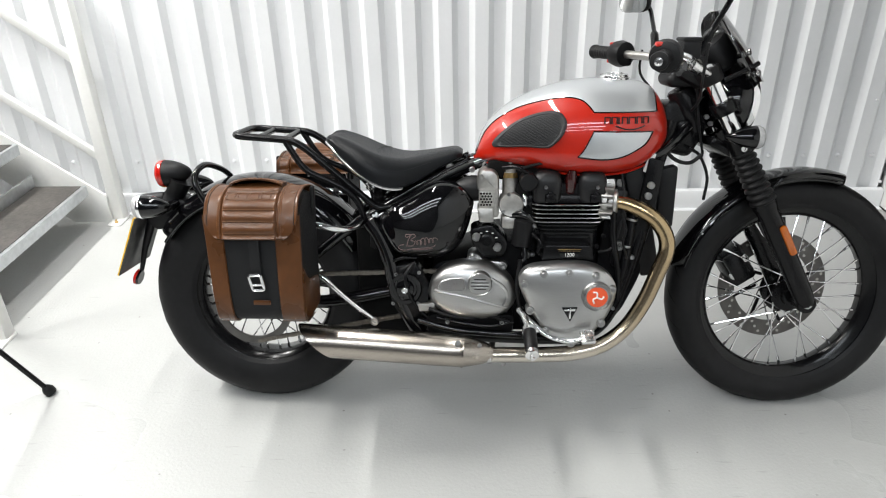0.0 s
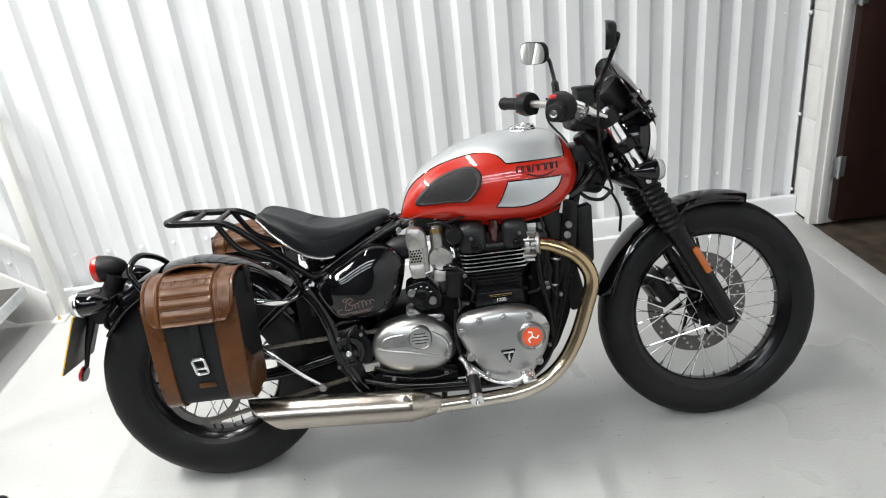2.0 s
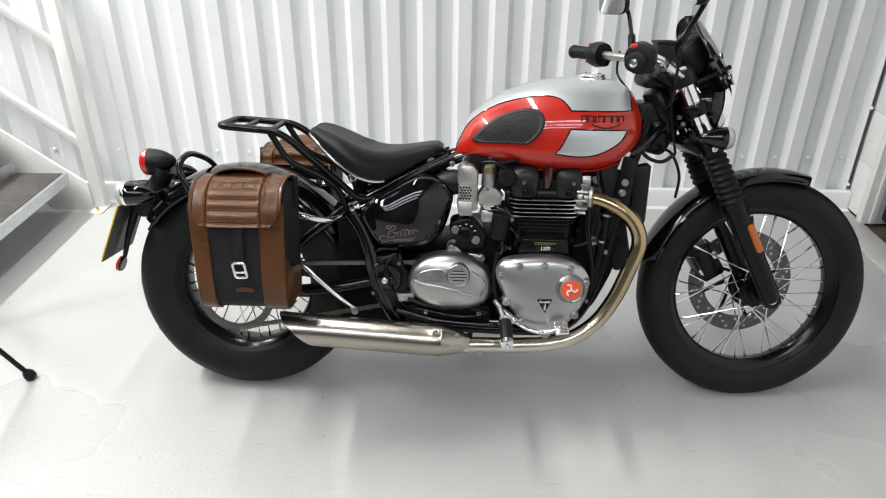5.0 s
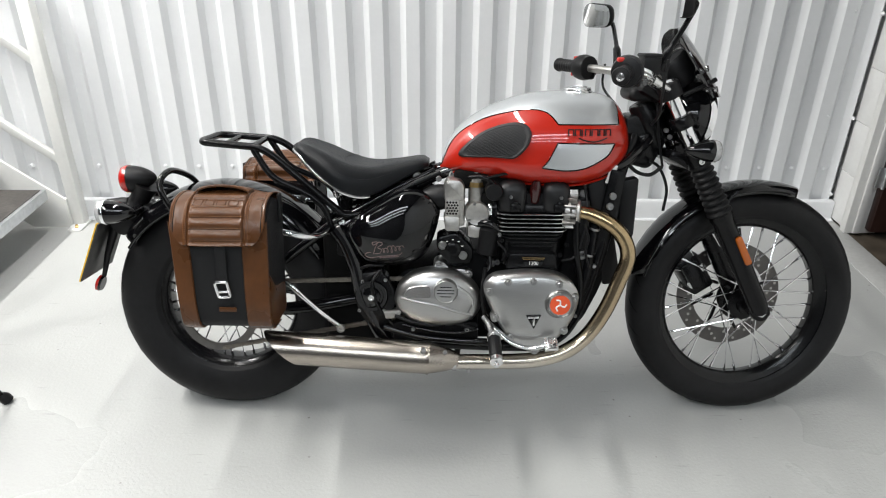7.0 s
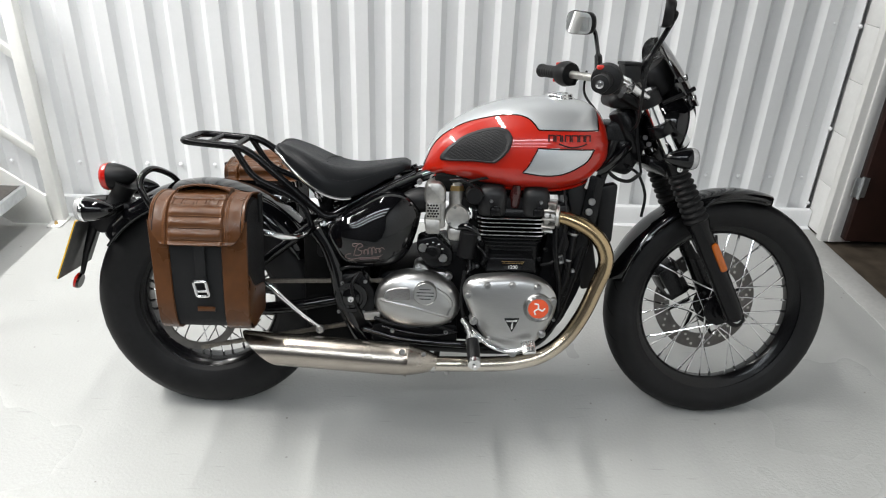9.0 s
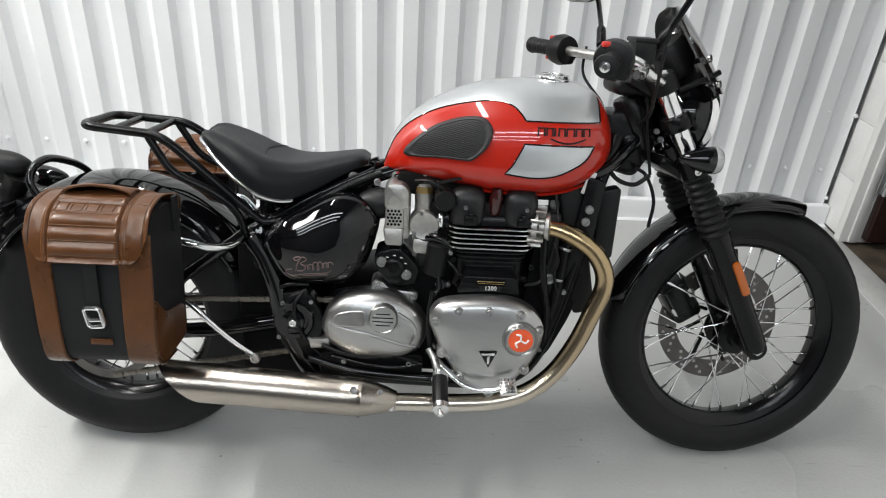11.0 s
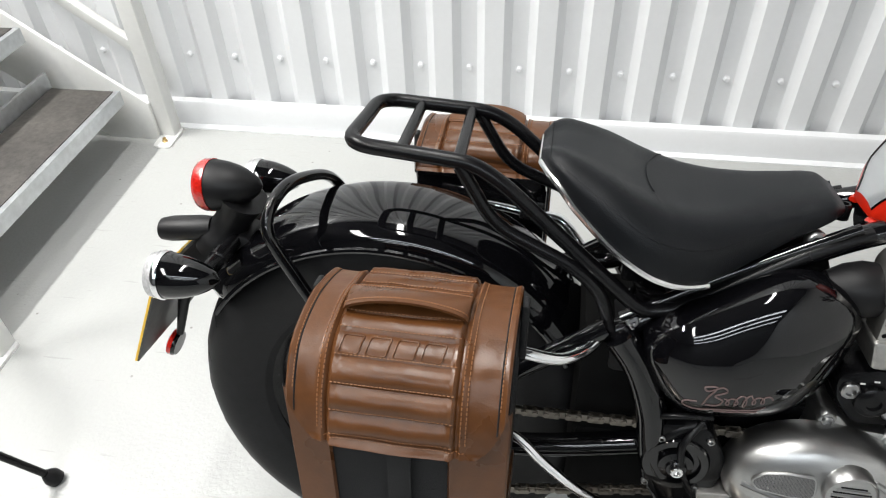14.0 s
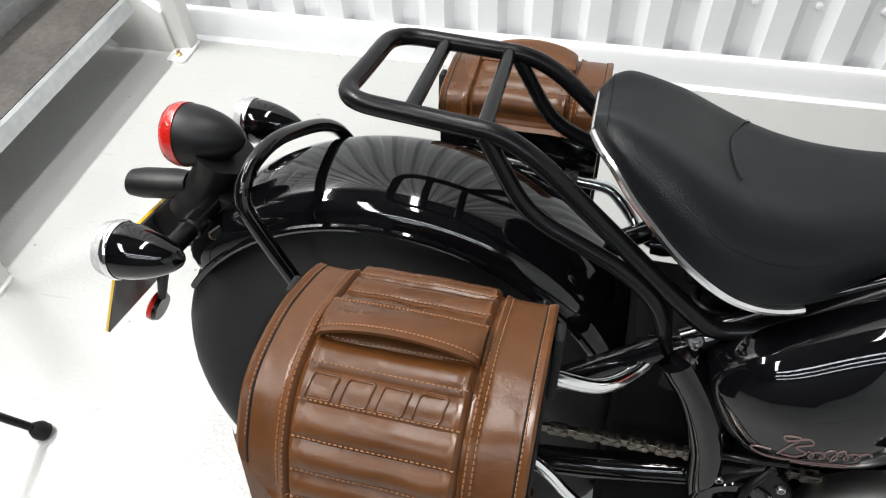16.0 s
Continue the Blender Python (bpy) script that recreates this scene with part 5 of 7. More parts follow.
        front.append(np.array(top[7]) + np.array((0, s * 0.0002, 0.0004)))
    shell(g, rows)
    part("handle", g, M["leather"], lid, "stitched leather carrying handle")
    g = Geo()
    for line in (back, front):
        for a, b in zip(line, line[1:]):
            tube(g, [a + (b - a) * 0.15, a + (b - a) * 0.75], 0.0008, 4)
    tagged(part("handle_stitching", g, M["stitch"], lid), kind="stuff")
    # dark cord let into the lid's bound ends
    for xx in (lx0 + 0.0085, lx1 - 0.0085):
        g = Geo()
        tube(g, [tuple(np.array(lid_at(xx, 0.004 + (total - 0.034) * k / 60)) + np.array((0, 0, -0.0002))) for k in range(61)], 0.0009, 5)
        part("edge_cord", g, M["nylon"], lid)
    # strap, buckle and leather patch on the outer face
    xm = 0.126
    g = Geo()
    box(g, (xm - 0.004, s * 0.3565, 0.535), (0.024, 0.003, 0.125), 0.001, m=Matrix.Rotation(radians(-2.5 * s), 4, "X"))
    part("strap", g, M["nylon"], bag)
    g = Geo()
    ol = bent([(xm - 0.020, 0.500), (xm + 0.008, 0.501), (xm + 0.015, 0.466), (xm - 0.012, 0.464)], 0.006, 4, closed=True)
    bk = [(q[0], s * 0.3625, q[1]) for q in ol]
    tube(g, bk, 0.0042, 8, closed=True, flatten=1.0)
    tube(g, [(xm - 0.016, s * 0.3625, 0.477), (xm + 0.012, s * 0.3625, 0.478)], 0.0036, 8)
    part("buckle", g, M["bright"], bag, "bright alloy buckle")
    g = Geo()
    box(g, (xm + 0.004, s * 0.3565, 0.432), (0.040, 0.003, 0.011), 0.001)
    part("patch", g, M["leather"], bag)
    # black stiff back against the bike, edged with pale piping
    g = Geo()
    box(g, (0.118, s * 0.1770, 0.510), (0.210, 0.006, 0.270), 0.003)
    part("back_board", g, M["gloss_black"], bag)
    g = Geo()
    tube(g, bent([(0.018, s * 0.1730, 0.638), (0.219, s * 0.1730, 0.638), (0.222, s * 0.1730, 0.615)], 0.012, 5), 0.0010, 6)
    part("piping", g, M["white_print"], bag)
    return bag


pannier(-1, "brown leather and black textile pannier hung beside the rear wheel")
pannier(1, "brown leather and black textile pannier on the bike's far side")

# ---- frame, engine and exhaust ----
def pipe(name, pts, r, mat, parent=None, label="", n=6, seg=14, kind="smooth", bend=0.03, place=None):
    g = Geo()
    tube(g, smooth(pts, n) if kind == "smooth" else bent(pts, bend, 6), r, seg)
    return part(name, g, M[mat], parent or bike, label, place)


frame_ob = pipe("frame", [(1.115, 0, 0.82), (1.00, 0, 0.72), (0.80, 0, 0.70), (0.62, 0, 0.70)], 0.022, "gloss_black", label="gloss black tubular steel frame")
for s in (-1, 1):
    pipe("seat_rail", [(0.318, s * 0.092, 0.548), (0.352, s * 0.088, 0.556), (0.47, s * 0.072, 0.626), (0.58, s * 0.054, 0.682), (0.66, s * 0.045, 0.712)], 0.0145, "gloss_black", frame_ob)
    pipe("rail_rib", [(0.345, s * 0.094, 0.574), (0.47, s * 0.078, 0.646), (0.60, s * 0.060, 0.708)], 0.0075, "gloss_black", frame_ob)
    pipe("down_tube", [(1.12, s * 0.03, 0.80), (1.075, s * 0.075, 0.68), (1.035, s * 0.10, 0.50), (0.985, s * 0.105, 0.33), (0.93, s * 0.105, 0.255), (0.84, s * 0.105, 0.235), (0.50, s * 0.105, 0.245)], 0.016, "satin_black", frame_ob)
    pipe("head_brace", [(1.16, s * 0.03, 0.79), (1.085, s * 0.085, 0.735), (0.98, s * 0.095, 0.700)], 0.013, "gloss_black", frame_ob)
    pipe("swing_stay", [(0.330, s * 0.108, 0.566), (0.24, s * 0.112, 0.50), (0.12, s * 0.115, 0.405), (REAR_X, s * 0.115, REAR_R)], 0.0135, "gloss_black", frame_ob)
    pipe("swing_arm", [(0.44, s * 0.085, 0.370), (0.25, s * 0.092, 0.335), (REAR_X, s * 0.095, REAR_R)], 0.017, "gloss_black", frame_ob)
    pipe("pivot_tube", [(0.345, s * 0.116, 0.562), (0.374, s * 0.120, 0.52), (0.398, s * 0.124, 0.455), (0.412, s * 0.126, 0.38), (0.446, s * 0.124, 0.30), (0.475, s * 0.12, 0.25)], 0.0205, "gloss_black", frame_ob)
    pipe("pivot_tube_inner", [(0.465, s * 0.13, 0.452), (0.425, s * 0.135, 0.43), (0.405, s * 0.135, 0.38), (0.420, s * 0.135, 0.33), (0.475, s * 0.13, 0.262)], 0.009, "satin_black", frame_ob)
    g = Geo()
    plate(g, bent([(0.395, 0.445), (0.47, 0.455), (0.505, 0.39), (0.485, 0.30), (0.42, 0.305), (0.398, 0.36)], 0.025, 5, closed=True), s * 0.10, s * 0.140, 0.006)
    pv = part("pivot_plate", g, M["satin_black"], frame_ob)
    g = Geo()
    lathe(g, [(0.044, -0.004), (0.044, 0.004), (0.041, 0.008), (0.032, 0.008), (0.030, 0.003), (0.024, 0.003), (0.022, 0.010), (0.014, 0.012), (0.0125, 0.016), (0.0, 0.017)], (0.438, s * 0.138, 0.386), (0, s, 0), 36)
    part("pivot_cap", g, M["gloss_black"], frame_ob)
    bolt(frame_ob, 0.438, s * 0.154, 0.386, 0.0085, 0.007, (0, s, 0), "bright")
    bolt(frame_ob, 0.555, s * 0.054, 0.689, 0.0125, 0.012, (0, s, 0), "chrome")
    bolt(frame_ob, 0.648, s * 0.052, 0.696, 0.0125, 0.012, (0, s, 0), "chrome")
    bolt(frame_ob, 0.990, s * 0.070, 0.656, 0.0135, 0.012, (0, s, 0), "chrome")
bolt(frame_ob, 0.596, -0.006, 0.695, 0.009, 0.02, (0, 0, 1), "satin_black")
# dark filler boxes, electrics and mounting gear between the wheel and the pivot
# added box, near black: puts shade into the gap behind the pannier
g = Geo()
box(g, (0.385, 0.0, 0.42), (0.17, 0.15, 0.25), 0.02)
part("inner_fender", g, M["shade_black"], frame_ob)
g = Geo()
box(g, (0.365, -0.040, 0.51), (0.055, 0.08, 0.075), 0.012)
part("fuse_box", g, M["matt_black"], frame_ob)
g = Geo()
lathe(g, [(0.012, -0.09), (0.022, -0.085), (0.022, 0.06), (0.028, 0.065), (0.028, 0.085), (0.012, 0.09)], (0.40, 0.0, 0.57), (0.25, 0, 1), 20)
shock = part("shock_absorber", g, M["satin_black"], bike)
g = Geo()
coil = []
for k in range(113):
    h, a = -0.07 + 0.02 * k / 16, 2 * math.pi * k / 16
    coil.append((0.40 + 0.25 * h + 0.031 * math.cos(a), 0.031 * math.sin(a), 0.57 + h))
tube(g, coil, 0.0045, 8)
part("spring", g, M["satin_black"], shock)
# air box as a plain block, near black to put shade under the seat
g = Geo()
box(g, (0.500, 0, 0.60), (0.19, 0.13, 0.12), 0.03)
part("air_box", g, M["shade_black"], bike)

# drive chain and sprockets
g = Geo()
lathe(g, [(0.085, -0.003), (0.105, -0.003), (0.105, 0.003), (0.085, 0.003), (0.085, -0.003)], (REAR_X, -0.0, REAR_R), (0, 1, 0), 48, caps=False)
sp = part("rear_sprocket", g, M["brake_disc"], bike, place=pose(0, -0.112, 0))
link_geo = Geo()
for s in (-1, 1):
    ol = [(0.0145 * k, 0) for k in (0, 1)]
    shape = bent([(-0.004, -0.0055), (0.0185, -0.0055), (0.0185, 0.0055), (-0.004, 0.0055)], 0.005, 4, closed=True)
    plate(link_geo, shape, s * 0.003, s * 0.0055, 0.0006)
for x in (0, 0.0145):
    lathe(link_geo, [(0.0042, -0.007), (0.0042, 0.007)], (x, 0, 0), (0, 1, 0), 10)
link_mesh = link_geo.mesh("chain_link", [M["chain_steel"]])
chain = pipe("chain", [(0.12, -0.112, 0.2398), (0.36, -0.112, 0.2868)], 0.002, "satin_black", label="steel drive chain")
for (xa, za), (xb, zb) in (((0.03, 0.410), (0.56, 0.427)), ((0.03, 0.222), (0.56, 0.326))):
    n = int(math.hypot(xb - xa, zb - za) / 0.0290)
    ang = math.degrees(math.atan2(zb - za, xb - xa))
    for k in range(n):
        for half in (0, 1):
            f = (k + 0.5 * half) / n
            thin = Matrix.Diagonal((1, 0.6 if half else 1, 0.94 if half else 1, 1))
            piece("chain_link", link_mesh, chain, pose(xa + (xb - xa) * f, -0.112, za + (zb - za) * f, 0, -ang, 0) @ thin)

# ---- side cover ----
def dome_y(outline, c, rim, height, power, x, z):
    """How far out a dome's skin is at (x, z)."""
    dx, dz = x - c[0], z - c[1]
    a = math.atan2(dz, dx)
    q = min(outline, key=lambda p: abs((math.atan2(p[1] - c[1], p[0] - c[0]) - a + math.pi) % (2 * math.pi) - math.pi))
    k = min(1.0, math.hypot(dx, dz) / math.hypot(q[0] - c[0], q[1] - c[1]))
    return rim + height * (1 - k ** power) ** (1 / power)



SIDE = [tuple(q) for q in smooth([(0.374, 0.562), (0.398, 0.597), (0.45, 0.629), (0.503, 0.659), (0.537, 0.668), (0.572, 0.663), (0.600, 0.649), (0.614, 0.626), (0.614, 0.603), (0.602, 0.554), (0.584, 0.512), (0.554, 0.481), (0.505, 0.468), (0.442, 0.470), (0.412, 0.484), (0.386, 0.522)], 5, closed=True)]
SIDE_MID = (0.50, 0.550)
SIDE_RIM, SIDE_RISE, SIDE_CURVE = 0.126, 0.048, 2.0
for s in (-1, 1):
    g = Geo()
    dome(g, SIDE, s * 0.10, s * SIDE_RIM, SIDE_RISE, 24, SIDE_CURVE, centre=SIDE_MID)
    g.v = [(x, y - s * 0.13 * max(0.0, x - 0.42), z - 0.045 * max(0.0, x - 0.42)) for x, y, z in g.v]
    sc = part("side_cover", g, M["gloss_black"], bike, "gloss black side cover with a grey script mark")
    # script mark drawn as a plain flowing stroke
    g = Geo()
    def skin(x, z):
        return (x, s * (abs(dome_y(SIDE, SIDE_MID, SIDE_RIM, SIDE_RISE, SIDE_CURVE, x, z)) + 0.0004), z)
    # one tall looped stroke, then a run of smaller ones, over a tapering flourish
    tall = smooth([(0.447, 0.508), (0.452, 0.526), (0.458, 0.541), (0.445, 0.539), (0.449, 0.533), (0.464, 0.542), (0.470, 0.536), (0.458, 0.527), (0.468, 0.521), (0.463, 0.511), (0.450, 0.509)], 6)
    tube(g, [skin(*q) for q in tall], 0.0011, 6)
    low = []
    for i in range(90):
        f = i / 89
        peak = 1.5 if 0.30 < f < 0.58 else 0.85
        low.append(skin(0.469 + 0.052 * f + 0.0040 * math.sin(f * 33), 0.519 + 0.009 * f + 0.0068 * peak * math.cos(f * 33)))
    tube(g, low, 0.0010, 6)
    under = smooth([(0.440, 0.512), (0.428, 0.508), (0.426, 0.500), (0.440, 0.496), (0.462, 0.502), (0.490, 0.505), (0.512, 0.508), (0.520, 0.514)], 6)
    tube(g, [skin(*q) for q in under], 0.0010, 6)
    tube(g, [skin(0.462 + 0.05 * i / 10, 0.4985 + 0.005 * i / 10) for i in range(11)], 0.0016, 6)
    g.v = [(x, y - s * 0.13 * max(0.0, x - 0.42), z - 0.045 * max(0.0, x - 0.42)) for x, y, z in g.v]
    part("script_mark", g, M["red_grey_print"], sc, "flowing grey script mark")

# ---- engine ----
g = Geo()
plate(g, bent([(0.50, 0.30), (0.50, 0.44), (0.60, 0.455), (0.66, 0.50), (0.74, 0.50), (0.78, 0.52), (0.93, 0.52), (0.985, 0.44), (0.965, 0.31), (0.88, 0.245), (0.60, 0.245)], 0.04, 5, closed=True), 0.165, -0.082, 0.012)
engine = part("engine", g, M["crankcase"], bike, "black parallel-twin engine with brushed alloy covers")
# cylinder block with fins
def rounded(x0, x1, y, r, n=6):
    return bent([(x0, -y), (x1, -y), (x1, y), (x0, y)], r, n, closed=True)
g = Geo()
shell(g, [[(q[0], q[1], z) for q in rounded(0.775, 0.935, 0.120, 0.03)] for z in (0.47, 0.64)])
cyl = part("cylinder_block", g, M["satin_black"], engine)
for k in range(13):
    z = 0.607 - 0.0108 * k
    g = Geo()
    tilt = 0.0
    grow = 0.0 if k < 5 else -0.006 - 0.0035 * (k - 5)
    lo = rounded(0.762 - grow * 1.3, 0.944 + grow, 0.139 + grow, 0.035)
    hi = [tuple(q) for q in inset(lo, 0.0012)]
    bright = k < 5
    shell(g, [[(q[0], q[1], zz) for q in ring] for zz, ring in ((z, hi), (z + 0.0008, lo), (z + 0.0032, lo), (z + 0.004, hi))], slot=0)
    part("cooling_fin", g, M["engine_black"] if not bright else M["satin_black"], cyl)
    if bright:
        g = Geo()
        edge = [(q[0], q[1], z + 0.002) for q in rounded(0.7612, 0.9448, 0.1398, 0.035)]
        tube(g, edge, 0.0022, 6, closed=True)
        part("polished_fin_edge", g, M["bright"], cyl)
# cylinder head and cam cover
g = Geo()
shell(g, [[(q[0], q[1], z) for q in rounded(0.77 + i, 0.94 - i, 0.130 - i, 0.03)] for z, i in ((0.610, 0.004), (0.614, 0.0), (0.628, 0.0), (0.634, 0.004))])
head = part("cylinder_head", g, M["satin_black"], engine)
g = Geo()
shell(g, [[(q[0], q[1], z) for q in rounded(0.80 + i, 0.915 - i, 0.122 - i, 0.02)] for z, i in ((0.620, 0.0), (0.655, 0.0), (0.662, 0.005))])
part("plug_well", g, M["crankcase"], head)
for xa, xb in ((0.764, 0.838), (0.876, 0.948)):
    g = Geo()
    shell(g, [[(q[0], q[1], z) for q in rounded(xa + i, xb - i, 0.139 - i, 0.026)] for z, i in ((0.614, 0.004), (0.622, 0.0), (0.668, 0.0), (0.682, 0.004), (0.691, 0.012), (0.695, 0.024))])
    part("cam_cover", g, M["engine_black"], head, "matt black cam cover")
    g = Geo()
    box(g, ((xa + xb) / 2 + 0.006, -0.140, 0.628), (0.028, 0.018, 0.022), 0.005)
    box(g, ((xa + xb) / 2 + 0.006, -0.148, 0.640), (0.013, 0.008, 0.010), 0.002)
    part("cover_lug", g, M["satin_black"], head)
g = Geo()
lathe(g, [(0.010, -0.03), (0.012, -0.012), (0.015, -0.006), (0.015, 0.028), (0.012, 0.040), (0.009, 0.050), (0.0, 0.052)], (0.858, -0.112, 0.646), (0.05, -0.2, 1), 18)
part("plug_cap", g, M["dark_red"], head, "dark red plug cap")
g = Geo()
plate(g, bent([(0.795, 0.510), (0.912, 0.510), (0.920, 0.47), (0.785, 0.47)], 0.008, 3, closed=True), -0.10, -0.158, 0.003)
part("block_base", g, M["satin_black"], engine)
g = Geo()
plate(g, [(0.826, 0.504), (0.886, 0.504), (0.877, 0.482), (0.835, 0.482)], -0.150, -0.1665, 0.001)
size_plate = part("size_plate", g, M["gloss_black"], engine, "small black plate with a gilt edge and the number 1200")
g = Geo()
tube(g, [(0.827, -0.1668, 0.503), (0.885, -0.1668, 0.503)], 0.0007, 5)
tube(g, [(0.829, -0.1668, 0.4985), (0.883, -0.1668, 0.4985)], 0.0005, 5)
part("gilt_line", g, M["brass"], size_plate)
txt = bpy.data.curves.new("number_text", "FONT")
txt.body, txt.size, txt.align_x, txt.extrude = "1200", 0.013, "CENTER", 0.0003
num = new("number_text", txt)
num.data.materials.append(M["white_print"])
num.parent = size_plate
num.matrix_basis = pose(0.856, -0.1672, 0.4845, 90, 0, 0)

# triangular timing cover
TRI = [tuple(q) for q in smooth([(0.728, 0.440), (0.745, 0.470), (0.790, 0.482), (0.880, 0.486), (0.935, 0.470), (0.968, 0.430), (0.962, 0.376), (0.932, 0.321), (0.890, 0.281), (0.862, 0.270), (0.835, 0.276), (0.798, 0.304), (0.760, 0.358), (0.738, 0.405)], 5, closed=True)]
g = Geo()
dome(g, TRI, -0.150, -0.182, 0.022, 12, 2.6)
tri_cover = part("timing_cover", g, M["brushed_alloy"], engine, "brushed alloy triangular engine cover", Matrix.Translation((0.002, -0.012, -0.012)))
for x, z in ((0.788, 0.461), (0.851, 0.464), (0.916, 0.458), (0.957, 0.424), (0.757, 0.366), (0.797, 0.313), (0.741, 0.436), (0.934, 0.334), (0.862, 0.278)):
    g = Geo()
    lathe(g, [(0.0115, 0.0), (0.0110, 0.030), (0.0095, 0.034), (0.0, 0.034)], (x, -0.165, z), (0, -1, 0), 16)
    part("bolt_boss", g, M["brushed_alloy"], tri_cover)
    bolt(tri_cover, x, -0.1985, z, 0.0068, 0.005, mat="chrome")
g = Geo()
lathe(g, [(0.0375, 0.0), (0.0375, 0.010), (0.0355, 0.0125), (0.0340, 0.0105), (0.0325, 0.0130), (0.0305, 0.0110), (0.0290, 0.0130), (0.0265, 0.0130), (0.0262, 0.0118), (0.0, 0.0118)], (0.919, -0.198, 0.409), (0, -1, 0), 48)
disc = part("round_cap", g, M["brushed_alloy"], tri_cover, "ringed alloy cap with an orange disc")
g = Geo()
lathe(g, [(0.0258, 0.0), (0.0258, 0.0015), (0.0, 0.0016)], (0.919, -0.2098, 0.409), (0, -1, 0), 40)
part("orange_disc", g, M["orange"], disc, "orange enamel disc with a white three-armed mark")
g = Geo()
for k in range(3):
    a = radians(90 + 120 * k)
    p0 = np.array((0.919, -0.2118, 0.409))
    p1 = p0 + 0.0125 * np.array((math.cos(a), 0, math.sin(a)))
    p2 = p1 + 0.0105 * np.array((math.cos(a + 1.5), 0, math.sin(a + 1.5)))
    tube(g, bent([p0, p1, p2], 0.004, 4), 0.0021, 6)
part("three_armed_mark", g, M["white_print"], disc)
for z in (0.438, 0.380):
    bolt(disc, 0.919, -0.2085, z, 0.0042, 0.004, mat="chrome")
g = Geo()
plate(g, bent([(0.834, 0.379), (0.874, 0.380), (0.856, 0.341)], 0.003, 3, closed=True), -0.19, -0.2065, 0.001)
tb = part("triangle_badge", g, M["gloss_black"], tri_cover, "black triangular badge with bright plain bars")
g = Geo()
box(g, (0.854, -0.2068, 0.373), (0.028, 0.0015, 0.006), 0.0004)
box(g, (0.855, -0.2068, 0.361), (0.005, 0.0015, 0.022), 0.0004)
part("plain_bars", g, M["bright"], tb)

# oval sprocket cover
OVAL = [tuple(q) for q in smooth([(0.497, 0.417), (0.512, 0.452), (0.548, 0.480), (0.600, 0.490), (0.66, 0.480), (0.704, 0.452), (0.724, 0.412), (0.716, 0.372), (0.685, 0.345), (0.63, 0.333), (0.565, 0.338), (0.52, 0.362), (0.500, 0.390)], 5, closed=True)]
g = Geo()
dome(g, OVAL, -0.140, -0.172, 0.034, 12, 2.2, centre=(0.61, 0.415))
oval = part("sprocket_cover", g, M["brushed_alloy"], engine, "brushed alloy oval sprocket cover", Matrix.Translation((0.002, 0.028, -0.028)))
g = Geo()
plate(g, bent([(0.590, 0.47), (0.600, 0.512), (0.622, 0.516), (0.640, 0.495), (0.690, 0.492), (0.700, 0.465)], 0.012, 4, closed=True), -0.08, -0.140, 0.005)
part("cover_lug", g, M["brushed_alloy"], oval, place=Matrix.Translation((0, 0, -0.012)))
g = Geo()
plate(g, bent([(0.648, 0.350), (0.70, 0.372), (0.706, 0.334), (0.690, 0.326)], 0.01, 4, closed=True), -0.14, -0.160, 0.004)
part("cover_foot", g, M["brushed_alloy"], oval)
for x, z in ((0.611, 0.505), (0.690, 0.481), (0.692, 0.335)):
    g = Geo()
    lathe(g, [(0.0125, 0), (0.0125, 0.010), (0.010, 0.013), (0, 0.013)], (x, -0.128, z - 0.012), (0, -1, 0), 16)
    part("bolt_boss", g, M["brushed_alloy"], oval)
    bolt(oval, x, -0.140, z - 0.012, 0.0075, 0.006, mat="chrome")
g = Geo()
lathe(g, [(0.0310, 0.0), (0.0310, 0.020), (0.0290, 0.0225), (0.0275, 0.0205), (0.0, 0.0212)], (0.631, -0.194, 0.443), (0, -1, 0), 40)
rd = part("round_cap", g, M["brushed_alloy"], oval, "round alloy cap with three slots")
g = Geo()
for dz, w in ((0.0085, 0.019), (0.0, 0.023), (-0.0085, 0.019)):
    box(g, (0.631, -0.2155, 0.443 + dz), (w * 2, 0.003, 0.0032), 0.0012)
part("raised_bar", g, M["brushed_alloy"], rd)
# black bars laid between the raised ones, slot shade put into colour
g = Geo()
for dz, w in ((0.0128, 0.015), (0.0043, 0.022), (-0.0043, 0.022), (-0.0128, 0.015)):
    box(g, (0.631, -0.2148, 0.443 + dz), (w * 2, 0.0016, 0.0022), 0.0004)
part("groove", g, M["matt_black"], rd)
g = Geo()
ins = [tuple(q) for q in bent([(0.523, 0.430), (0.534, 0.445), (0.560, 0.453), (0.592, 0.455), (0.594, 0.424), (0.566, 0.421), (0.530, 0.421)], 0.009, 4, closed=True)]
c_ = np.mean([np.array(q) for q in ins], axis=0)
shell(g, [[(c_[0] + (q[0] - c_[0]) * k, -abs(dome_y(OVAL, (0.61, 0.415), 0.172, 0.034, 2.2, c_[0] + (q[0] - c_[0]) * k, c_[1] + (q[1] - c_[1]) * k)) - 0.0045, c_[1] + (q[1] - c_[1]) * k) for q in ins] for k in (1.0, 0.7, 0.4, 0.05)], close_first=False)
mesh_in = part("mesh_inset", g, M["wire_mesh"], oval, "fine metal mesh inset")
g = Geo()
tube(g, [(q[0], -abs(dome_y(OVAL, (0.61, 0.415), 0.172, 0.034, 2.2, *q)) - 0.0025, q[1]) for q in ins], 0.0022, 8, closed=True)
part("inset_rim", g, M["brushed_alloy"], mesh_in)
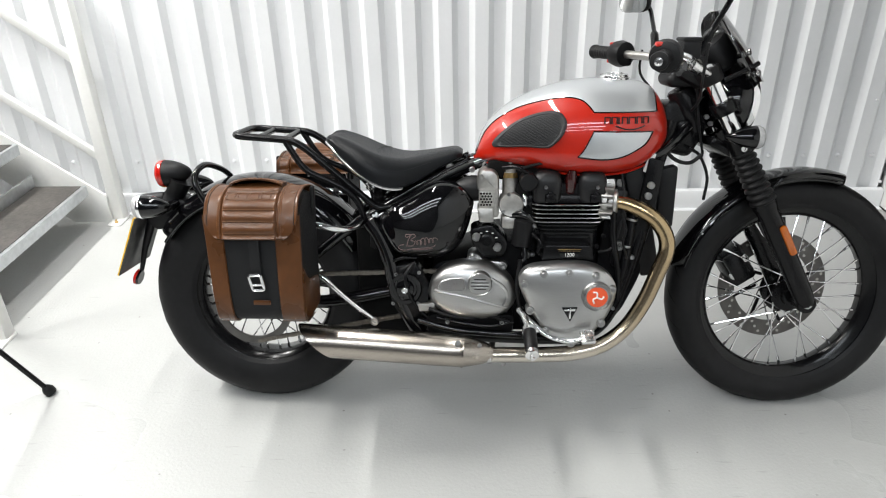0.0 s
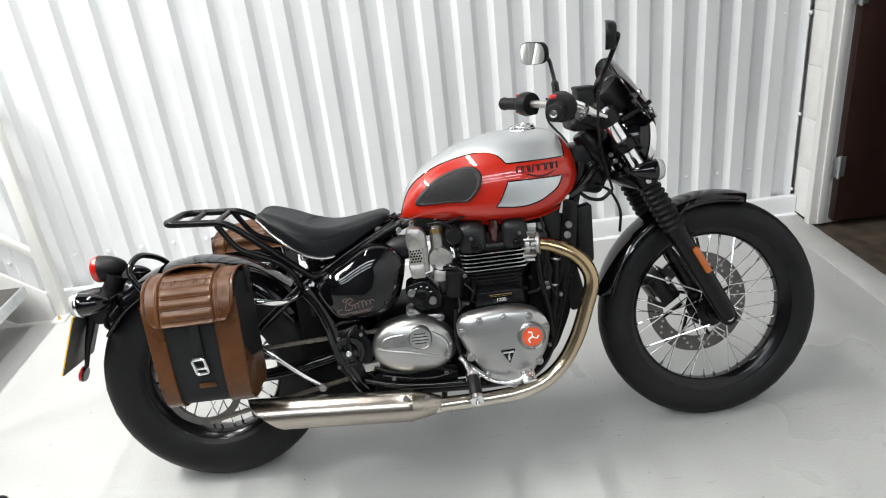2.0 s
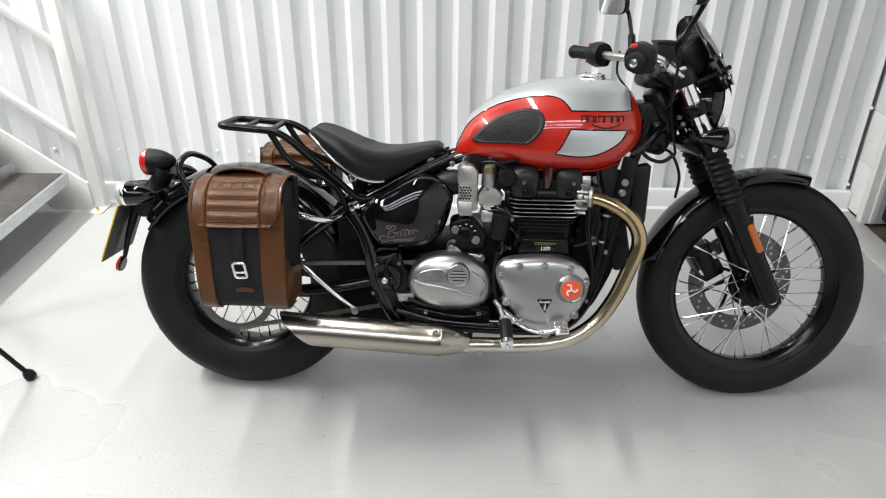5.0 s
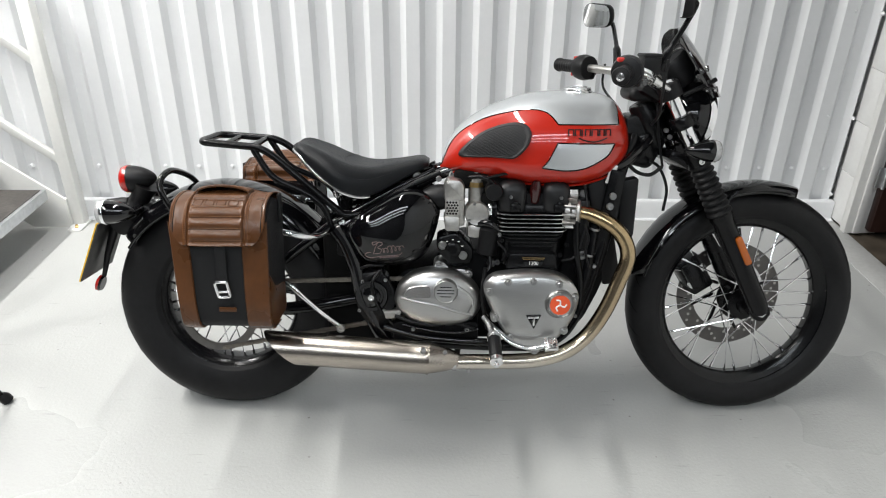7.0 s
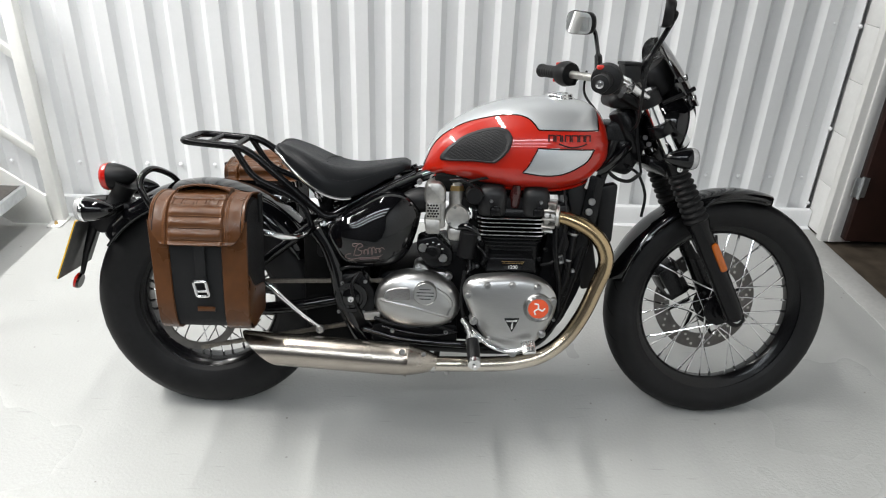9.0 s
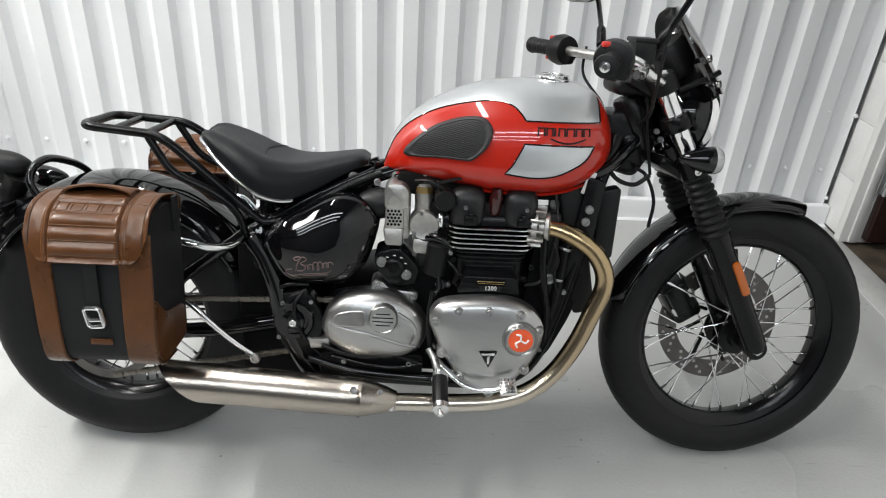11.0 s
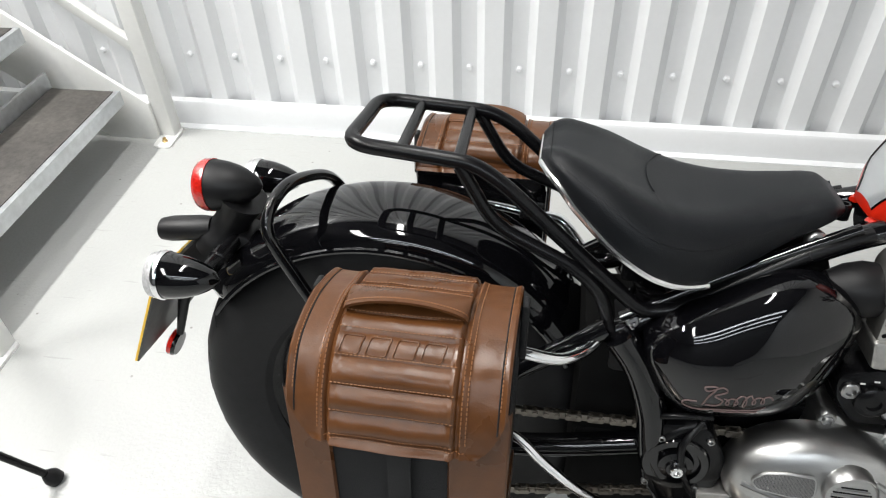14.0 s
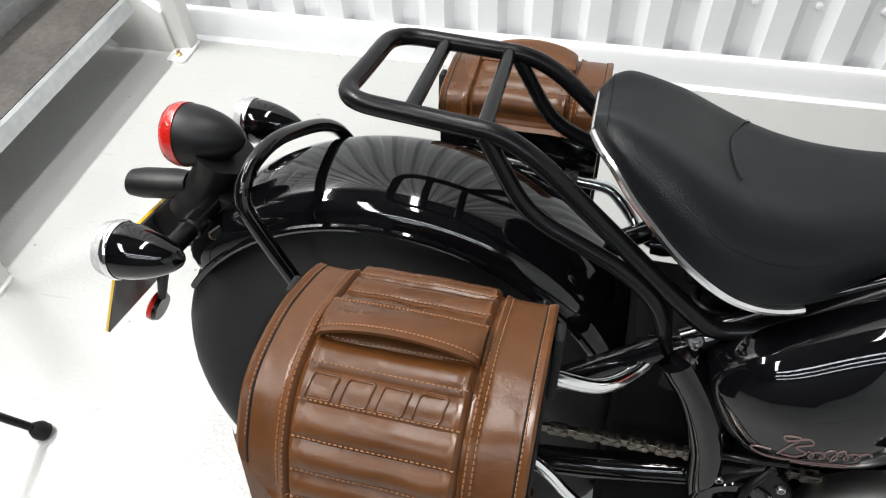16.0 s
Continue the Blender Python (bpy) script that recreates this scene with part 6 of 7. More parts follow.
for lane in (((0.515, 0.418), (0.56, 0.412), (0.61, 0.402), (0.66, 0.385), (0.70, 0.372)), ((0.66, 0.452), (0.69, 0.43), (0.70, 0.405), (0.69, 0.38))):
    g = Geo()
    tube(g, [(q[0], -abs(dome_y(OVAL, (0.61, 0.415), 0.172, 0.034, 2.2, *q)) + 0.0015, q[1]) for q in smooth(lane, 6)], 0.0045, 8)
    part("ridge", g, M["brushed_alloy"], oval)

# throttle bodies styled as carburettors
g = Geo()
plate(g, bent([(0.630, 0.600), (0.630, 0.700), (0.673, 0.700), (0.673, 0.600)], 0.010, 4, closed=True), -0.13, -0.172, 0.006)
plate(g, bent([(0.623, 0.664), (0.622, 0.700), (0.632, 0.715), (0.661, 0.715), (0.672, 0.700), (0.672, 0.664)], 0.011, 5, closed=True), -0.13, -0.190, 0.009)
plate(g, bent([(0.626, 0.622), (0.626, 0.670), (0.661, 0.670), (0.661, 0.622)], 0.003, 3, closed=True), -0.15, -0.1835, 0.003)
plate(g, bent([(0.628, 0.592), (0.622, 0.627), (0.662, 0.627), (0.660, 0.592)], 0.006, 4, closed=True), -0.13, -0.189, 0.004)
INNER = Matrix.Translation((0.007, 0.066, -0.026)) @ Matrix.Translation((0.672, -0.15, 0.65)) @ Matrix.Scale(1.10, 4) @ Matrix.Translation((-0.672, 0.15, -0.65))
cover = part("intake_cover", g, M["cast_alloy"], engine, "cast alloy intake cover with a drilled grille", INNER)
# black discs on the solid plate give the dark inside of the grille's holes
g = Geo()
for i in range(4):
    for j in range(5):
        lathe(g, [(0.0026, 0), (0.0026, 0.0015)], (0.6315 + 0.0068 * i + (0.0034 if j % 2 else 0), -0.1828, 0.6335 + 0.0066 * j), (0, -1, 0), 8)
part("grille_hole", g, M["shade_black"], cover)
g = Geo()
lathe(g, [(0.0185, -0.10), (0.0185, 0.020), (0.0205, 0.021), (0.0205, 0.034), (0.0185, 0.035), (0.0185, 0.044), (0.014, 0.048), (0.012, 0.050), (0.012, 0.056), (0.0, 0.057)], (0.699, -0.150, 0.672), (0.0, 0, 1), 28)
carb = part("throttle_body", g, M["cast_alloy"], engine, "cast alloy carburettor-style throttle body", INNER)
g = Geo()
lathe(g, [(0.0212, 0.021), (0.0212, 0.033)], (0.699, -0.150, 0.672), (0, 0, 1), 28, caps=False)
part("brass_ring", g, M["brass"], carb, "brass ring")
g = Geo()
lathe(g, [(0.0285, 0.0), (0.0285, 0.045), (0.0265, 0.048), (0.0245, 0.047), (0.0, 0.0475)], (0.701, -0.135, 0.633), (0, -1, 0), 36)
part("float_cover", g, M["cast_alloy"], carb)
g = Geo()
box(g, (0.700, -0.152, 0.590), (0.044, 0.055, 0.034), 0.010)
part("float_bowl", g, M["cast_alloy"], carb)
for dx, dz in ((-0.006, 0.024), (0.022, -0.012), (-0.018, -0.016)):
    bolt(carb, 0.701 + dx, -0.180, 0.633 + dz, 0.0045, 0.005, mat="chrome")
g = Geo()
lathe(g, [(0.026, 0.0), (0.026, 0.018), (0.030, 0.020), (0.030, 0.026), (0.024, 0.028), (0.022, 0.05)], (0.722, -0.150, 0.640), (1, 0, 0.05), 24)
part("intake_clamp", g, M["satin_black"], carb)
g = Geo()
lathe(g, [(0.0285, 0.0), (0.0295, 0.002), (0.0295, 0.006), (0.0285, 0.008)], (0.728, -0.150, 0.640), (1, 0, 0.05), 24, caps=False)
part("hose_clip", g, M["chrome"], carb)
g = Geo()
lathe(g, [(0.020, -0.03), (0.030, -0.01), (0.034, 0.01), (0.032, 0.03), (0.028, 0.05)], (0.602, -0.080, 0.640), (1, 0, 0.05), 24)
part("intake_duct", g, M["matt_black"], engine)

# ignition lock block, starter motor, small fittings behind the barrels
g = Geo()
plate(g, bent([(0.605, 0.575), (0.66, 0.590), (0.705, 0.545), (0.70, 0.505), (0.64, 0.50), (0.61, 0.54)], 0.015, 4, closed=True), -0.09, -0.165, 0.006)
lk = part("lock_bracket", g, M["satin_black"], engine, "", Matrix.Translation((0, 0.050, -0.036)))
g = Geo()
lathe(g, [(0.021, 0), (0.021, 0.010), (0.017, 0.013), (0.009, 0.013), (0.0085, 0.010), (0, 0.010)], (0.650, -0.165, 0.545), (0, -1, 0), 24)
part("ignition_lock", g, M["satin_black"], lk)
for k in range(5):
    g = Geo()
    a = radians(20 + 35 * k)
    box(g, (0.650 + 0.026 * math.cos(a), -0.1655, 0.545 + 0.026 * math.sin(a)), (0.006, 0.001, 0.002), 0)
    part("plain_bar", g, M["white_print"], lk)
for x, z in ((0.623, 0.556), (0.677, 0.529)):
    bolt(lk, x, -0.164, z, 0.0115, 0.008, mat="chrome")
g = Geo()
lathe(g, [(0.018, -0.04), (0.026, -0.035), (0.026, 0.03), (0.018, 0.035)], (0.742, -0.115, 0.535), (0.1, 0, 1), 24)
part("starter_motor", g, M["matt_black"], engine)
g = Geo()
tube(g, smooth([(0.745, -0.13, 0.50), (0.747, -0.14, 0.47), (0.735, -0.145, 0.455)], 5), 0.007, 10)
part("starter_cable", g, M["satin_black"], engine)
bolt(engine, 0.752, -0.098, 0.470, 0.012, 0.012, mat="chrome")
bolt(engine, 0.768, -0.098, 0.472, 0.007, 0.016, mat="chrome")
bolt(engine, 0.985, -0.118, 0.502, 0.0135, 0.014, mat="chrome")
pipe("breather_hose", [(0.70, -0.10, 0.575), (0.74, -0.12, 0.58), (0.77, -0.12, 0.56)], 0.011, "gloss_black", engine)
pipe("coolant_hose", [(1.02, -0.11, 0.60), (1.01, -0.12, 0.52), (1.00, -0.125, 0.44), (0.985, -0.12, 0.38)], 0.0125, "satin_black", engine)
pipe("wiring_loom", [(0.46, -0.135, 0.455), (0.44, -0.15, 0.42), (0.455, -0.15, 0.36), (0.49, -0.14, 0.31), (0.53, -0.14, 0.28)], 0.0045, "satin_black", engine)
pipe("wiring_loom", [(0.395, -0.13, 0.45), (0.43, -0.145, 0.47), (0.47, -0.14, 0.47)], 0.004, "satin_black", engine)
g = Geo()
plate(g, bent([(0.495, 0.315), (0.60, 0.33), (0.64, 0.315), (0.72, 0.32), (0.72, 0.265), (0.495, 0.265)], 0.012, 3, closed=True), -0.08, -0.150, 0.004)
part("engine_plate", g, M["crankcase"], engine)
g = Geo()
plate(g, bent([(0.470, 0.345), (0.515, 0.350), (0.515, 0.328), (0.475, 0.325)], 0.004, 3, closed=True), -0.12, -0.150, 0.002)
part("alloy_tag", g, M["cast_alloy"], engine)

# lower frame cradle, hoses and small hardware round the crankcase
# added block, near black: shade above the silencer put into its colour
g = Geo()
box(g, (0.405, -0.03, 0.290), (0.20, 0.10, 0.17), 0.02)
part("swing_arm_brace", g, M["shade_black"], frame_ob)
pipe("cradle_tube", [(0.47, -0.142, 0.300), (0.56, -0.150, 0.278), (0.66, -0.152, 0.268), (0.78, -0.150, 0.262)], 0.0095, "gloss_black", frame_ob)
pipe("overflow_hose", [(0.50, -0.152, 0.335), (0.545, -0.160, 0.322), (0.60, -0.158, 0.312), (0.655, -0.156, 0.318), (0.71, -0.152, 0.300)], 0.0048, "matt_black", engine)
pipe("overflow_hose", [(0.735, -0.150, 0.47), (0.728, -0.158, 0.40), (0.735, -0.156, 0.345), (0.745, -0.150, 0.30)], 0.0055, "matt_black", engine)
pipe("brake_hose", [(0.72, -0.150, 0.30), (0.66, -0.160, 0.292), (0.60, -0.158, 0.296), (0.52, -0.150, 0.31)], 0.0042, "gloss_black", engine)
for x, z, r in ((0.655, 0.322, 0.0075), (0.577, 0.318, 0.006), (0.722, 0.352, 0.007), (0.548, 0.300, 0.006), (0.742, 0.318, 0.0075), (0.690, 0.300, 0.006)):
    bolt(engine, x, -0.150 if x < 0.72 else -0.098, z, r, 0.010, mat="steel")
for x, z in ((0.415, 0.425), (0.470, 0.345), (0.405, 0.345), (0.475, 0.43)):
    bolt(frame_ob, x, -0.138, z, 0.005, 0.006, mat="steel")
# black plates and hoses between the barrels and the down tubes
g = Geo()
box(g, (0.985, -0.085, 0.545), (0.03, 0.08, 0.20), 0.006)
part("side_plate", g, M["matt_black"], engine)
pipe("coolant_pipe", [(0.965, -0.13, 0.60), (0.968, -0.138, 0.52), (0.985, -0.135, 0.43), (0.99, -0.128, 0.36)], 0.0085, "satin_black", engine)
g = Geo()
lathe(g, [(0.020, -0.03), (0.022, -0.027), (0.022, 0.027), (0.020, 0.03)], (0.752, -0.12, 0.668), (0, -1, 0), 24)
part("breather_valve", g, M["matt_black"], engine)
for x, z in ((0.790, 0.508), (0.925, 0.508), (0.775, 0.545), (0.940, 0.535)):
    bolt(engine, x, -0.150, z, 0.006, 0.008, mat="satin_black")

g = Geo()
plate(g, bent([(0.955, 0.60), (1.062, 0.59), (1.072, 0.50), (1.045, 0.40), (1.005, 0.31), (0.95, 0.26), (0.93, 0.40)], 0.02, 4, closed=True), 0.06, -0.098, 0.006)
part("front_engine_plate", g, M["crankcase"], engine)

# added dark blocks that close the lit gaps under the tank and behind the intakes
g = Geo()
box(g, (0.83, 0.0, 0.690), (0.36, 0.20, 0.05), 0.015)
part("under_tank_tray", g, M["shade_black"], frame_ob)
g = Geo()
box(g, (0.745, 0.0, 0.60), (0.05, 0.22, 0.12), 0.015)
part("intake_tray", g, M["shade_black"], frame_ob)

# radiator in front of the barrels
g = Geo()
box(g, (1.045, 0, 0.56), (0.05, 0.20, 0.30), 0.008, m=Matrix.Rotation(radians(-12), 4, "Y"))
radiator = part("radiator", g, M["matt_black"], bike, "slim black radiator behind the front wheel")
g = Geo()
plate(g, bent([(1.050, 0.725), (1.088, 0.715), (1.075, 0.60), (1.038, 0.43), (1.010, 0.44), (1.03, 0.60)], 0.01, 3, closed=True), -0.09, -0.112, 0.004)
part("radiator_side", g, M["satin_black"], radiator)
g = Geo()
plate(g, bent([(1.085, 0.69), (1.128, 0.70), (1.125, 0.54), (1.082, 0.53)], 0.01, 3, closed=True), -0.055, -0.09, 0.004)
part("rectifier", g, M["matt_black"], radiator)
for z in (0.655, 0.628):
    bolt(radiator, 1.052 + 0.2 * (z - 0.628), -0.112, z, 0.0095, 0.008, mat="chrome")
g = Geo()
box(g, (1.052, -0.105, 0.71), (0.016, 0.004, 0.05), 0.001, m=Matrix.Rotation(radians(18), 4, "Y"))
part("warning_label", g, M["white_print"], radiator)

# ---- exhaust ----
LIFT = 0.014
HEADER = [(0.940, -0.105, 0.612), (0.985, -0.118, 0.612), (1.025, -0.130, 0.600), (1.066, -0.140, 0.574), (1.093, -0.147, 0.534), (1.099, -0.150, 0.488), (1.080, -0.153, 0.428), (1.050, -0.157, 0.347), (1.008, -0.163, 0.280), (0.955, -0.172, 0.238), (0.897, -0.18, 0.219), (0.824, -0.187, 0.212), (0.654, -0.196, 0.212)]
path = smooth([(x, y, z + LIFT * min(1.0, max(0.0, (0.60 - z) / 0.25))) for x, y, z in HEADER], 8)
g = Geo()
tube(g, path, 0.0200, 20)
exhaust = part("exhaust", g, M["heat_tint"], bike, "brushed stainless exhaust, heat-tinted gold at the header")
g = Geo()
lathe(g, [(0.027, 0.0), (0.033, 0.004), (0.033, 0.016), (0.026, 0.020), (0.025, 0.030), (0.031, 0.032), (0.031, 0.040), (0.024, 0.042)], (0.938, -0.107, 0.613), (1, -0.25, 0.0), 28)
flange = part("exhaust_flange", g, M["cast_alloy"], exhaust, "finned alloy exhaust clamp")
for k in range(12):
    a = 2 * math.pi * k / 12
    g = Geo()
    box(g, (0, 0, 0.037), (0.034, 0.0055, 0.018), 0.0018)
    part("clamp_fin", g, M["cast_alloy"], flange, place=Matrix.Translation((0.952, -0.110, 0.613)) @ Matrix.Rotation(radians(-14), 4, "Z") @ Matrix.Rotation(a, 4, "X"))
g = Geo()
def muf(x):
    return Vector((x, -0.197 - 0.004 * (0.65 - x), 0.2215 + LIFT + 0.066 * (0.60 - x)))
# tailored silencer: cone, shell and slash-cut end
ax = (muf(0.2) - muf(0.6)).normalized()
lathe(g, [(0.0205, -0.012), (0.0235, -0.002), (0.0275, 0.008), (0.0320, 0.024), (0.0385, 0.052), (0.0412, 0.068)], muf(0.655), ax, 36, caps=False)
part("silencer_cone", g, M["brushed"], exhaust)
g = Geo()
seg = 40
rings = []
u_, v_, w_ = frame_of(ax)
up = Vector((0, 0, 1))
for k, d in enumerate([0.064, 0.070, 0.073, 0.12, 0.2, 0.3, 0.38]):
    c = muf(0.655) + ax * d
    r = 0.0425 if k not in (0, 2) else (0.0442 if k == 0 else 0.0414)
    ring = []
    for j in range(seg):
        a = 2 * math.pi * j / seg
        p = c + (u_ * math.cos(a) + v_ * math.sin(a)) * r
        ring.append(tuple(p))
    rings.append(ring)
for r, depth in ((0.0425, 0.0), (0.0405, 0.0), (0.0395, -0.10)):
    c = muf(0.655) + ax * (0.445 + depth)
    ring = []
    for j in range(seg):
        a = 2 * math.pi * j / seg
        d = (u_ * math.cos(a) + v_ * math.sin(a)) * r
        ring.append(tuple(c + d + ax * (d.z * 1.15)))
    rings.append(ring)
shell(g, rings, close_first=False, close_last=True)
part("silencer", g, M["brushed"], exhaust, "slash-cut brushed stainless silencer")
# black disc that puts the shade of the bore into colour
g = Geo()
c = muf(0.655) + ax * 0.36
lathe(g, [(0.0385, 0.0), (0.0, 0.001)], tuple(c), ax, 24)
part("silencer_core", g, M["shade_black"], exhaust)
bolt(exhaust, 0.577, -0.228, 0.255 + LIFT, 0.008, 0.012, (0.2, -0.75, 0.6), "chrome")
bolt(exhaust, 0.632, -0.213, 0.244 + LIFT, 0.006, 0.008, (0.2, -0.75, 0.6), "chrome")
bolt(exhaust, 0.695, -0.19, 0.191 + LIFT, 0.006, 0.010, (0, -0.2, -1), "chrome")
g = Geo()
lathe(g, [(0.0222, -0.006), (0.0232, -0.004), (0.0232, 0.004), (0.0222, 0.006)], (0.657, -0.196, 0.212 + LIFT), (1, 0, 0), 28, caps=False)
part("pipe_clamp", g, M["steel"], exhaust)

# ---- footpegs and brake pedal ----
g = Geo()
tube(g, [(0.735, -0.165, 0.338), (0.745, -0.19, 0.330), (0.752, -0.215, 0.318), (0.755, -0.23, 0.312)], [0.010, 0.009, 0.009, 0.011], 12)
hanger = part("peg_hanger", g, M["bright"], bike, "polished footpeg hanger")
g = Geo()
lathe(g, [(0.012, -0.002), (0.0155, 0.0), (0.0165, 0.006), (0.0165, 0.070), (0.0155, 0.074)], (0.757, -0.226, 0.309), (0.03, -0.85, -0.34), 24)
part("peg_rubber", g, M["matt_black"], hanger, "black rubber footpeg sleeve")
g = Geo()
lathe(g, [(0.0165, 0.074), (0.0165, 0.086), (0.012, 0.089), (0.006, 0.089), (0.0055, 0.100), (0.0, 0.101)], (0.757, -0.226, 0.309), (0.03, -0.85, -0.34), 24)
part("peg_end", g, M["bright"], hanger)
g = Geo()
lathe(g, [(0.0178, -0.004), (0.0178, 0.008)], (0.757, -0.226, 0.309), (0.03, -0.85, -0.34), 24)
part("peg_collar", g, M["bright"], hanger)
g = Geo()
tube(g, smooth([(0.742, -0.185, 0.335), (0.768, -0.205, 0.318), (0.800, -0.222, 0.296), (0.835, -0.232, 0.286), (0.865, -0.238, 0.287), (0.888, -0.240, 0.296)], 6), 0.0075, 12, flatten=0.8)
pedal = part("brake_pedal", g, M["bright"], bike, "polished brake pedal with a ridged pad")
g = Geo()
box(g, (0.900, -0.240, 0.2985), (0.036, 0.040, 0.012), 0.004, m=Matrix.Rotation(radians(-6), 4, "Y") @ Matrix.Rotation(radians(28), 4, "X"))
for i in range(4):
    for j in range(4):
        p = Matrix.Translation((0.900, -0.240, 0.2985)) @ Matrix.Rotation(radians(-6), 4, "Y") @ Matrix.Rotation(radians(28), 4, "X") @ Vector((-0.0125 + 0.0083 * i, -0.0135 + 0.009 * j, 0.006))
        lathe(g, [(0.0034, -0.001), (0.0022, 0.0025), (0.0, 0.0026)], tuple(p), (0, -0.45, 0.88), 5)
part("pedal_pad", g, M["bright"], pedal)
# side stand on the far side
g = Geo()
tube(g, smooth([(0.70, 0.16, 0.24), (0.68, 0.205, 0.13), (0.665, 0.252, 0.012)], 4), 0.0105, 10)
box(g, (0.662, 0.272, 0.010), (0.06, 0.035, 0.008), 0.003, m=Matrix.Rotation(radians(8.5), 4, "X"))
part("side_stand", g, M["satin_black"], bike)


# small hardware that catches the light: clips, clamps, caps and hoses
for x, y, z, r in ((0.612, -0.140, 0.700, 0.0075), (0.735, -0.130, 0.700, 0.006), (0.795, -0.139, 0.655, 0.0045), (0.922, -0.139, 0.655, 0.0045), (0.768, -0.150, 0.560, 0.005), (0.972, -0.112, 0.640, 0.006),
                   (1.020, -0.118, 0.470, 0.006), (0.998, -0.118, 0.400, 0.005), (0.980, -0.118, 0.330, 0.005)):
    bolt(engine, x, y, z, r, 0.009)
pipe("throttle_cable", [(0.735, -0.150, 0.705), (0.790, -0.120, 0.712), (0.86, -0.08, 0.706), (0.98, -0.07, 0.700)], 0.0036, "matt_black", engine)
pipe("fuel_hose", [(0.690, -0.120, 0.700), (0.720, -0.140, 0.705), (0.748, -0.140, 0.690), (0.755, -0.125, 0.660)], 0.0055, "satin_black", engine)
pipe("clutch_cable", [(0.985, -0.10, 0.690), (0.992, -0.128, 0.62), (0.982, -0.135, 0.55), (0.965, -0.140, 0.50), (0.930, -0.145, 0.49)], 0.0036, "matt_black", engine)
pipe("sensor_lead", [(0.985, -0.135, 0.585), (0.998, -0.140, 0.55), (0.992, -0.140, 0.515), (1.005, -0.135, 0.47)], 0.0030, "matt_black", engine)
pipe("starter_lead", [(0.765, -0.135, 0.535), (0.785, -0.150, 0.515), (0.778, -0.152, 0.49)], 0.0045, "satin_black", engine)
for z in (0.57, 0.50, 0.43):
    g = Geo()
    lathe(g, [(0.0138, -0.003), (0.0145, -0.002), (0.0145, 0.002), (0.0138, 0.003)], (1.005 + (z - 0.5) * 0.14, -0.121, z), (0.15, 0, 1), 18, caps=False)
    part("hose_clip", g, M["bolt_steel"], engine)
# shock body, reservoir cap and spring seat seen through the gap under the seat
g = Geo()
lathe(g, [(0.016, 0.0), (0.018, 0.004), (0.018, 0.014), (0.012, 0.018), (0.0, 0.019)], (0.345, -0.035, 0.628), (0.1, 0, 1), 20)
part("reservoir_cap", g, M["bright"], bike, "small bright reservoir cap")

# ---- front of the motorcycle, all turned with the steering ----
def fork_point(z, y=0.0):
    """A point on the fork's line at height z."""
    return (1.185 + (0.91 - z) * 0.521, y, z)


def turned(name, geo, mat, label="", parent=None, place=None):
    if parent is None:
        return part(name, geo, M[mat], bike, label, place or TURNED)
    return part(name, geo, M[mat], parent, label)


FA = Vector(fork_point(0.0)) - Vector(fork_point(1.0))
FA.normalize()
FORK_Y = 0.076
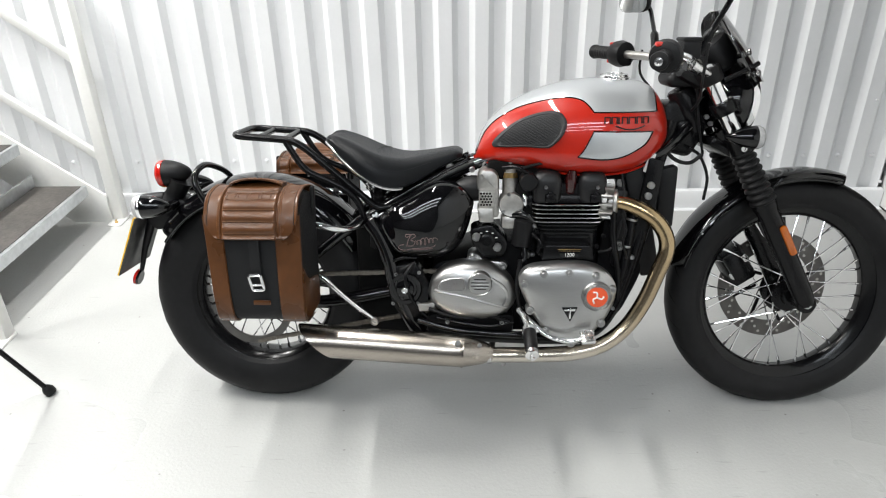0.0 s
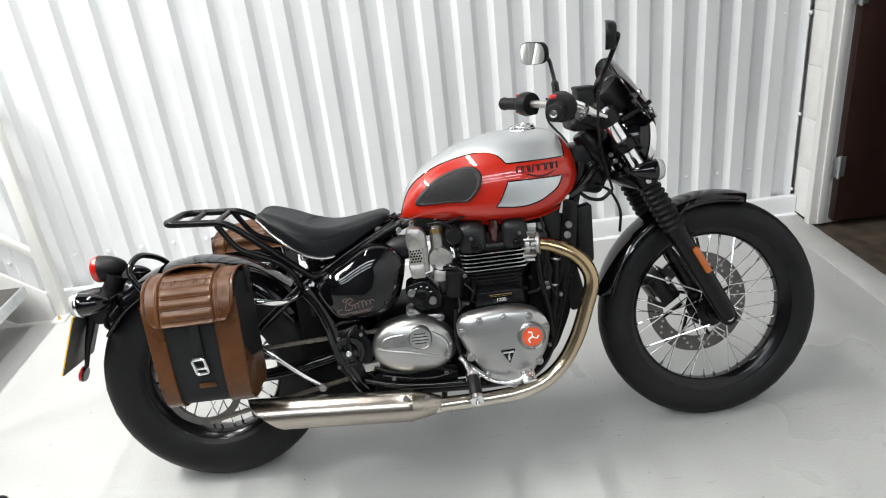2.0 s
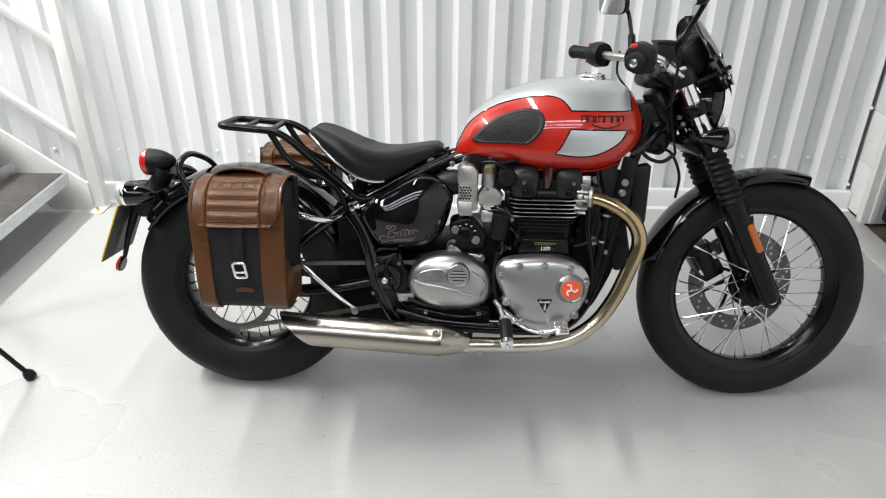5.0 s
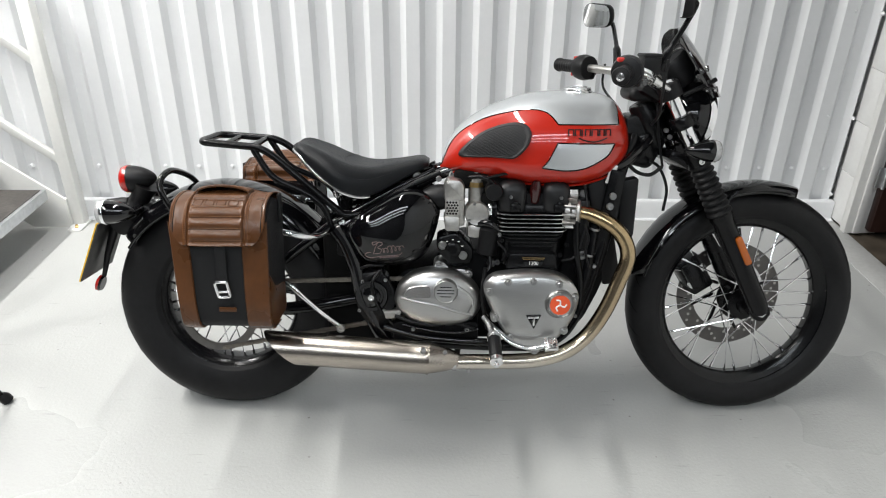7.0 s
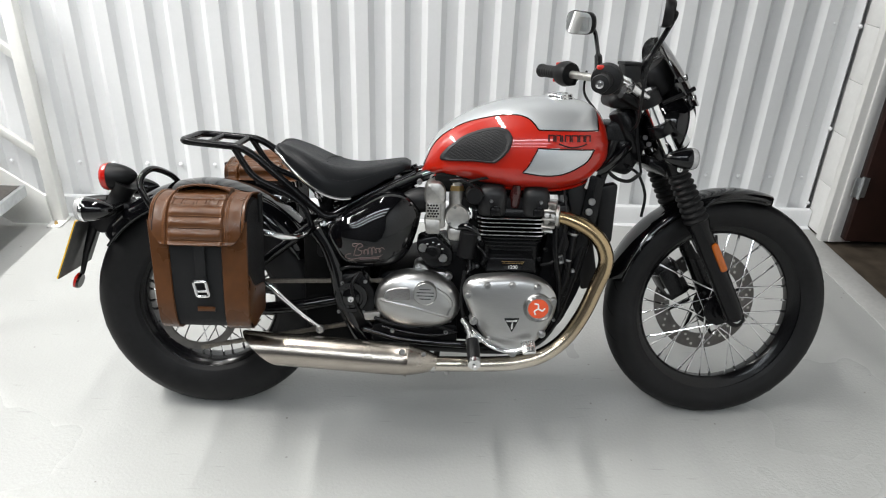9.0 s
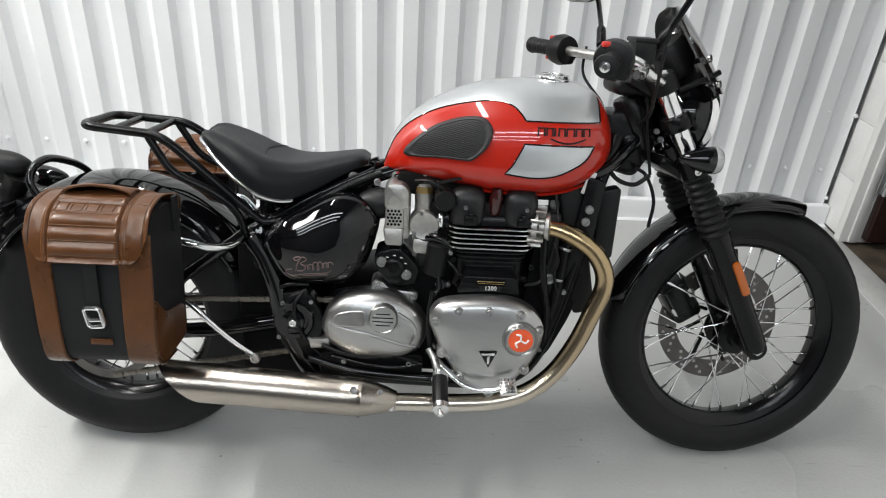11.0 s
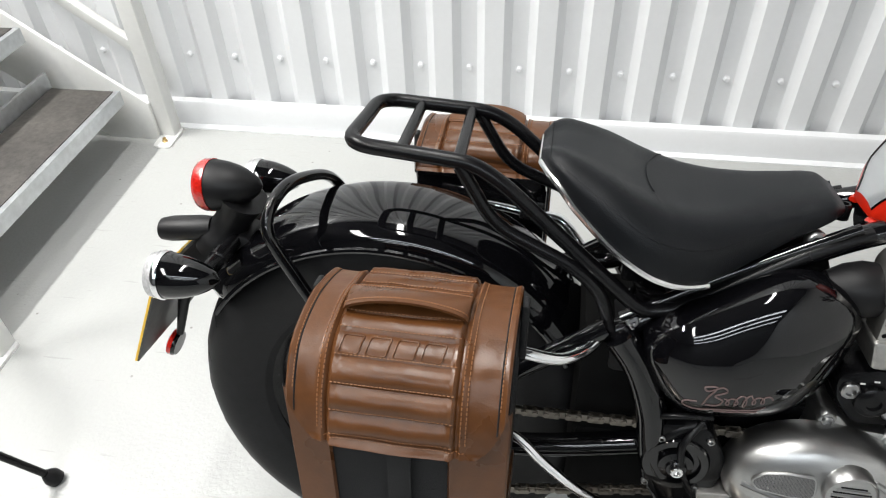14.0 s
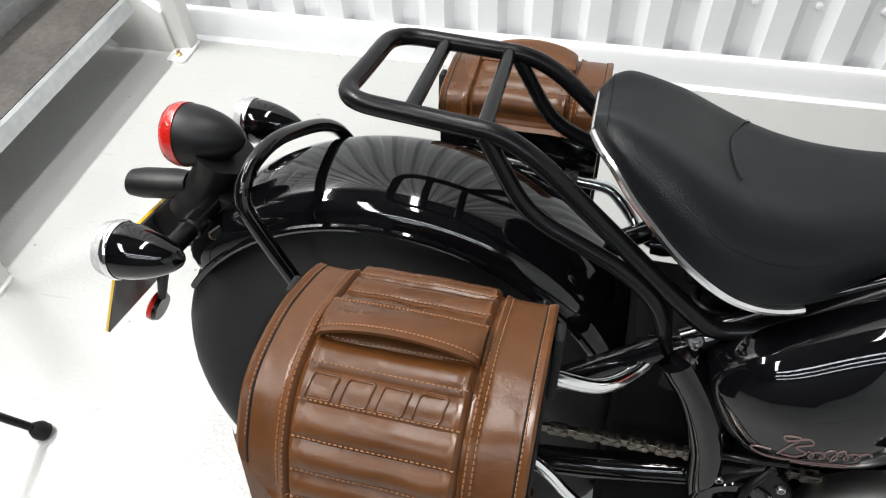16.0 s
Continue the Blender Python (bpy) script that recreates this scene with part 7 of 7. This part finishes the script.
# the bars sit a little askew in their clamps
BARS = TURNED @ Matrix.Translation((0.006, 0, 0.942)) @ Matrix.Rotation(radians(4.5), 4, "X") @ Matrix.Translation((0, 0, -0.95))
MIRRORS = Matrix.Translation((0.004, 0, 0.010)) @ BARS
for s in (-1, 1):
    g = Geo()
    tube(g, [fork_point(0.925, s * FORK_Y), fork_point(0.70, s * FORK_Y)], 0.0205, 24)
    leg = turned("fork", g, "chrome", "chrome fork tube with a ribbed gaiter over a satin black leg")
    g = Geo()
    n = 9
    prof = []
    L = 0.155
    for k in range(n):
        d = L * k / n
        grow = 0.0 + 0.004 * k / n
        prof += [(0.0240 + grow, d), (0.0298 + grow, d + L / n * 0.35), (0.0298 + grow, d + L / n * 0.6), (0.0240 + grow, d + L / n * 0.95)]
    lathe(g, [(0.022, -0.004)] + prof + [(0.029, L)], fork_point(0.735, s * FORK_Y), FA, 24)
    turned("gaiter", g, "rubber", "ribbed black rubber gaiter", leg)
    g = Geo()
    a, b = Vector(fork_point(0.605, s * FORK_Y)), Vector(fork_point(0.34, s * FORK_Y))
    tube(g, [a, a + (b - a) * 0.06, a + (b - a) * 0.10, b - (b - a) * 0.1, b, b + (b - a) * 0.06], [0.030, 0.031, 0.0275, 0.0265, 0.026, 0.019], 24)
    turned("lower_leg", g, "satin_black", "satin black lower fork leg", leg)
    g = Geo()
    lathe(g, [(0.023, -0.03), (0.025, -0.01), (0.025, 0.014), (0.021, 0.018), (0.013, 0.018), (0.012, 0.010), (0.0, 0.010)], (FRONT_X + 0.004, s * (FORK_Y - 0.005), FRONT_R), (0, s, 0), 24)
    turned("axle_clamp", g, "satin_black", "", leg)
    g = Geo()
    lathe(g, [(0.0125, 0.0), (0.0125, 0.006), (0.009, 0.006), (0.0085, 0.002), (0.0, 0.002)], (FRONT_X + 0.004, s * (FORK_Y + 0.008), FRONT_R), (0, s, 0), 6)
    turned("axle_end", g, "steel", "", leg)
    # amber side reflector
    g = Geo()
    c = Vector(fork_point(0.505, 0)) + Vector((0.0, 0, 0))
    ol = bent([(-0.0095, -0.042), (0.0095, -0.042), (0.0095, 0.042), (-0.0095, 0.042)], 0.008, 4, closed=True)
    plate(g, ol, 0.0, s * 0.012, 0.003)
    rotm = Matrix.Translation((c.x + 0.010, s * (FORK_Y + 0.020), c.z)) @ Matrix.Rotation(math.atan(0.512), 4, "Y")
    rotm = Matrix.Translation((c.x + 0.012, s * (FORK_Y + 0.020), c.z)) @ Matrix.Rotation(-math.atan(0.512), 4, "Y")
    g.moved(rotm)
    turned("reflector", g, "amber", "oblong amber reflector", leg)

# yokes
for z, h, name in ((0.915, 0.040, "upper_yoke"), (0.748, 0.046, "lower_yoke")):
    g = Geo()
    for s in (-1, 1):
        p = Vector(fork_point(z, s * FORK_Y))
        lathe(g, [(0.027, -h / 2), (0.030, -h / 2 + 0.003), (0.030, h / 2 - 0.003), (0.027, h / 2)], p, FA, 24)
    box(g, (0, 0, 0), (0.075, FORK_Y * 2, h * 0.62), 0.011, m=Matrix.Translation(Vector(fork_point(z)) + Vector((-0.035, 0, -0.008))) @ Matrix.Rotation(math.atan(0.512), 4, "Y") )
    turned(name, g, "matt_black" if z > 0.8 else "satin_black", "black fork yoke")
for s in (-1, 1):
    g = Geo()
    lathe(g, [(0.022, -0.02), (0.0245, -0.018), (0.0245, -0.006), (0.018, 0.0), (0.010, 0.002), (0.0, 0.002)], fork_point(0.938, s * FORK_Y), -FA, 24)
    turned("fork_cap", g, "chrome")
for s in (-1, 1):
    g = Geo()
    lathe(g, [(0.0285, -0.016), (0.031, -0.013), (0.031, 0.013), (0.0285, 0.016)], fork_point(0.838, s * FORK_Y), FA, 24)
    box(g, tuple(Vector(fork_point(0.838, s * (FORK_Y - 0.012))) + Vector((0.035, 0, 0.006))), (0.05, 0.014, 0.03), 0.004)
    turned("lamp_bracket", g, "satin_black", "black headlamp bracket on a fork tube")
yoke_bolts = [(z, -FORK_Y - 0.030) for z in (0.756, 0.740)]
for z, y in yoke_bolts:
    g = Geo()
    p = fork_point(z)
    lathe(g, [(0.0075, 0), (0.0075, 0.007), (0.004, 0.007), (0.0035, 0.004), (0, 0.004)], (p[0] - 0.004, y + 0.002, p[2]), (0, -1, 0), 12)
    turned("pinch_bolt", g, "steel")
g = Geo()
lathe(g, [(0.030, -0.06), (0.034, -0.055), (0.034, 0.055), (0.030, 0.06)], tuple(STEM + Vector((0.0, 0, -0.03))), STEM_AXIS, 28)
part("head_stock", g, M["satin_black"], bike, "black steering head")
# steering lock and gusset plates behind the head
g = Geo()
plate(g, bent([(1.085, 0.855), (1.17, 0.86), (1.20, 0.79), (1.16, 0.715), (1.085, 0.735)], 0.02, 4, closed=True), 0.05, -0.055, 0.006)
gus = part("head_gusset", g, M["satin_black"], bike, place=Matrix.Translation((0.010, 0.030, -0.006)))
g = Geo()
lathe(g, [(0.017, 0), (0.017, 0.010), (0.014, 0.012), (0.0, 0.012)], (1.138, -0.055, 0.795), (0, -1, 0), 24)
part("steering_lock", g, M["satin_black"], gus)
g = Geo()
lathe(g, [(0.0075, 0.0), (0.0075, 0.002), (0.0, 0.002)], (1.138, -0.0668, 0.795), (0, -1, 0), 20)
part("lock_face", g, M["bolt_steel"], gus)
for x, z in ((1.192, 0.821), (1.203, 0.804)):
    bolt(gus, x, -0.06, z, 0.0065, 0.008, mat="steel")

# front mudguard
ff = fender("front_fender", FRONT_X, FRONT_R, 0.350, 0.057, 0.026, 165, 70, "gloss_black", "gloss black front mudguard", 40, TURNED @ Matrix.Translation((0, 0.016, 0)), 2.1)
for s in (-1, 1):
    g = Geo()
    tube(g, [(1.315, s * 0.067, 0.63), (1.36, s * 0.07, 0.615), (1.40, s * 0.067, 0.655)], 0.006, 8)
    part("fender_stay", g, M["satin_black"], ff)
    g = Geo()
    tube(g, [(FRONT_X + 0.331 * math.cos(radians(a)), s * 0.0645, FRONT_R + 0.331 * math.sin(radians(a))) for a in range(163, 73, -3)], 0.0035, 6)
    part("rolled_edge", g, M["gloss_black"], ff)

# brake caliper
g = Geo()
box(g, (1.352, 0.082, 0.398), (0.075, 0.075, 0.115), 0.014, m=Matrix.Rotation(radians(-32), 4, "Y"))
box(g, (1.345, 0.045, 0.40), (0.05, 0.03, 0.08), 0.008, m=Matrix.Rotation(radians(-32), 4, "Y"))
cal = turned("brake_caliper", g, "satin_black", "black brake caliper")
for dz in (-0.025, 0.025):
    g = Geo()
    lathe(g, [(0.011, 0), (0.011, 0.01), (0, 0.011)], (1.352 + dz * 0.5, 0.044, 0.398 + dz), (0, -1, 0), 16)
    turned("caliper_bolt", g, "steel", "", cal)
g = Geo()
lathe(g, [(0.0, -0.02), (0.055, -0.018), (0.06, 0.0), (0.05, 0.02)], (FRONT_X, 0.035, FRONT_R), (0, 1, 0), 28)
turned("disc_carrier", g, "satin_black")
# valve
g = Geo()
tube(g, [(1.445, 0.004, 0.545), (1.449, 0.0, 0.515)], 0.004, 8)
turned("tyre_valve", g, "matt_black")

# headlamp and fly screen
HL = Vector((1.281, 0, 0.846))
g = Geo()
lathe(g, [(0.0, -0.085), (0.033, -0.075), (0.060, -0.052), (0.071, -0.02), (0.074, 0.012), (0.071, 0.02)], HL, (1, 0, -0.12), 40)
hl = turned("headlight", g, "gloss_black", "round black headlamp with a chrome rim")
g = Geo()
lathe(g, [(0.073, 0.012), (0.078, 0.014), (0.079, 0.024), (0.075, 0.032), (0.071, 0.030)], HL, (1, 0, -0.12), 40, caps=False)
turned("headlight_rim", g, "chrome", "chrome rim", hl)
g = Geo()
lathe(g, [(0.072, 0.026), (0.062, 0.036), (0.042, 0.044), (0.02, 0.047), (0.0, 0.0475)], HL, (1, 0, -0.12), 40, caps=False)
turned("lens", g, "clear_lens", "clear headlamp lens", hl)
# screen: a curved plate in front of the clocks
g = Geo()
rows = []
ns, nt = 14, 18
verts_o, verts_i = [], []
for i in range(ns + 1):
    f = i / ns
    z = 0.895 + 0.172 * f
    x = 1.335 - 0.098 * f - 0.02 * f * f
    half = 0.098 * math.sqrt(max(0.0, 1 - ((f - 0.38) / 0.64) ** 2))
    for j in range(nt + 1):
        u = -1 + 2 * j / nt
        back = 0.058 * abs(u) ** 2.0 * (half / 0.098)
        verts_o.append((x - back, half * u, z))
        verts_i.append((x - back - 0.004, half * u * 0.985, z))
k = len(verts_o)
w = nt + 1
faces = []
for i in range(ns):
    for j in range(nt):
        a, b, c, d = i * w + j, i * w + j + 1, (i + 1) * w + j + 1, (i + 1) * w + j
        faces += [(a, b, c, d), (k + d, k + c, k + b, k + a)]
rim = [j for j in range(w)] + [i * w + nt for i in range(1, ns + 1)] + [ns * w + j for j in range(nt - 1, -1, -1)] + [i * w for i in range(ns - 1, 0, -1)]
for a in range(len(rim)):
    b = (a + 1) % len(rim)
    faces.append((rim[a], rim[b], k + rim[b], k + rim[a]))
g.add(verts_o + verts_i, faces)
screen = turned("fly_screen", g, "screen", "small smoked black fly screen", place=TURNED @ Matrix.Translation((0.012, 0, 0.004)))
for z in (0.965, 0.915):
    g = Geo()
    f = (z - 0.895) / 0.172
    x = 1.335 - 0.098 * f - 0.02 * f * f - 0.045
    half = 0.098 * math.sqrt(max(0.0, 1 - ((f - 0.38) / 0.64) ** 2))
    lathe(g, [(0.008, 0), (0.008, 0.006), (0.004, 0.007), (0, 0.007)], (x + 0.01, -half * 0.85, z), (0.7, -0.7, 0.2), 12)
    turned("screen_bolt", g, "steel", "", screen)
for s in (-1, 1):
    for stay in ([(1.215, s * 0.06, 0.90), (1.265, s * 0.075, 0.925), (1.29, s * 0.075, 0.94)],):
        g = Geo()
        tube(g, stay, 0.006, 8)
        turned("screen_stay", g, "satin_black", "", screen)
# clock
g = Geo()
lathe(g, [(0.030, -0.07), (0.046, -0.05), (0.050, 0.0), (0.046, 0.008), (0.042, 0.004), (0.0, 0.004)], (1.205, 0.0, 0.985), (-0.65, 0, 0.75), 32)
turned("speedometer", g, "matt_black", "round black speedometer")

# front indicators
for s in (-1, 1):
    g = Geo()
    p = Vector((1.277, s * 0.152, 0.772))
    prof = [(0.0, -0.074)]
    for i in range(1, 13):
        f = i / 12
        prof.append((0.0275 * math.sin(f * math.pi / 2) ** 0.75, -0.074 * (1 - f)))
    lathe(g, prof, p, (1, 0, -0.02), 28)
    ind = turned("front_indicator", g, "gloss_black", "gloss black bullet indicator with a clear lens")
    g = Geo()
    lathe(g, [(0.0282, -0.004), (0.0282, 0.004), (0.025, 0.012), (0.016, 0.017), (0.0, 0.019)], p, (1, 0, -0.02), 28)
    turned("lens", g, "clear_lens", "clear ribbed lens", ind)
    g = Geo()
    tube(g, [(1.235, s * 0.11, 0.765), (1.245, s * 0.150, 0.770)], 0.009, 10)
    turned("indicator_stalk", g, "satin_black", "", ind)

# handlebar
BAR = [(0.984, 0.335, 0.966), (1.032, 0.240, 0.965), (1.062, 0.175, 0.964), (1.100, 0.110, 0.962), (1.150, 0.060, 0.957), (1.150, -0.060, 0.957), (1.100, -0.110, 0.966), (1.052, -0.185, 0.982), (1.016, -0.250, 0.987), (0.968, -0.335, 0.983)]
g = Geo()
tube(g, smooth(BAR, 6), 0.0112, 14)
bars = turned("handlebar", g, "cast_alloy", "wide silver handlebar with black grips", place=BARS)
g = Geo()
box(g, (1.150, 0, 0.945), (0.056, 0.13, 0.06), 0.012)
box(g, (1.130, 0, 0.915), (0.085, 0.10, 0.036), 0.017, steps=4)
turned("bar_clamp", g, "matt_black", "", bars)
for s in (-1, 1):
    tip, inn = (Vector((0.994, 0.318, 0.966)), Vector((1.032, 0.240, 0.965))) if s > 0 else (Vector((0.977, -0.318, 0.983)), Vector((1.012, -0.245, 0.987)))
    d = (inn - tip).normalized()
    g = Geo()
    tip2 = tip - d * (0.024 if s > 0 else 0.035)
    prof = [(0.0, 0.0), (0.010, 0.001), (0.019, 0.004), (0.0205, 0.012), (0.017, 0.020)]
    for k in range(9):
        prof += [(0.0168, 0.022 + 0.011 * k), (0.0182, 0.024 + 0.011 * k), (0.0182, 0.030 + 0.011 * k), (0.0168, 0.032 + 0.011 * k)]
    prof += [(0.019, 0.124), (0.019, 0.130), (0.012, 0.131)]
    lathe(g, prof, tip2, d, 24)
    turned("grip", g, "rubber", "ribbed black rubber grip", bars)
    g = Geo()
    lathe(g, [(0.009, 0.0), (0.009, -0.003), (0.005, -0.004), (0.0045, -0.002), (0.0, -0.002)], tip2 + d * 0.002, d, 20)
    turned("bar_end", g, "bright", "bright bar end", bars)
    sw = inn + d * (0.012 if s > 0 else -0.012)
    g = Geo()
    lathe(g, [(0.020, -0.026), (0.033, -0.021), (0.037, 0.0), (0.033, 0.021), (0.020, 0.026)], sw, d, 24)
    box(g, tuple(sw + Vector((0.012, 0, -0.018))), (0.034, 0.04, 0.03), 0.008)
    turned("switchgear", g, "matt_black", "black switch housing", bars)
    g = Geo()
    box(g, tuple(sw + Vector((-0.02, s * 0.012, 0.026))), (0.018, 0.014, 0.010), 0.003)
    turned("switch", g, "red_plastic", "red switch", bars)
    g = Geo()
    box(g, tuple(sw + Vector((-0.028, s * 0.018, -0.020))), (0.012, 0.010, 0.010), 0.003)
    turned("switch", g, "red_plastic", "red switch", bars)
    # lever
    g = Geo()
    lv = inn + d * 0.05
    tube(g, smooth([tuple(lv + Vector((0.025, 0, -0.004))), tuple(inn + Vector((0.055, s * 0.01, -0.010))), tuple(tip + Vector((0.055, s * 0.02, -0.012))), tuple(tip + Vector((0.035, s * 0.045, -0.010)))], 6), 0.006, 10, flatten=1.4)
    turned("lever", g, "satin_black" if s > 0 else "bright", "", bars)
# front brake reservoir
g = Geo()
box(g, (1.088, -0.165, 0.996), (0.044, 0.05, 0.046), 0.008)
box(g, (1.088, -0.165, 1.018), (0.047, 0.054, 0.009), 0.004)
turned("brake_reservoir", g, "matt_black", "black front brake reservoir", bars)
g = Geo()
tube(g, [(1.080, -0.16, 0.975), (1.12, -0.145, 0.952), (1.155, -0.125, 0.938)], [0.016, 0.014, 0.009], 12)
turned("lever_mount", g, "bright", "", bars)

# mirrors
def mirror(s, root, top, head, face):
    g = Geo()
    tube(g, smooth([root, root + (top - root) * 0.25 + Vector((0.002, 0, 0.008)), root + (top - root) * 0.6 + Vector((0.003, 0, 0.004)), top, head - face.normalized() * 0.018], 5), [0.011] * 6 + [0.0062] * 15, 12)
    mi = turned("mirror", g, "satin_black", "oblong black handlebar mirror", place=MIRRORS)
    q = face.to_track_quat("Z", "Y").to_matrix().to_4x4()
    ol = bent([(-0.060, -0.034), (0.056, -0.034), (0.060, 0.028), (-0.050, 0.037)], 0.032, 6, closed=True)
    g = Geo()
    rings = []
    for k, z in ((0.80, -0.022), (0.94, -0.016), (1.0, -0.006), (1.0, 0.0), (0.97, 0.003), (0.945, 0.0025)):
        rings.append([(p[0] * k, p[1] * k, z) for p in ol])
    shell(g, rings)
    g.moved(Matrix.Translation(head) @ q)
    turned("mirror_shell", g, "matt_black", "", mi)
    g = Geo()
    g.add([(p[0] * 0.945, p[1] * 0.945, 0.0032) for p in ol], [tuple(range(len(ol)))], flat=True)
    g.moved(Matrix.Translation(head) @ q)
    turned("mirror_glass", g, "mirror", "mirror glass", mi)


mirror(1, Vector((1.098, 0.130, 0.975)), Vector((1.122, 0.290, 1.078)), Vector((1.078, 0.300, 1.099)), Vector((-0.87, -0.47, -0.12)))
mirror(-1, Vector((1.112, -0.155, 0.975)), Vector((1.168, -0.195, 1.120)), Vector((1.138, -0.200, 1.126)), Vector((-0.95, 0.30, 0.05)))

# cables and hoses round the head
for pts, r in (([(1.10, -0.27, 0.985), (1.10, -0.25, 0.91), (1.13, -0.16, 0.86), (1.15, -0.06, 0.83)], 0.0035),
               ([(1.150, -0.06, 0.945), (1.165, -0.05, 0.88), (1.175, -0.05, 0.80), (1.195, -0.04, 0.72)], 0.0035),
               ([(1.16, -0.04, 0.735), (1.19, -0.035, 0.715), (1.215, -0.03, 0.66), (1.21, -0.03, 0.60)], 0.004),
               ([(1.11, 0.25, 0.985), (1.10, 0.22, 0.92), (1.12, 0.12, 0.86), (1.13, 0.05, 0.80)], 0.0035),
               ([(1.08, -0.05, 0.76), (1.11, -0.06, 0.715), (1.155, -0.055, 0.70), (1.19, -0.05, 0.72)], 0.005)):
    g = Geo()
    tube(g, smooth(pts, 8), r, 8)
    turned("cable", g, "matt_black")
